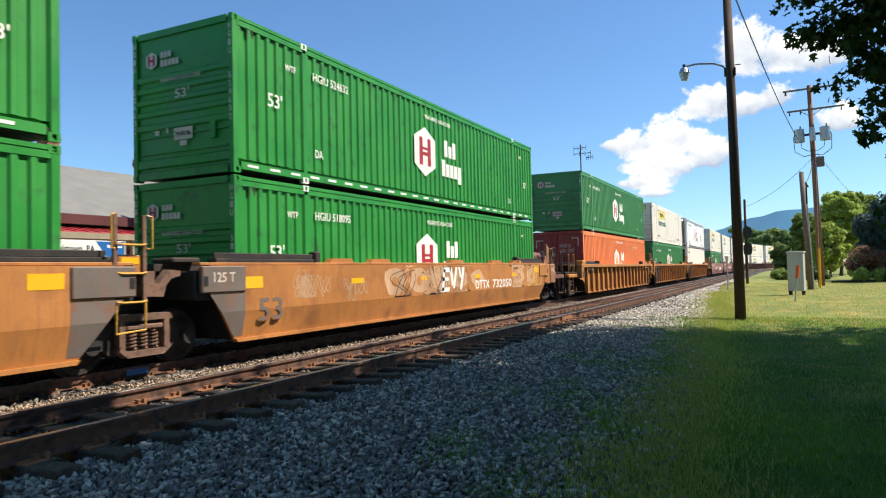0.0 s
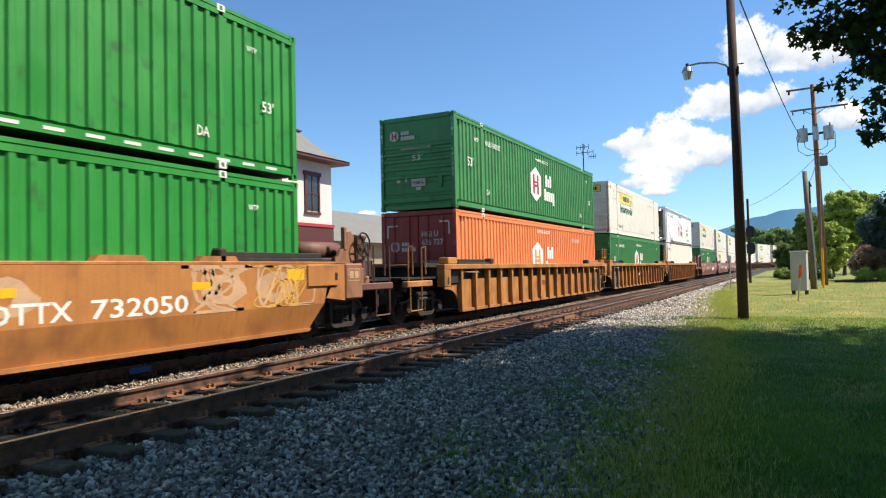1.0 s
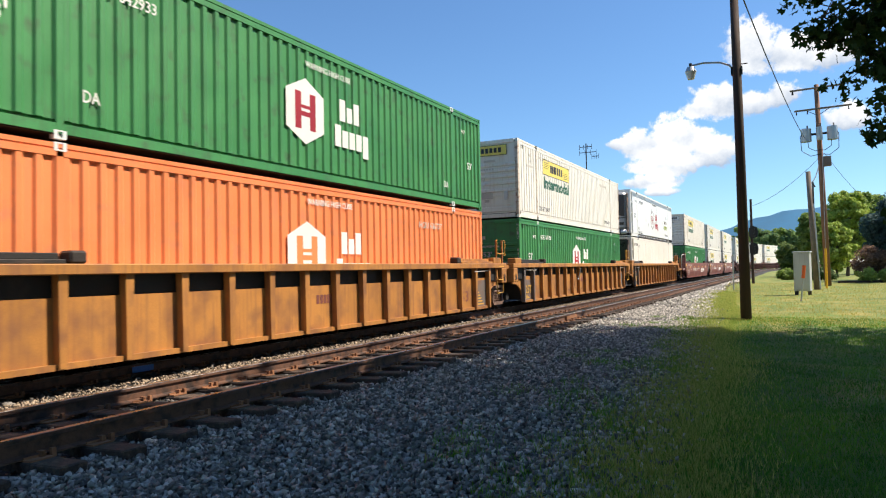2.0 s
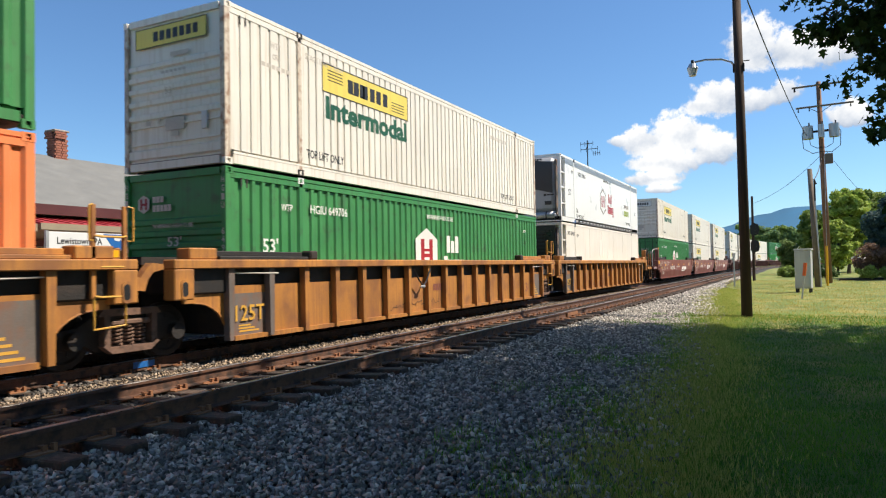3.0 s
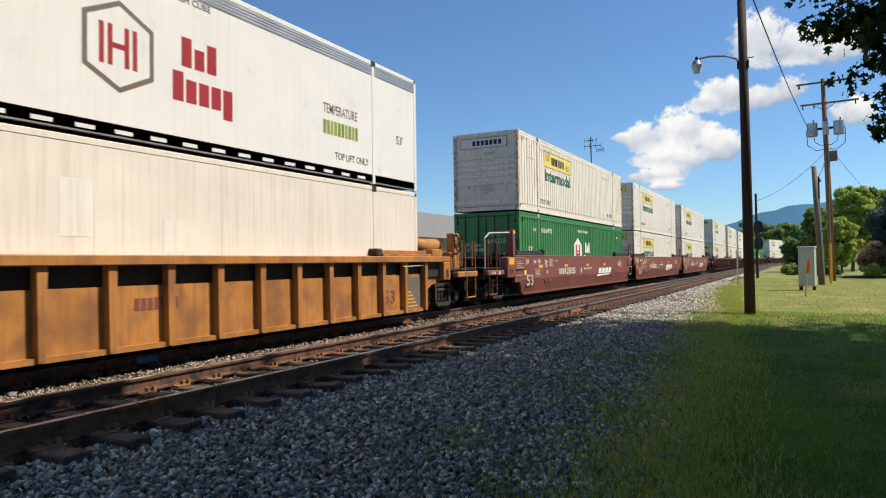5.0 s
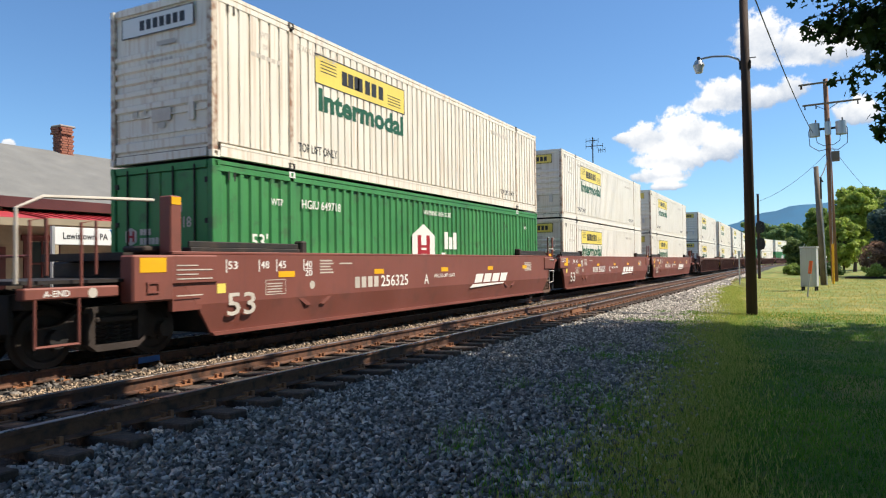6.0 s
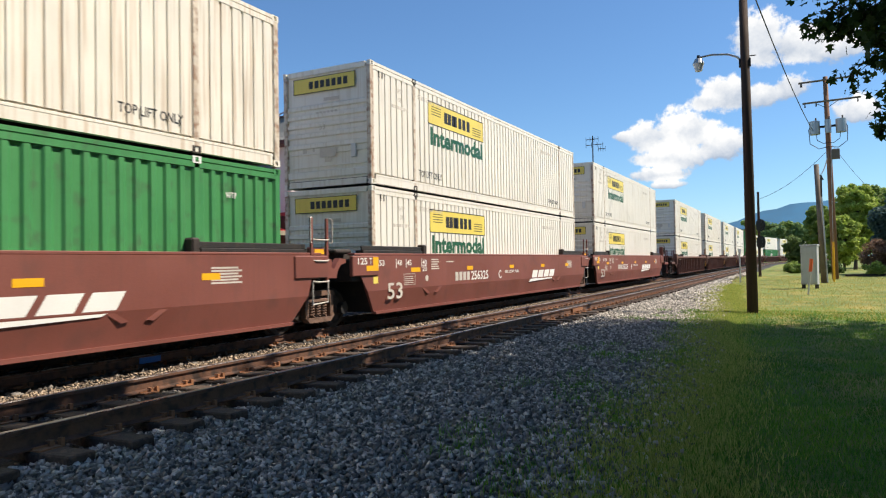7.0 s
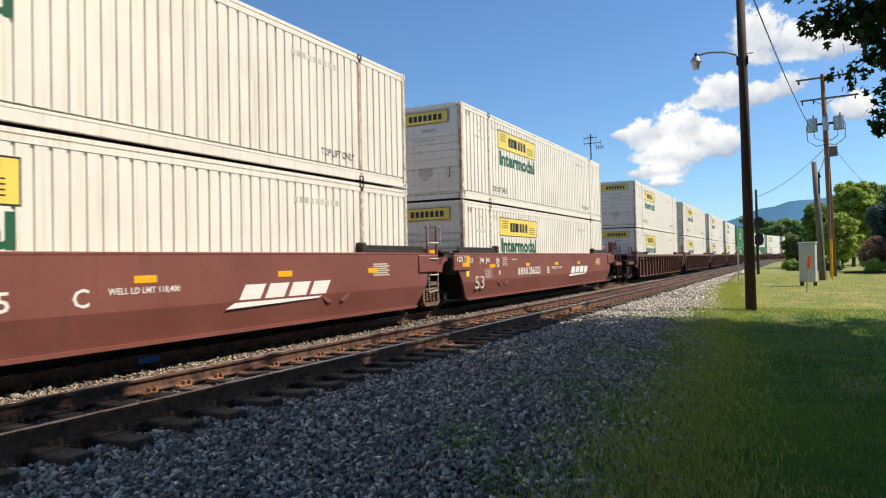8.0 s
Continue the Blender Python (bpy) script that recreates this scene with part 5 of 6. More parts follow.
for s in [-30, -20, -12] + [-8 + .6 * i for i in range(110)] + [60 + 4 * i for i in range(60)]:
    row = []
    right = toe(s) + .8
    for f in np.linspace(0, 1, 40):
        x = -6.5 + (right + 6.5) * f
        wx, wy, h = line(s, x)
        z = bed_z(x) + .018 * soft_noise(x, s, 1.7)
        if f > .97:
            z = -.29
        row.append(bm.verts.new((wx, wy, z)))
    rows.append(row)
for a, b in zip(rows, rows[1:]):
    for i in range(39):
        bm.faces.new((a[i], a[i + 1], b[i + 1], b[i]))
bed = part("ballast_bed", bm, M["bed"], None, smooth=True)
tagged(bed, "crushed-stone track bed, darkened with the shade between stones", "ballast", kind="structure")


def stones(name, count, place, size, material, label):
    """Many small broken stones in one mesh; place(n) gives x, y, z arrays, size the half widths."""
    x, y, z = place(count)
    count = len(x)
    wedge = np.array([(-1, -.8, -.8), (1, -.7, -.8), (.1, 1, -.8), (-.8, -.7, .8), (.8, -.8, .8), (0, .8, .8)])
    tri = np.array([(0, 2, 1), (3, 4, 5), (0, 1, 4), (0, 4, 3), (1, 2, 5), (1, 5, 4), (2, 0, 3), (2, 3, 5)])
    s = rng.uniform(size[0], size[1], (count, 1, 3)) * np.array([1.15, 1.15, .8])
    p = (wedge[None] + rng.uniform(-.5, .5, (count, 6, 3))) * s
    ang = rng.uniform(0, 6.283, count)
    tilt = rng.uniform(-1.2, 1.2, count)
    c, d = np.cos(ang)[:, None], np.sin(ang)[:, None]
    ct, dt = np.cos(tilt)[:, None], np.sin(tilt)[:, None]
    px, py, pz = p[..., 0], p[..., 1] * ct - p[..., 2] * dt, p[..., 1] * dt + p[..., 2] * ct
    v = np.stack([px * c - py * d + x[:, None], px * d + py * c + y[:, None], pz + z[:, None]], -1).reshape(-1, 3)
    f = (tri[None] + (np.arange(count) * 6)[:, None, None]).reshape(-1, 3)
    return soup(name, v, f, 3, material, label)


def soup(name, v, f, k, material, label="", kind="stuff", parent=None, category=""):
    me = bpy.data.meshes.new(name)
    me.vertices.add(len(v))
    me.vertices.foreach_set("co", np.asarray(v, dtype=np.float32).ravel())
    me.loops.add(len(f) * k)
    me.loops.foreach_set("vertex_index", np.asarray(f, dtype=np.int32).ravel())
    me.polygons.add(len(f))
    me.polygons.foreach_set("loop_start", np.arange(0, len(f) * k, k, dtype=np.int32))
    me.update(calc_edges=True)
    me.materials.append(material)
    ob = new(name, me)
    ob.parent = parent
    return tagged(ob, label, category or ("" if parent else name.replace("_", " ")), kind=kind)


BZ = np.vectorize(bed_z)
TOE = np.vectorize(toe)


def shoulder(n):
    y = 2.0 + 24 * rng.random(n) ** 1.45
    edge = TOE(y)
    x = 4.9 + (edge + .8 - 4.9) * rng.random(n)
    keep = rng.random(n) < np.clip((edge + .75 - x) / 1.2, .0, 1)
    x, y = x[keep], y[keep]
    return x, y, BZ(x) + rng.uniform(-.012, .042, len(x))


def shoulder_far(n):
    y = 24 + 56 * rng.random(n)
    x = 4.9 + (TOE(y) + .3 - 4.9) * rng.random(n)
    return x, y, BZ(x) + rng.uniform(-.012, .03, n)


def cribs(n):
    y = 1.0 + 34 * rng.random(n) ** 1.2
    x = rng.uniform(2.7, 5.1, n)
    keep = (np.abs(((y / .54) % 1) - .5) > .17)
    x, y = x[keep], y[keep]
    return x, y, BZ(x) - .012 + rng.uniform(-.02, .012, len(x))


def between(n):
    y = 3 + 45 * rng.random(n) ** 1.2
    x = rng.uniform(1.3, 2.95, n)
    return x, y, BZ(x) + rng.uniform(-.01, .035, n)


def beyond(n):
    y = 2 + 30 * rng.random(n)
    x = rng.uniform(-3.0, 1.35, n)
    return x, y, BZ(x) + rng.uniform(-.02, .02, n)


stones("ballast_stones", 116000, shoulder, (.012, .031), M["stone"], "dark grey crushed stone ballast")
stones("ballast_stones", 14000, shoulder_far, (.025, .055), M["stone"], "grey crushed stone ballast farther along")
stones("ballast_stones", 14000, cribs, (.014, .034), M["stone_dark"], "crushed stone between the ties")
stones("ballast_stones", 20000, between, (.011, .026), M["stone_lit"], "dusty crushed stone between the tracks, paled as sunlit")
stones("ballast_stones", 9000, beyond, (.022, .045), M["stone_dark"], "dark crushed stone under the train, shade in its colour")

SS = [-30, 0, 30, 60, 90, 104] + [104 + 6 * i for i in range(1, 26)]


def track(name, off, z, label, ties, cant=0.0):
    tr = thing(name, label, "railway track", kind="structure")
    tilt = math.degrees(math.atan2(cant, .753))
    for g in (-.753, .753):
        head = z + (cant if g > 0 else -cant)
        foot = head - .171
        prof = [(-.07, foot), (.07, foot), (.07, foot + .014), (.012, foot + .03), (.010, head - .045), (.036, head - .036), (.036, head - .006), (-.036, head - .006), (-.036, head - .036), (-.010, head - .045), (-.012, foot + .03), (-.07, foot + .014)]
        r = part("rail", sweep(prof, SS, off + g), M["rail"], tr)
        part("rail_head", sweep([(-.033, head - .0055), (.033, head - .0055), (.03, head), (-.03, head)], SS, off + g), M["railhead"], r, "worn bright rail head")
    foot = z - .171
    bm = boxed(-1.3, 1.3, -.115, .115, -.18, 0, bevel=.012)
    tie0 = plate0 = anchor0 = spike0 = None
    for i in range(ties):
        s = -1.5 + i * .54
        x, y, h = line(s, off)
        jit = rng.uniform(-1, 1, 4)
        m = pose(x + jit[0] * .05, y + jit[1] * .025, foot - .012 + jit[3] * .006, 0, jit[3] * .4 - tilt, -h + jit[2] * 1.2)
        tie0 = part("tie", bm, M["tie"], tr, at=m) if tie0 is None else again(tie0, m, tr)
        if s > 60:
            continue
        for g in (-.753, .753):
            pm = pose(x + g, y + jit[1] * .02, foot - .012 + (cant if g > 0 else -cant), 0, -tilt, -h)
            if plate0 is None:
                plate0 = part("tie_plate", boxed((-.17, .17, -.095, .095, 0, .013), (-.085, -.07, -.09, .09, .013, .03), (.07, .085, -.09, .09, .013, .03)), M["plate"], tr, at=pm)
                spike0 = part("spike", boxed((-.115, -.085, -.06, -.03, .01, .05), (.085, .115, .03, .06, .01, .05), (-.12, -.055, -.065, -.025, .045, .06), (.055, .12, .025, .065, .045, .06)), M["plate"], tr, at=pm)
                anchor0 = part("rail_anchor", boxed((-.10, .10, .125, .15, .0, .035), (-.11, -.07, .12, .155, -.01, .06), (.07, .11, .12, .155, -.01, .06)), M["plate"], tr, at=pm)
            else:
                again(plate0, pm, tr)
                if s < 34:
                    again(spike0, pm, tr)
                    again(anchor0, pm, tr)
    return tr


track("track_near", 3.905, .128, "rusty near track on dark timber ties", 150, .028)
track("track_far", 0.0, 0.0, "far track under the passing train", 110)
# splice bars and a painted mark
part("splice_bar", boxed((-.03, .03, 0, .95, -.13, -.05)), M["plate"], None, at=pose(4.663 + .03, 17.6, .156))
tagged(bpy.data.objects["splice_bar"], "rusty rail joint bar on the near rail", "joint bar")


# ---- grass ----
def blades(name, n, place, h, w, material, label):
    x, y = place(n)
    n = len(x)
    a = rng.uniform(0, 6.283, n)
    hh = rng.uniform(h[0], h[1], n)
    lean = rng.normal(0, .35, (n, 2)) * hh[:, None]
    z = np.full(n, -.245)
    z += np.array([.03 * soft_noise(p, q, .5) + max(0, p - 13) * .012 for p, q in zip(x, y)])
    rise = np.clip((TOE(y) + 1.2 - x) / .6, 0, 1)
    z += rise * np.maximum(0, BZ(x) + .022 - z)
    dx, dy = np.cos(a) * w, np.sin(a) * w
    v = np.stack([np.stack([x - dx, y - dy, z - .01], -1), np.stack([x + dx, y + dy, z - .01], -1), np.stack([x + lean[:, 0], y + lean[:, 1], z + hh], -1)], 1).reshape(-1, 3)
    return soup(name, v, np.arange(n * 3).reshape(-1, 3), 3, material, label)


def lawn_near(n):
    y = 3.2 + 20 * rng.random(n) ** 1.5
    x0 = TOE(y) + .1
    x = x0 + (11.2 + .2 * y - x0) * rng.random(n)
    keep = rng.random(n) < np.clip((x - x0) / 1.3, .06, 1)
    return x[keep], y[keep]


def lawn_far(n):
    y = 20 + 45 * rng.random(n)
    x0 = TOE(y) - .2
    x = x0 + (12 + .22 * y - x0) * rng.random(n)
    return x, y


def fringe(n):
    y = 3.5 + 40 * rng.random(n) ** 1.5
    x = TOE(y) + rng.normal(.50, .42, n)
    return x, y


def weeds(n):
    k = 60
    cy = 4 + 18 * rng.random(k)
    cx = TOE(cy) + .3 - np.abs(rng.normal(0, .8, k))
    i = rng.integers(0, k, n)
    return cx[i] + rng.normal(0, .13, n), cy[i] + rng.normal(0, .22, n)


def mottled(sign):
    def place(n):
        x, y = lawn_near(n)
        v = np.array([noise.noise(Vector((p * .55, q * .4, 5))) + .6 * noise.noise(Vector((p * 2.1, q * 1.6, 9))) for p, q in zip(x, y)])
        keep = (v + rng.normal(0, .18, len(v))) * sign > 0
        return x[keep], y[keep]
    return place


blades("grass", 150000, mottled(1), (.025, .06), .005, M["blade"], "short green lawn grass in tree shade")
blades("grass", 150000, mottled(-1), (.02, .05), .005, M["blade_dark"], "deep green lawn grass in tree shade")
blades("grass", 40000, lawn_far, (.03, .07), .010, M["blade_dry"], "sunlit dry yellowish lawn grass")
blades("grass", 70000, fringe, (.03, .08), .007, M["blade_straw_lit"], "straggling dry grass along the ballast, lightened as if half sunlit")
blades("grass", 16000, fringe, (.025, .07), .006, M["blade"], "thin green grass creeping into the ballast")
blades("weeds", 6500, weeds, (.04, .10), .007, M["blade"], "low weeds growing through the ballast")


# ---- trees ----
def leaf_cloud(centres, radii, per, size, outline, flat=.5, seed=1):
    """Leaves spread through clumps: vertices, faces."""
    g = np.random.default_rng(seed)
    n = len(centres) * per
    c = np.repeat(np.asarray(centres), per, 0)
    r = np.repeat(np.asarray(radii), per, 0)
    d = g.normal(0, 1, (n, 3))
    d /= np.linalg.norm(d, axis=1)[:, None]
    p = c + d * (g.random(n) ** .45)[:, None] * r[:, None] * np.array([1, 1, .75])
    nrm = d * .6 + g.normal(0, .6, (n, 3)) + np.array([0, 0, flat])
    nrm /= np.linalg.norm(nrm, axis=1)[:, None]
    u = np.cross(nrm, g.normal(0, 1, (n, 3)))
    u /= np.linalg.norm(u, axis=1)[:, None] + 1e-9
    w = np.cross(nrm, u)
    s = g.uniform(size[0], size[1], n)
    o = np.asarray(outline)
    k = len(o)
    v = p[:, None] + (u[:, None] * o[None, :, :1] + w[:, None] * o[None, :, 1:2]) * s[:, None, None]
    v = v + nrm[:, None] * (np.abs(o[None, :, :1]) * .25) * s[:, None, None]
    return v.reshape(-1, 3), np.arange(n * k).reshape(n, k), k


MAPLE = [(0, -.5), (.42, -.35), (.22, -.05), (.52, .22), (.16, .2), (0, .6), (-.16, .2), (-.52, .22), (-.22, -.05), (-.42, -.35)]
OVAL = [(0, -.5), (.28, -.1), (.22, .3), (0, .55), (-.22, .3), (-.28, -.1)]
LEAF5 = [(0, -.5), (.42, -.1), (.22, .45), (-.25, .42), (-.4, -.12)]
LOZENGE = [(0, -.55), (.42, .05), (0, .5), (-.4, -.05)]
CLUMP = [(0, -.55), (.3, -.3), (.55, 0), (.2, .12), (.3, .5), (-.05, .25), (-.4, .45), (-.3, .05), (-.55, -.15)]


def tree(name, x, y, z, height, spread, trunk_r, crown_base, clumps, per, leaf, size, material, label, seed, outline=OVAL, squash=1.0, clump_r=.24):
    g = random.Random(seed)
    t = thing(name, label, "tree", pose(x, y, z))
    bm = bmesh.new()
    top = height * .8
    tube(bm, [(0, 0, -.3), (.03 * height * g.uniform(-1, 1), .02 * height * g.uniform(-1, 1), crown_base), (.05 * height * g.uniform(-1, 1), 0, top)], trunk_r, 10, trunk_r * .3)
    centres, radii = [], []
    mid, half = (height + crown_base) / 2, (height - crown_base) / 2
    for i in range(clumps):
        while True:
            p = Vector((g.uniform(-1, 1), g.uniform(-1, 1), g.uniform(-1, 1)))
            if .3 < p.length < .82:
                break
        q = Vector((p.x * spread, p.y * spread * squash, mid + p.z * half))
        centres.append(q)
        radii.append(spread * clump_r * g.uniform(.7, 1.35))
    for q in centres[:min(26, clumps)]:
        a = Vector((0, 0, crown_base + (q.z - crown_base) * .35))
        tube(bm, [a, a.lerp(q, .5) + Vector((0, 0, .05 * height)), q], trunk_r * .3, 6, trunk_r * .06)
    part("trunk", bm, M["bark"], t)
    v, f, k = leaf_cloud(centres, radii, per, size, outline, seed=seed)
    soup("crown", v, f, k, material, kind="", parent=t)
    return t


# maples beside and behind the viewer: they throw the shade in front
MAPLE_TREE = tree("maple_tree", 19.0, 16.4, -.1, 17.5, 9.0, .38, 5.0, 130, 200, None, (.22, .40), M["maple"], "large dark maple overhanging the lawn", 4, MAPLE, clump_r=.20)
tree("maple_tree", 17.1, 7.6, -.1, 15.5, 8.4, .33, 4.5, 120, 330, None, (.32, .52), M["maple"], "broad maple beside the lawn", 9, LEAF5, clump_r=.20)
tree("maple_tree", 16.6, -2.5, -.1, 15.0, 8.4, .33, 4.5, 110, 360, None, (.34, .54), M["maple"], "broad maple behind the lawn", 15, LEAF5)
# two more trees, out of view, added only to hold back sky light
tree("maple_tree", 33.0, 4.0, -.1, 17.0, 9.0, .35, 2.0, 80, 200, None, (.4, .6), M["leaf_dark"], "unseen added tree blocking the sky, back of the lawn", 13, LOZENGE)
tree("maple_tree", 34.0, 24.0, .1, 17.0, 9.0, .35, 2.0, 80, 200, None, (.4, .6), M["leaf_dark"], "unseen added tree blocking the sky, beyond the lawn", 14, LOZENGE)


def bough(start, tip, n, per, r, seed):
    """A hanging leafy bough of the large maple."""
    g = random.Random(seed)
    base = MAPLE_TREE.matrix_basis.translation
    start, tip = Vector(start) - base, Vector(tip) - base
    way = tip - start
    bm = bmesh.new()
    tube(bm, [(0, 0, start.z - 1.5), start, start + way * .5 + Vector((0, 0, .3)), tip], .09, 6, .012)
    centres, radii = [], []
    for i in range(n):
        f = g.uniform(.0, 1.02)
        q = start + way * f + Vector((g.uniform(-1, 1), g.uniform(-1, 1), g.uniform(-1.0, .8))) * (1.25 - .7 * f)
        centres.append(q)
        radii.append(r * g.uniform(.5, 1.25))
        tube(bm, [start + way * f * .95, q], .014, 5, .004)
    b = part("bough", bm, M["bark"], MAPLE_TREE, "bough hanging over the lawn")
    v, fc, k = leaf_cloud(centres, radii, per, (.11, .2), MAPLE, .2, seed)
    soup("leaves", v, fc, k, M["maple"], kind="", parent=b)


bough((15.0, 15.2, 6.6), (11.45, 14.6, 5.15), 44, 26, .36, 23)
bough((15.4, 15.0, 7.4), (10.5, 14.5, 5.9), 64, 24, .36, 5)
bough((15.4, 14.6, 7.8), (11.0, 13.8, 6.5), 50, 24, .40, 7)
bough((15.0, 15.4, 7.0), (11.3, 14.6, 5.9), 46, 26, .40, 6)
bough((15.0, 15.4, 6.0), (11.5, 14.6, 4.7), 34, 26, .32, 18)
bough((15.4, 15.2, 6.4), (11.9, 15.2, 5.3), 40, 28, .42, 8)
bough((14.6, 14.6, 4.8), (11.75, 14.5, 3.65), 36, 30, .34, 16)
bough((14.6, 15.0, 3.8), (12.1, 14.9, 2.7), 22, 26, .30, 19)


# ---- poles, signals, cabinet ----
def lamp_pole(x, y, z, height, arm_z, reach, label, wood, lean=0.0, turn=0.0):
    t = thing("lamp_pole", label, "street lamp", pose(x, y, z, 0, lean, turn))
    part("pole", rod([(0, 0, -.3), (.01, 0, height * .5), (0, 0, height)], .155, 14, .115), wood, t, smooth=True)
    arm = [(-.1, 0, arm_z - z - .12), (-.2, 0, arm_z - z + .02), (-.45, 0, arm_z - z + .14), (-reach * .7, 0, arm_z - z + .2), (-reach, 0, arm_z - z + .17)]
    part("arm", rod(arm, .03, 8), M["galv"], t, "curved steel lamp arm")
    part("bracket", boxed(-.16, .16, -.06, .06, arm_z - z - .3, arm_z - z - .06, bevel=.01), M["steel"], t)
    head = part("lamp_head", rod([(-reach, 0, arm_z - z - .02), (-reach, 0, arm_z - z + .13)], .17, 14, .10), M["galv"], t, "grey lamp housing")
    part("photocell", rod([(-reach, 0, arm_z - z + .13), (-reach, 0, arm_z - z + .24)], .045, 10), M["black"], head)
    part("globe", rod([(-reach, 0, arm_z - z - .24), (-reach, 0, arm_z - z - .12), (-reach, 0, arm_z - z - .02)], .10, 14, .165), M["unit"], head, "ribbed clear lamp globe")
    part("bolt", rod([(.1, 0, arm_z - z), (.3, 0, arm_z - z)], .015, 6), M["steel"], t)
    return t


lamp_pole(8.80, 21.87, -.25, 10.0, 7.28, 1.28, "dark creosoted wooden pole with an old street lamp", M["pole"], -.3)


def utility_pole(x, y, z, height):
    t = thing("utility_pole", "tall weathered wooden utility pole with transformers", "utility pole", pose(x, y, z, 0, -1.2, 0))
    part("pole", rod([(0, 0, -.3), (0, 0, height * .5), (0, 0, height)], .22, 14, .15), M["pole_new"], t, smooth=True)
    for zz, a, b, tilt in ((height - .25, -1.7, 1.7, .0), (height - 1.75, -1.5, 2.1, .0)):
        arm = part("crossarm", boxed(a, b, -.18, -.06, zz - .06, zz + .06, bevel=.01), M["pole_grey"], t)
        for xx in (a + .15, a + .85 if zz < height - 1 else a + .2, b - .2):
            part("insulator", rod([(xx, -.12, zz - .3), (xx, -.12, zz - .06)], .05, 8, .03), M["steel"], arm)
        if zz < height - 1:
            for s in (-1, 1):
                part("brace", rod([(0, -.12, zz - .5), (s * .7, -.12, zz - .06)], .02, 6), M["steel"], t)
    for s in (-1, 0, 1):
        zz = height - 3.5
        can = rod([(s * .82, -.15 if s else -.42, zz - .55), (s * .82, -.15 if s else -.42, zz + .38)], .34 if s else .2, 16)
        tr = part("transformer", can, M["galv"], t, "grey pole-mounted transformer can")
        part("bushing", rod([(s * .82 + .1, -.15 if s else -.42, zz + .38), (s * .82 + .1, -.15 if s else -.42, zz + .62)], .05, 8), M["primer"], tr)
        if s:
            part("hanger", boxed(min(0, s * .5), max(0, s * .5), -.05, .05, zz - .1, zz + .05), M["steel"], t)
            part("lead", rod([(s * .9, -.3, zz + .4), (s * 1.2, -.3, zz - .2), (s * 1.15, -.3, zz - 1.2), (s * .6, -.2, zz - 1.6), (0, -.2, zz - 1.5)], .025, 6), M["cable"], t)
            part("lead", rod([(s * .75, -.4, zz - .5), (s * .7, -.3, zz - 1.0), (s * .3, -.2, zz - 1.25), (0, -.2, zz - 1.2)], .022, 6), M["cable"], t)
    part("junction_box", boxed(.15, .65, -.3, .1, height - 5.9, height - 5.2, bevel=.03), M["primer"], t)
    return t


utility_pole(12.25, 55.5, -.2, 14.3)
t = thing("service_pole", "grey weathered service pole with a conduit", "utility pole", pose(11.35, 47.6, -.2, 0, -2.2, 0))
part("pole", rod([(0, 0, -.3), (0, 0, 7.2)], .19, 12, .14), M["pole_grey"], t, smooth=True)
part("conduit", rod([(.16, -.16, 0), (.16, -.16, 5.2)], .045, 8), M["galv"], t)
part("weatherhead", rod([(.16, -.16, 5.2), (.2, -.3, 6.5), (.3, -.25, 6.2)], .05, 8), M["cable"], t)
t = thing("guy_marker", "yellow plastic guy wire marker", "guy marker", pose(11.95, 50.0, -.2))
part("tube", rod([(0, 0, -.1), (0, 0, 2.5)], .07, 8), M["reflector"], t)
part("guy_wire", rod([(0, 0, 2.4), (.05, .5, 8.5)], .012, 6), M["galv"], t)

t = thing("signal_cabinet", "grey steel signal cabinet on short legs", "cabinet", pose(10.5, 39.6, -.25, 0, 0, -10))
part("body", boxed(-.37, .37, -.3, .3, .22, 2.16, bevel=.02), M["cabinet"], t)
part("roof", boxed(-.41, .41, -.34, .34, 2.16, 2.24, bevel=.02), M["cabinet"], t)
d = part("door", boxed(-.33, .33, -.315, -.3, .3, 2.08, bevel=.008), M["cabinet"], t)
part("handle", boxed(.24, .28, -.35, -.315, 1.1, 1.3), M["galv"], d)
for sx in (-.3, .3):
    for sy in (-.25, .25):
        part("leg", boxed(sx - .04, sx + .04, sy - .04, sy + .04, -.05, .22), M["steel"], t)
t = thing("marker_stake", "thin white stake with an orange tip", "marker post", pose(10.33, 33.0, -.25, 0, 6, 0))
part("stake", rod([(0, 0, -.1), (0, 0, 1.0)], .035, 6), M["galv"], t)
part("sleeve", rod([(0, 0, 1.0), (0, 0, 1.55)], .07, 8), M["stake_orange"], t, "orange marker sleeve")
t = thing("marker_post", "slim pale line-side post", "marker post", pose(6.62, 48.0, -.25))
part("post", rod([(0, 0, -.1), (0, 0, 2.0)], .045, 8), M["galv"], t)
part("cap", boxed(-.09, .09, -.03, .03, 1.9, 2.2, bevel=.01), M["unit"], t)

t = thing("railway_signal", "two-headed colour light signal beside a wooden pole", "railway signal", pose(7.08, 63.0, -.25))
part("mast", rod([(0, 0, -.2), (0, 0, 7.1)], .12, 10, .09), M["pole"], t)
for zz in (4.3, 2.9):
    h = part("signal_head", plate_xz(bmesh.new(), [(.0, zz - .55), (.42, zz - .4), (.5, zz), (.42, zz + .42), (.1, zz + .55), (-.2, zz + .35), (-.2, zz - .35)], -.1, .0), M["black"], t, "black signal head")
    for k in (-.28, 0, .28):
        part("hood", rod([(.15, -.08, zz + k), (.15, -.36, zz + k)], .11, 10), M["black"], h)
part("ladder", rod([(-.35, 0, .0), (-.35, 0, 4.8)], .03, 6), M["galv"], t)
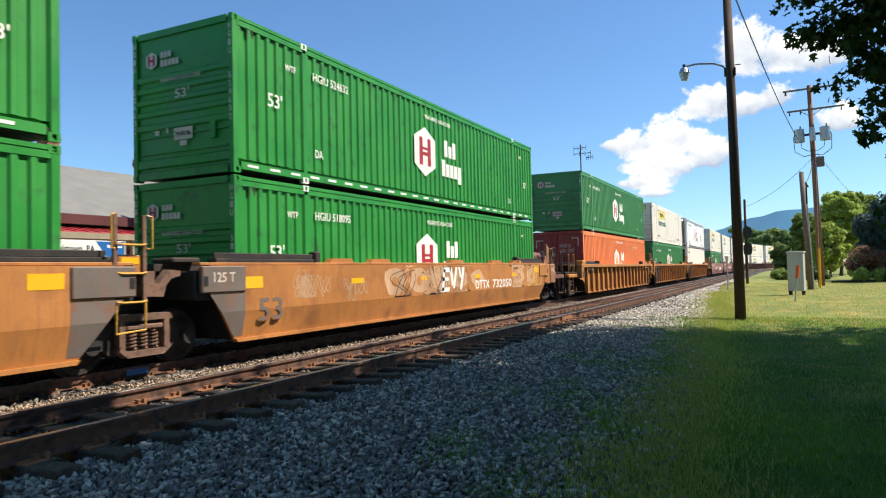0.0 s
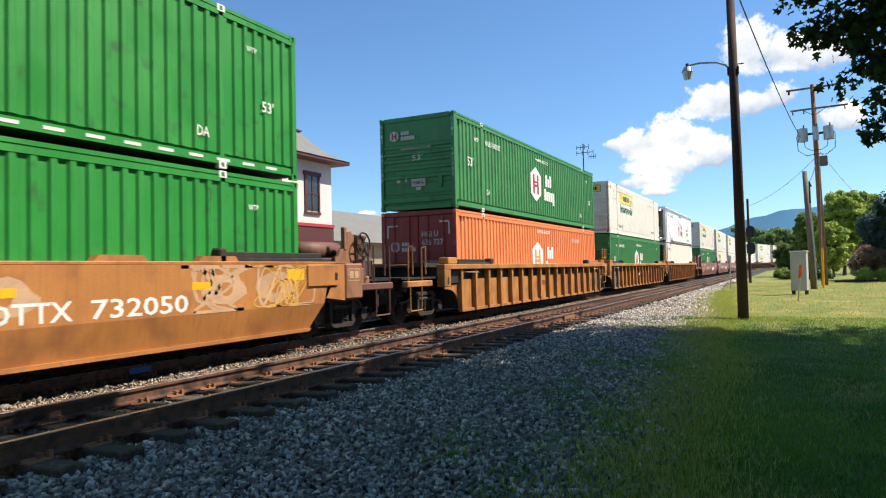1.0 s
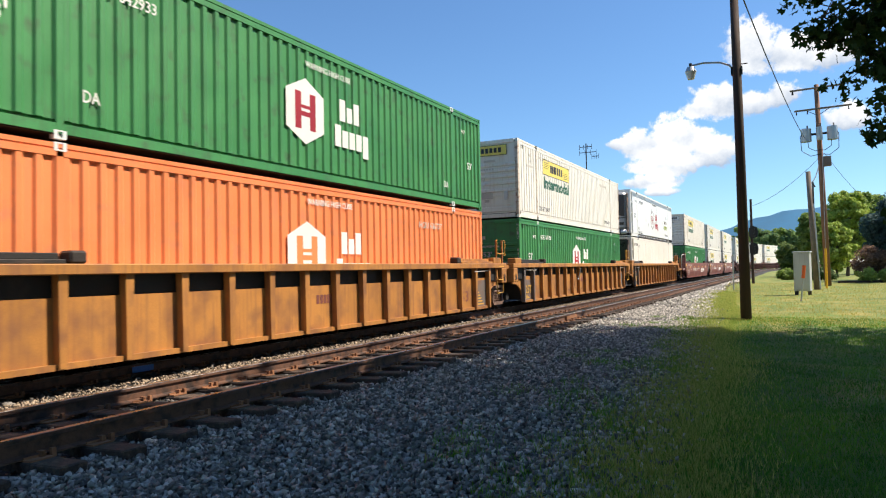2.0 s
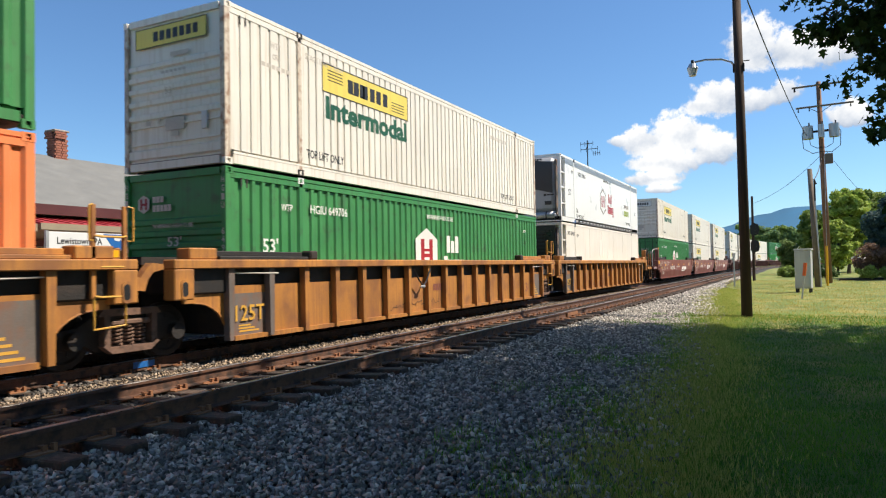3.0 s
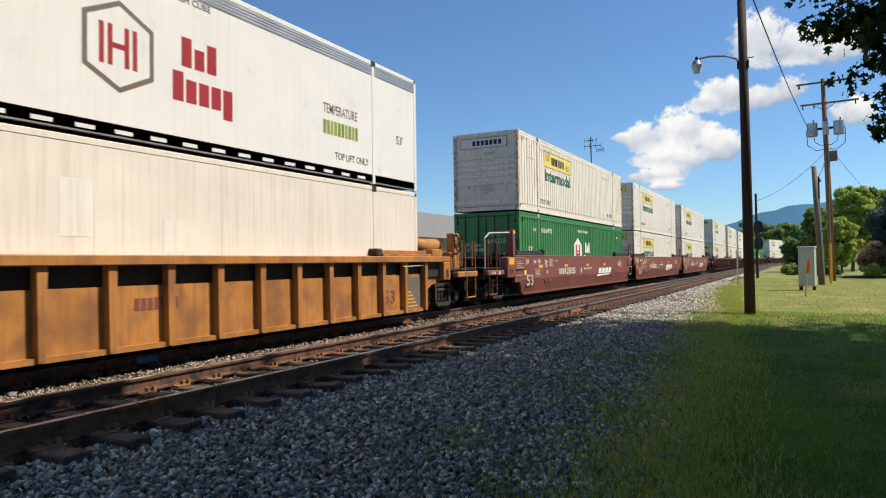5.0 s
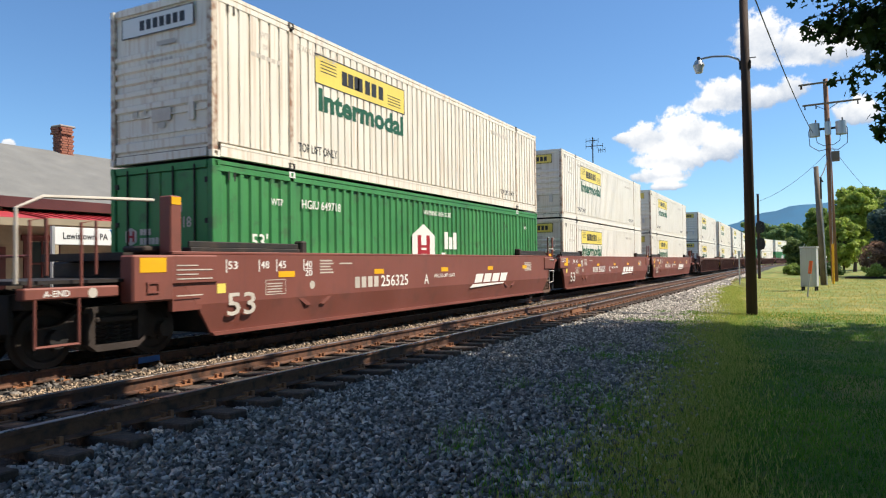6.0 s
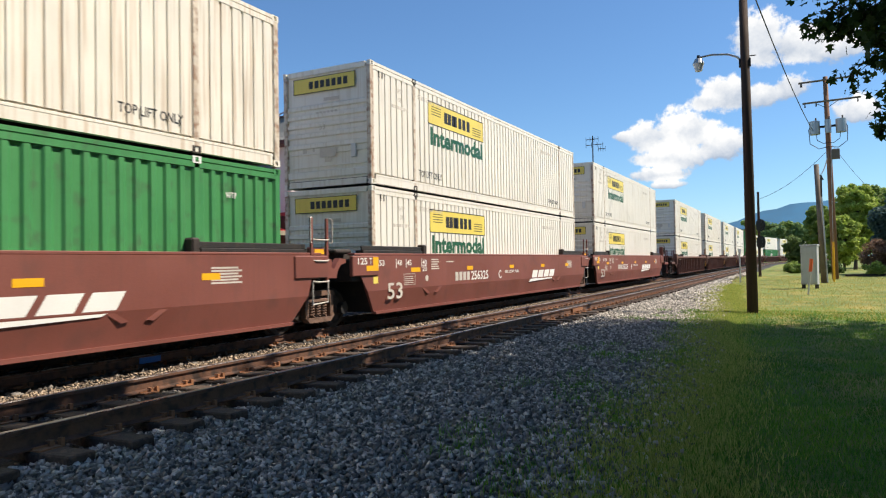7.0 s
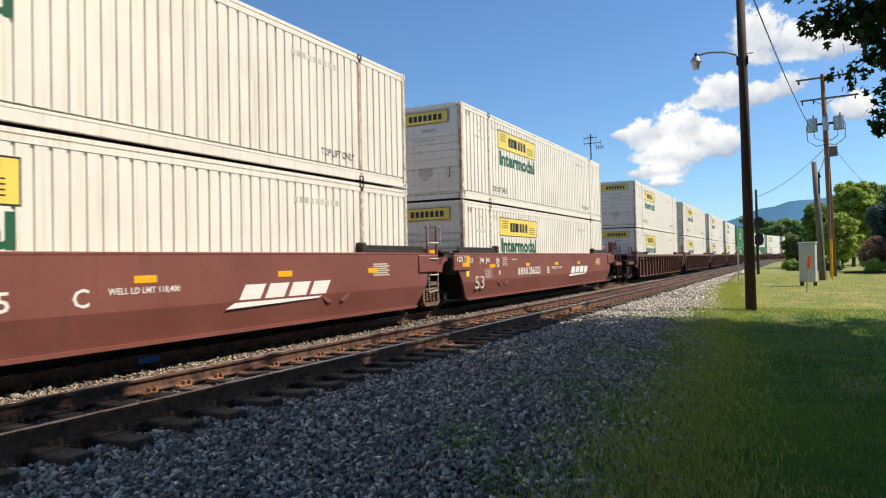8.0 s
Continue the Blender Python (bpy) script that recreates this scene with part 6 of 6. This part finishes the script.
part("ladder", rod([(-.6, 0, .0), (-.6, 0, 4.8)], .03, 6), M["galv"], t)
for i in range(14):
    part("rung", rod([(-.6, 0, .3 + i * .33), (-.35, 0, .3 + i * .33)], .018, 6), M["galv"], t)

# tall aerial behind the train
t = thing("aerial_mast", "tall thin mast with rods of an aerial", "antenna", pose(-6.0, 60.0, -.3))
part("mast", rod([(0, 0, -.2), (0, 0, 12.7)], .07, 8, .05), M["steel"], t)
for zz, a, b in ((12.4, -.6, .5), (11.9, -.6, .9), (11.5, .5, 1.1)):
    part("boom", rod([(a, 0, zz), (b, 0, zz)], .03, 6), M["steel"], t)
    for k in range(4):
        xx = a + (b - a) * k / 3
        part("element", rod([(xx, 0, zz - .22), (xx, 0, zz + .2)], .022, 6), M["steel"], t)


def wire(a, b, sag, label, r=.018):
    a, b = Vector(a), Vector(b)
    pts = [a.lerp(b, i / 14) - Vector((0, 0, sag * 4 * (i / 14) * (1 - i / 14))) for i in range(15)]
    tagged(part("overhead_wire", rod(pts, r, 5), M["cable"], None), label, "cable")


wire((11.1, 55.2, 10.3), (8.85, 21.9, 9.7), .35, "black overhead wire between two poles", .022)
wire((12.1, 55.5, 9.0), (7.0, 63.0, 6.2), .5, "thin wire from utility pole to signal", .015)
wire((12.0, 55.3, 8.6), (11.2, 47.7, 6.3), .35, "black service wire between two poles", .03)
wire((12.3, 55.6, 9.2), (22.0, 110.0, 8.0), 1.0, "thin wire running on beyond the utility pole", .015)

# ---- hedges, trees and hill in the distance ----
tree("dark_shrub", 9.5, 90, -.3, 4.6, 1.45, .12, .1, 46, 170, None, (.14, .32), M["leaf_olive"], "dark rounded evergreen shrub by the line", 21, OVAL, clump_r=.32)
tree("low_hedge", 9.5, 76, -.3, 1.15, .95, .06, .0, 30, 150, None, (.12, .26), M["leaf"], "low clipped hedge on the lawn", 22, OVAL, clump_r=.36)
tree("low_hedge", 12.4, 74, -.3, 1.2, 1.3, .06, .0, 30, 150, None, (.12, .26), M["leaf_dark"], "low dark hedge behind the poles", 23, OVAL, clump_r=.36)
tree("brown_bush", 15.9, 66, -.2, 3.0, 1.7, .08, .2, 46, 170, None, (.08, .22), M["brush"], "dry reddish-brown bush on the lawn", 24, OVAL, clump_r=.28)
tree("low_shrub", 15.2, 63, -.2, 1.1, .9, .05, .0, 26, 130, None, (.1, .2), M["leaf_bright"], "low bright green shrub in the garden bed", 33, OVAL, clump_r=.34)
tree("low_shrub", 16.8, 63, -.2, 1.0, .9, .05, .0, 26, 130, None, (.1, .2), M["leaf_bright"], "low bright green shrub in the garden bed", 34, OVAL, clump_r=.34)
tree("blue_spruce", 18.2, 71, -.2, 8.3, 2.9, .2, .3, 90, 210, None, (.16, .38), M["needle"], "dense blue-green spruce beyond the lawn", 25, OVAL, clump_r=.28)
tree("blue_spruce", 21.5, 66, -.2, 11.0, 3.6, .2, .3, 90, 190, None, (.2, .42), M["leaf_dark"], "dense dark conifer beyond the lawn", 26, OVAL, clump_r=.28)
tree("broadleaf_tree", 15.7, 92, -.2, 11.0, 3.0, .25, 1.2, 190, 130, None, (.18, .42), M["leaf_bright"], "sunlit bright green broadleaf tree", 27, OVAL, clump_r=.16)
tree("broadleaf_tree", 12.3, 98, -.2, 8.8, 2.0, .25, .8, 150, 120, None, (.2, .42), M["leaf"], "green broadleaf tree beyond the lawn", 28, OVAL, clump_r=.18)
tree("broadleaf_tree", 14.2, 84, -.2, 6.4, 2.3, .2, .2, 130, 120, None, (.16, .38), M["leaf_bright"], "low bright green tree", 29, OVAL, clump_r=.18)
tree("broadleaf_tree", 18.6, 104, -.2, 12.0, 4.0, .3, 1.0, 190, 120, None, (.24, .5), M["leaf"], "tall green broadleaf tree", 30, OVAL, clump_r=.16)
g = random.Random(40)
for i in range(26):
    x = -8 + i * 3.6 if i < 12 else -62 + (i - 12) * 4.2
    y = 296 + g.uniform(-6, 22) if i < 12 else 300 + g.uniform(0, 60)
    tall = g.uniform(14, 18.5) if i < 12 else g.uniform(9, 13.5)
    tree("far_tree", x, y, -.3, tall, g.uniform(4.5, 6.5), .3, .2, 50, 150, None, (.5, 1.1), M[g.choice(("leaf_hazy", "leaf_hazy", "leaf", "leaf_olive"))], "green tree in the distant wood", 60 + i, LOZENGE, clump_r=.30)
for i in range(14):
    a = radians(g.uniform(8, 40))
    d = g.uniform(60, 120)
    tree("far_tree", 10 + d * math.sin(a) + 6, d * math.cos(a), -.2, g.uniform(9, 14), g.uniform(4.5, 6), .3, .2, 50, 150, None, (.5, 1.0), M[g.choice(("leaf", "leaf_dark"))], "green tree at the edge of the wood", 100 + i, LOZENGE, clump_r=.30)

# bed with edging boards and a sunlit bank
tagged(part("garden_edging", boxed(0, 9, -.08, .08, -.1, .16, bevel=.01), M["tie"], None, at=pose(13.2, 62.0, -.22, 0, 0, 14)), "dark timber edging of a garden bed", "edging")

# far ridge, with the blue of distance haze painted on
verts, faces = [], []
nx = 90
for j in range(7):
    for i in range(nx):
        az = radians(-50 + 80 * i / (nx - 1))
        d = 2300 + 150 * j
        deg = math.degrees(az)
        top = 3.75 * math.exp(-((deg - 2.0) / 8.5) ** 2) + 1.1 * math.exp(-((deg + 14) / 12) ** 2) + .35
        h = (d * math.tan(radians(top)) * (j / 6) ** .8) * (1 + .03 * soft_noise(i * .5, j * .8)) + 9 * soft_noise(i * .9, j)
        verts.append((10 + d * math.sin(az), d * math.cos(az), h - 12))
for j in range(6):
    for i in range(nx - 1):
        faces.append((j * nx + i, j * nx + i + 1, (j + 1) * nx + i + 1, (j + 1) * nx + i))
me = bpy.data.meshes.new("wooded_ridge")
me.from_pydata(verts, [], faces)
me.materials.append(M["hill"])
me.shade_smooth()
tagged(new("wooded_ridge", me), "wooded mountain ridge on the horizon, blue haze in its colour", "backdrop", kind="structure")


# ---- the depot behind the train ----
tagged(part("platform", boxed(-12, -3.6, -40, 60, -.5, .02, bevel=.02), M["concrete"], None), "worn concrete station platform", "platform", kind="structure")

depot = thing("depot", "low wooden station building with grey roof and brick chimneys", "building", pose(-12.5, 0, -.2))


def window(parent, x, y, z, w, h, face):
    """A sash window in a wall towards +x or -y."""
    if face == "x":
        fr = part("window", boxed((x, x + .06, y - w / 2 - .12, y - w / 2, z - .1, z + h + .1), (x, x + .06, y + w / 2, y + w / 2 + .12, z - .1, z + h + .1), (x, x + .09, y - w / 2 - .2, y + w / 2 + .2, z + h + .0, z + h + .2),
                                  (x, x + .09, y - w / 2 - .16, y + w / 2 + .16, z - .16, z - .04), (x, x + .05, y - .03, y + .03, z, z + h), (x, x + .05, y - w / 2, y + w / 2, z + h * .5 - .03, z + h * .5 + .03)), M["maroon"], parent)
        for a in (-1, 1):
            for b in (0, 1):
                part("pane", boxed(x + .004, x + .02, y + min(0, a * w / 2) + .03, y + max(0, a * w / 2) - .03, z + b * h / 2 + .03, z + (b + 1) * h / 2 - .03), M["window"], fr)
    else:
        fr = part("window", boxed((x - w / 2 - .12, x - w / 2, y - .06, y, z - .1, z + h + .1), (x + w / 2, x + w / 2 + .12, y - .06, y, z - .1, z + h + .1), (x - w / 2 - .2, x + w / 2 + .2, y - .09, y, z + h, z + h + .2),
                                  (x - w / 2 - .16, x + w / 2 + .16, y - .09, y, z - .16, z - .04), (x - .03, x + .03, y - .05, y, z, z + h), (x - w / 2, x + w / 2, y - .05, y, z + h * .5 - .03, z + h * .5 + .03)), M["maroon"], parent)
        for a in (-1, 1):
            for b in (0, 1):
                part("pane", boxed(x + min(0, a * w / 2) + .03, x + max(0, a * w / 2) - .03, y - .02, y - .004, z + b * h / 2 + .03, z + (b + 1) * h / 2 - .03), M["window"], fr)


# local origin at the track-side wall's foot; the building runs along y and back to x = -10
Y0, Y1, WALL = -22.0, 24.5, 3.55
part("wall", boxed((-.15, 0, Y0, Y1, 0, WALL), (-10, -9.85, Y0, Y1, 0, WALL), (-9.85, -.15, Y0, Y0 + .15, 0, WALL), (-9.85, -.15, Y1 - .15, Y1, 0, WALL)), M["siding"], depot)
for i in range(15):
    z = .15 + i * .225
    part("siding_board", boxed(0, .02, Y0, Y1, z, z + .205), M["siding"], depot)
for face, sgn in ((1, 1), (-1, -1)):
    xe = .9 if sgn > 0 else -10.9
    roof = plate_xz(bmesh.new(), [(-5.0, 6.35), (xe, 3.72), (xe, 3.84), (-5.0, 6.50)], Y0 - .8, Y1 + .6)
    part("roof", roof, M["shingle"], depot, "grey shingled roof slope")
part("gable", plate_xz(bmesh.new(), [(-9.9, 3.5), (-.1, 3.5), (-5, 6.3)], Y1 - .2, Y1), M["siding"], depot)
part("gable", plate_xz(bmesh.new(), [(-9.9, 3.5), (-.1, 3.5), (-5, 6.3)], Y0, Y0 + .2), M["siding"], depot)
part("fascia", boxed(.88, 1.0, Y0 - .8, Y1 + .6, 3.50, 3.84), M["maroon"], depot, "dark maroon eave board")
can = part("canopy", plate_xz(bmesh.new(), [(.0, 3.42), (2.3, 3.06), (2.3, 3.14), (.0, 3.52)], 12.9, Y1), M["redroof"], depot, "red metal platform canopy")
for i in range(26):
    y = 13.0 + i * .44
    part("seam", plate_xz(bmesh.new(), [(.02, 3.515), (2.3, 3.138), (2.3, 3.17), (.02, 3.55)], y, y + .03), M["redroof"], can)
part("canopy_front", boxed(2.3, 2.36, 12.9, Y1, 2.92, 3.12), M["siding"], can)
part("canopy", plate_xz(bmesh.new(), [(.0, 3.42), (2.6, 3.0), (2.6, 3.08), (.0, 3.52)], Y0, 12.6), M["redroof"], depot, "red metal platform canopy over the signs")
part("canopy_front", boxed(2.6, 2.66, Y0, 12.6, 2.84, 3.06), M["siding"], depot)
sb = part("station_sign", boxed(2.68, 2.72, 7.6, 10.9, 2.35, 2.78, bevel=.01), M["redroof"], depot, "red hanging station name board")
part("name_bars", boxed(*[(2.72, 2.725, 7.9 + .28 * i, 8.1 + .28 * i, 2.46, 2.68) for i in range(10)]), M["ink_faded"], sb)
for y in (13.2, 16.5, 19.8, 23.1):
    part("canopy_post", boxed(2.1, 2.24, y, y + .14, .2, 3.06), M["siding"], depot)
for y in (10.0, 14.2, 17.6, 21.0):
    window(depot, .02, y, 1.0, 1.0, 1.5, "x")
part("door", boxed(.02, .07, 12.0, 13.0, .1, 2.3), M["maroon"], depot)
BRICK = None
for cx_, cy_, hh in ((-5.0, 18.3, 1.0), (-5.0, 23.0, .72), (-5.0, 2.0, 1.0)):
    ch = part("chimney", boxed(cx_ - .25, cx_ + .25, cy_ - .25, cy_ + .25, 5.7, 6.4 + hh), M["mortar"], depot, "red brick chimney with a corbelled cap")
    rows_ = int((hh + .5) / .10)
    for r_ in range(rows_):
        z = 6.02 + r_ * .10
        out = .06 if r_ > rows_ - 4 else 0
        for k in range(2):
            o = (.12 if r_ % 2 else 0)
            a = -.26 - out + k * .26 + o * .4
            for face in ("x", "y"):
                if BRICK is None:
                    BRICK = part("brick", boxed(-.12, .12, -.05, .05, 0, .085), M["brick"], ch, at=pose(cx_ + a + .12, cy_ - .25 - out, z))
                elif face == "y":
                    again(BRICK, pose(cx_ + a + .12, cy_ - .25 - out, z), ch)
                if face == "x":
                    again(BRICK, pose(cx_ + .25 + out, cy_ + a + .12, z, 0, 0, 90), ch)
    part("chimney_cap", boxed(cx_ - .34, cx_ + .34, cy_ - .34, cy_ + .34, 6.02 + rows_ * .10, 6.10 + rows_ * .10, bevel=.02), M["mortar"], ch)

tower = thing("tower", "white plastered square tower with flared grey roof", "building", pose(-12.75, 26.9, -.2))
part("wall", boxed(-1.92, 1.92, -1.92, 1.92, 0, 7.15), M["stucco"], tower)
part("base_skirt", boxed(-1.98, 1.98, -1.98, 1.98, 0, 3.9), M["maroon"], tower, "red lower storey")
part("belt", boxed(-2.02, 2.02, -2.02, 2.02, 3.9, 4.05), M["redroof"], tower)
part("eave", boxed(-2.62, 2.62, -2.62, 2.62, 7.12, 7.3, bevel=.03), M["maroon"], tower, "dark overhanging eave")
bm = bmesh.new()
rings = []
for z, w in ((7.3, 2.66), (7.55, 2.1), (7.9, 1.6), (8.35, 1.18), (8.75, .82), (8.82, .82)):
    rings.append([bm.verts.new((sx * w, sy * w, z)) for sx, sy in ((-1, -1), (1, -1), (1, 1), (-1, 1))])
for a, b in zip(rings, rings[1:]):
    for k in range(4):
        bm.faces.new((a[k], a[(k + 1) % 4], b[(k + 1) % 4], b[k]))
bm.faces.new(rings[-1])
bm.faces.new(rings[0][::-1])
part("roof", bm, M["shingle"], tower, "flared grey shingle roof")
part("roof_cap", boxed(-.9, .9, -.9, .9, 8.8, 8.88), M["maroon"], tower)
for s in (-1, 1):
    part("cresting", rod([(s * .85, -.85, 8.88), (s * .6, -.85, 9.05), (s * .3, -.85, 8.95), (0, -.85, 9.15)], .03, 6), M["maroon"], tower)
part("finial", rod([(0, 0, 8.85), (0, 0, 9.3), (0, 0, 9.7)], .12, 8, .03), M["maroon"], tower)
window(tower, .35, -1.92, 4.65, .95, 1.75, "y")
window(tower, 1.92, .3, 4.65, .95, 1.75, "x")
part("downpipe", rod([(-1.3, -2.5, 7.1), (-1.3, -2.0, 6.6), (-1.3, -1.99, .2)], .05, 8), M["steel"], tower)
wing = thing("depot_wing", "low gabled wing behind the tower with grey roof", "building", pose(-16, 31, -.2))
part("wall", boxed(-4, 4, -2, 26, 0, 3.4), M["siding"], wing)
part("roof", plate_xz(bmesh.new(), [(-4.6, 3.3), (4.6, 3.3), (0, 5.6)], -2.2, 26.4), M["shingle"], wing)

lamp_pole(-9.2, 18.9, .02, 7.5, 6.9, .95, "weathered wooden platform lamp pole", M["pole_grey"], 0.0, 180.0)

sign = thing("platform_sign", "white and blue station name sign on two posts", "sign", pose(-6.9, 10.95, .02))
part("board", boxed(-.03, .03, .0, 2.55, 1.98, 2.44, bevel=.01), M["sign_white"], sign)
part("blue_end", plate_yz(bmesh.new(), [(1.95, 2.0), (2.53, 2.0), (2.53, 2.42), (1.62, 2.42)], .03, .036), M["sign_blue"], sign, "blue end of the sign with a pale mark")
part("pale_mark", flat_side([[(1.95, 2.26), (2.1, 2.23), (2.2, 2.31), (1.95, 2.33)], rect(2.16, 2.44, 2.25, 2.30)], .037), M["sign_white"], sign)
letters("writing", "Lewistown, PA", .17, M["ink_black"], sign, on_side(.034, .28, 2.13), 1.3)
for y in (.02, 2.53):
    part("post", boxed(-.04, .04, y - .04, y + .04, 0, 2.46), M["galv"], sign)

tagged(part("blue_mark", boxed(0, .006, -.2, .2, -.13, -.035), M["sign_blue"], None, at=pose(.792, 7.59, 0)), "bright blue paint sprayed on the rail's side", "paint mark")


# ---- the ground goes on behind the standpoint ----
def shoulder_behind(n):
    y = rng.uniform(-10, 2.1, n)
    x = 4.9 + (TOE(2.0) + .3 - 4.9) * rng.random(n)
    return x, y, BZ(x) + rng.uniform(-.012, .022, n)


def lawn_behind(n):
    y = rng.uniform(-10, 3.3, n)
    x = TOE(2.0) - .6 + 5.5 * rng.random(n)
    return x, y


stones("ballast_stones", 30000, shoulder_behind, (.02, .045), M["stone"], "dark grey crushed stone ballast behind the standpoint")
blades("grass", 30000, lawn_behind, (.025, .06), .008, M["blade"], "short green lawn grass behind the ballast")


motions()
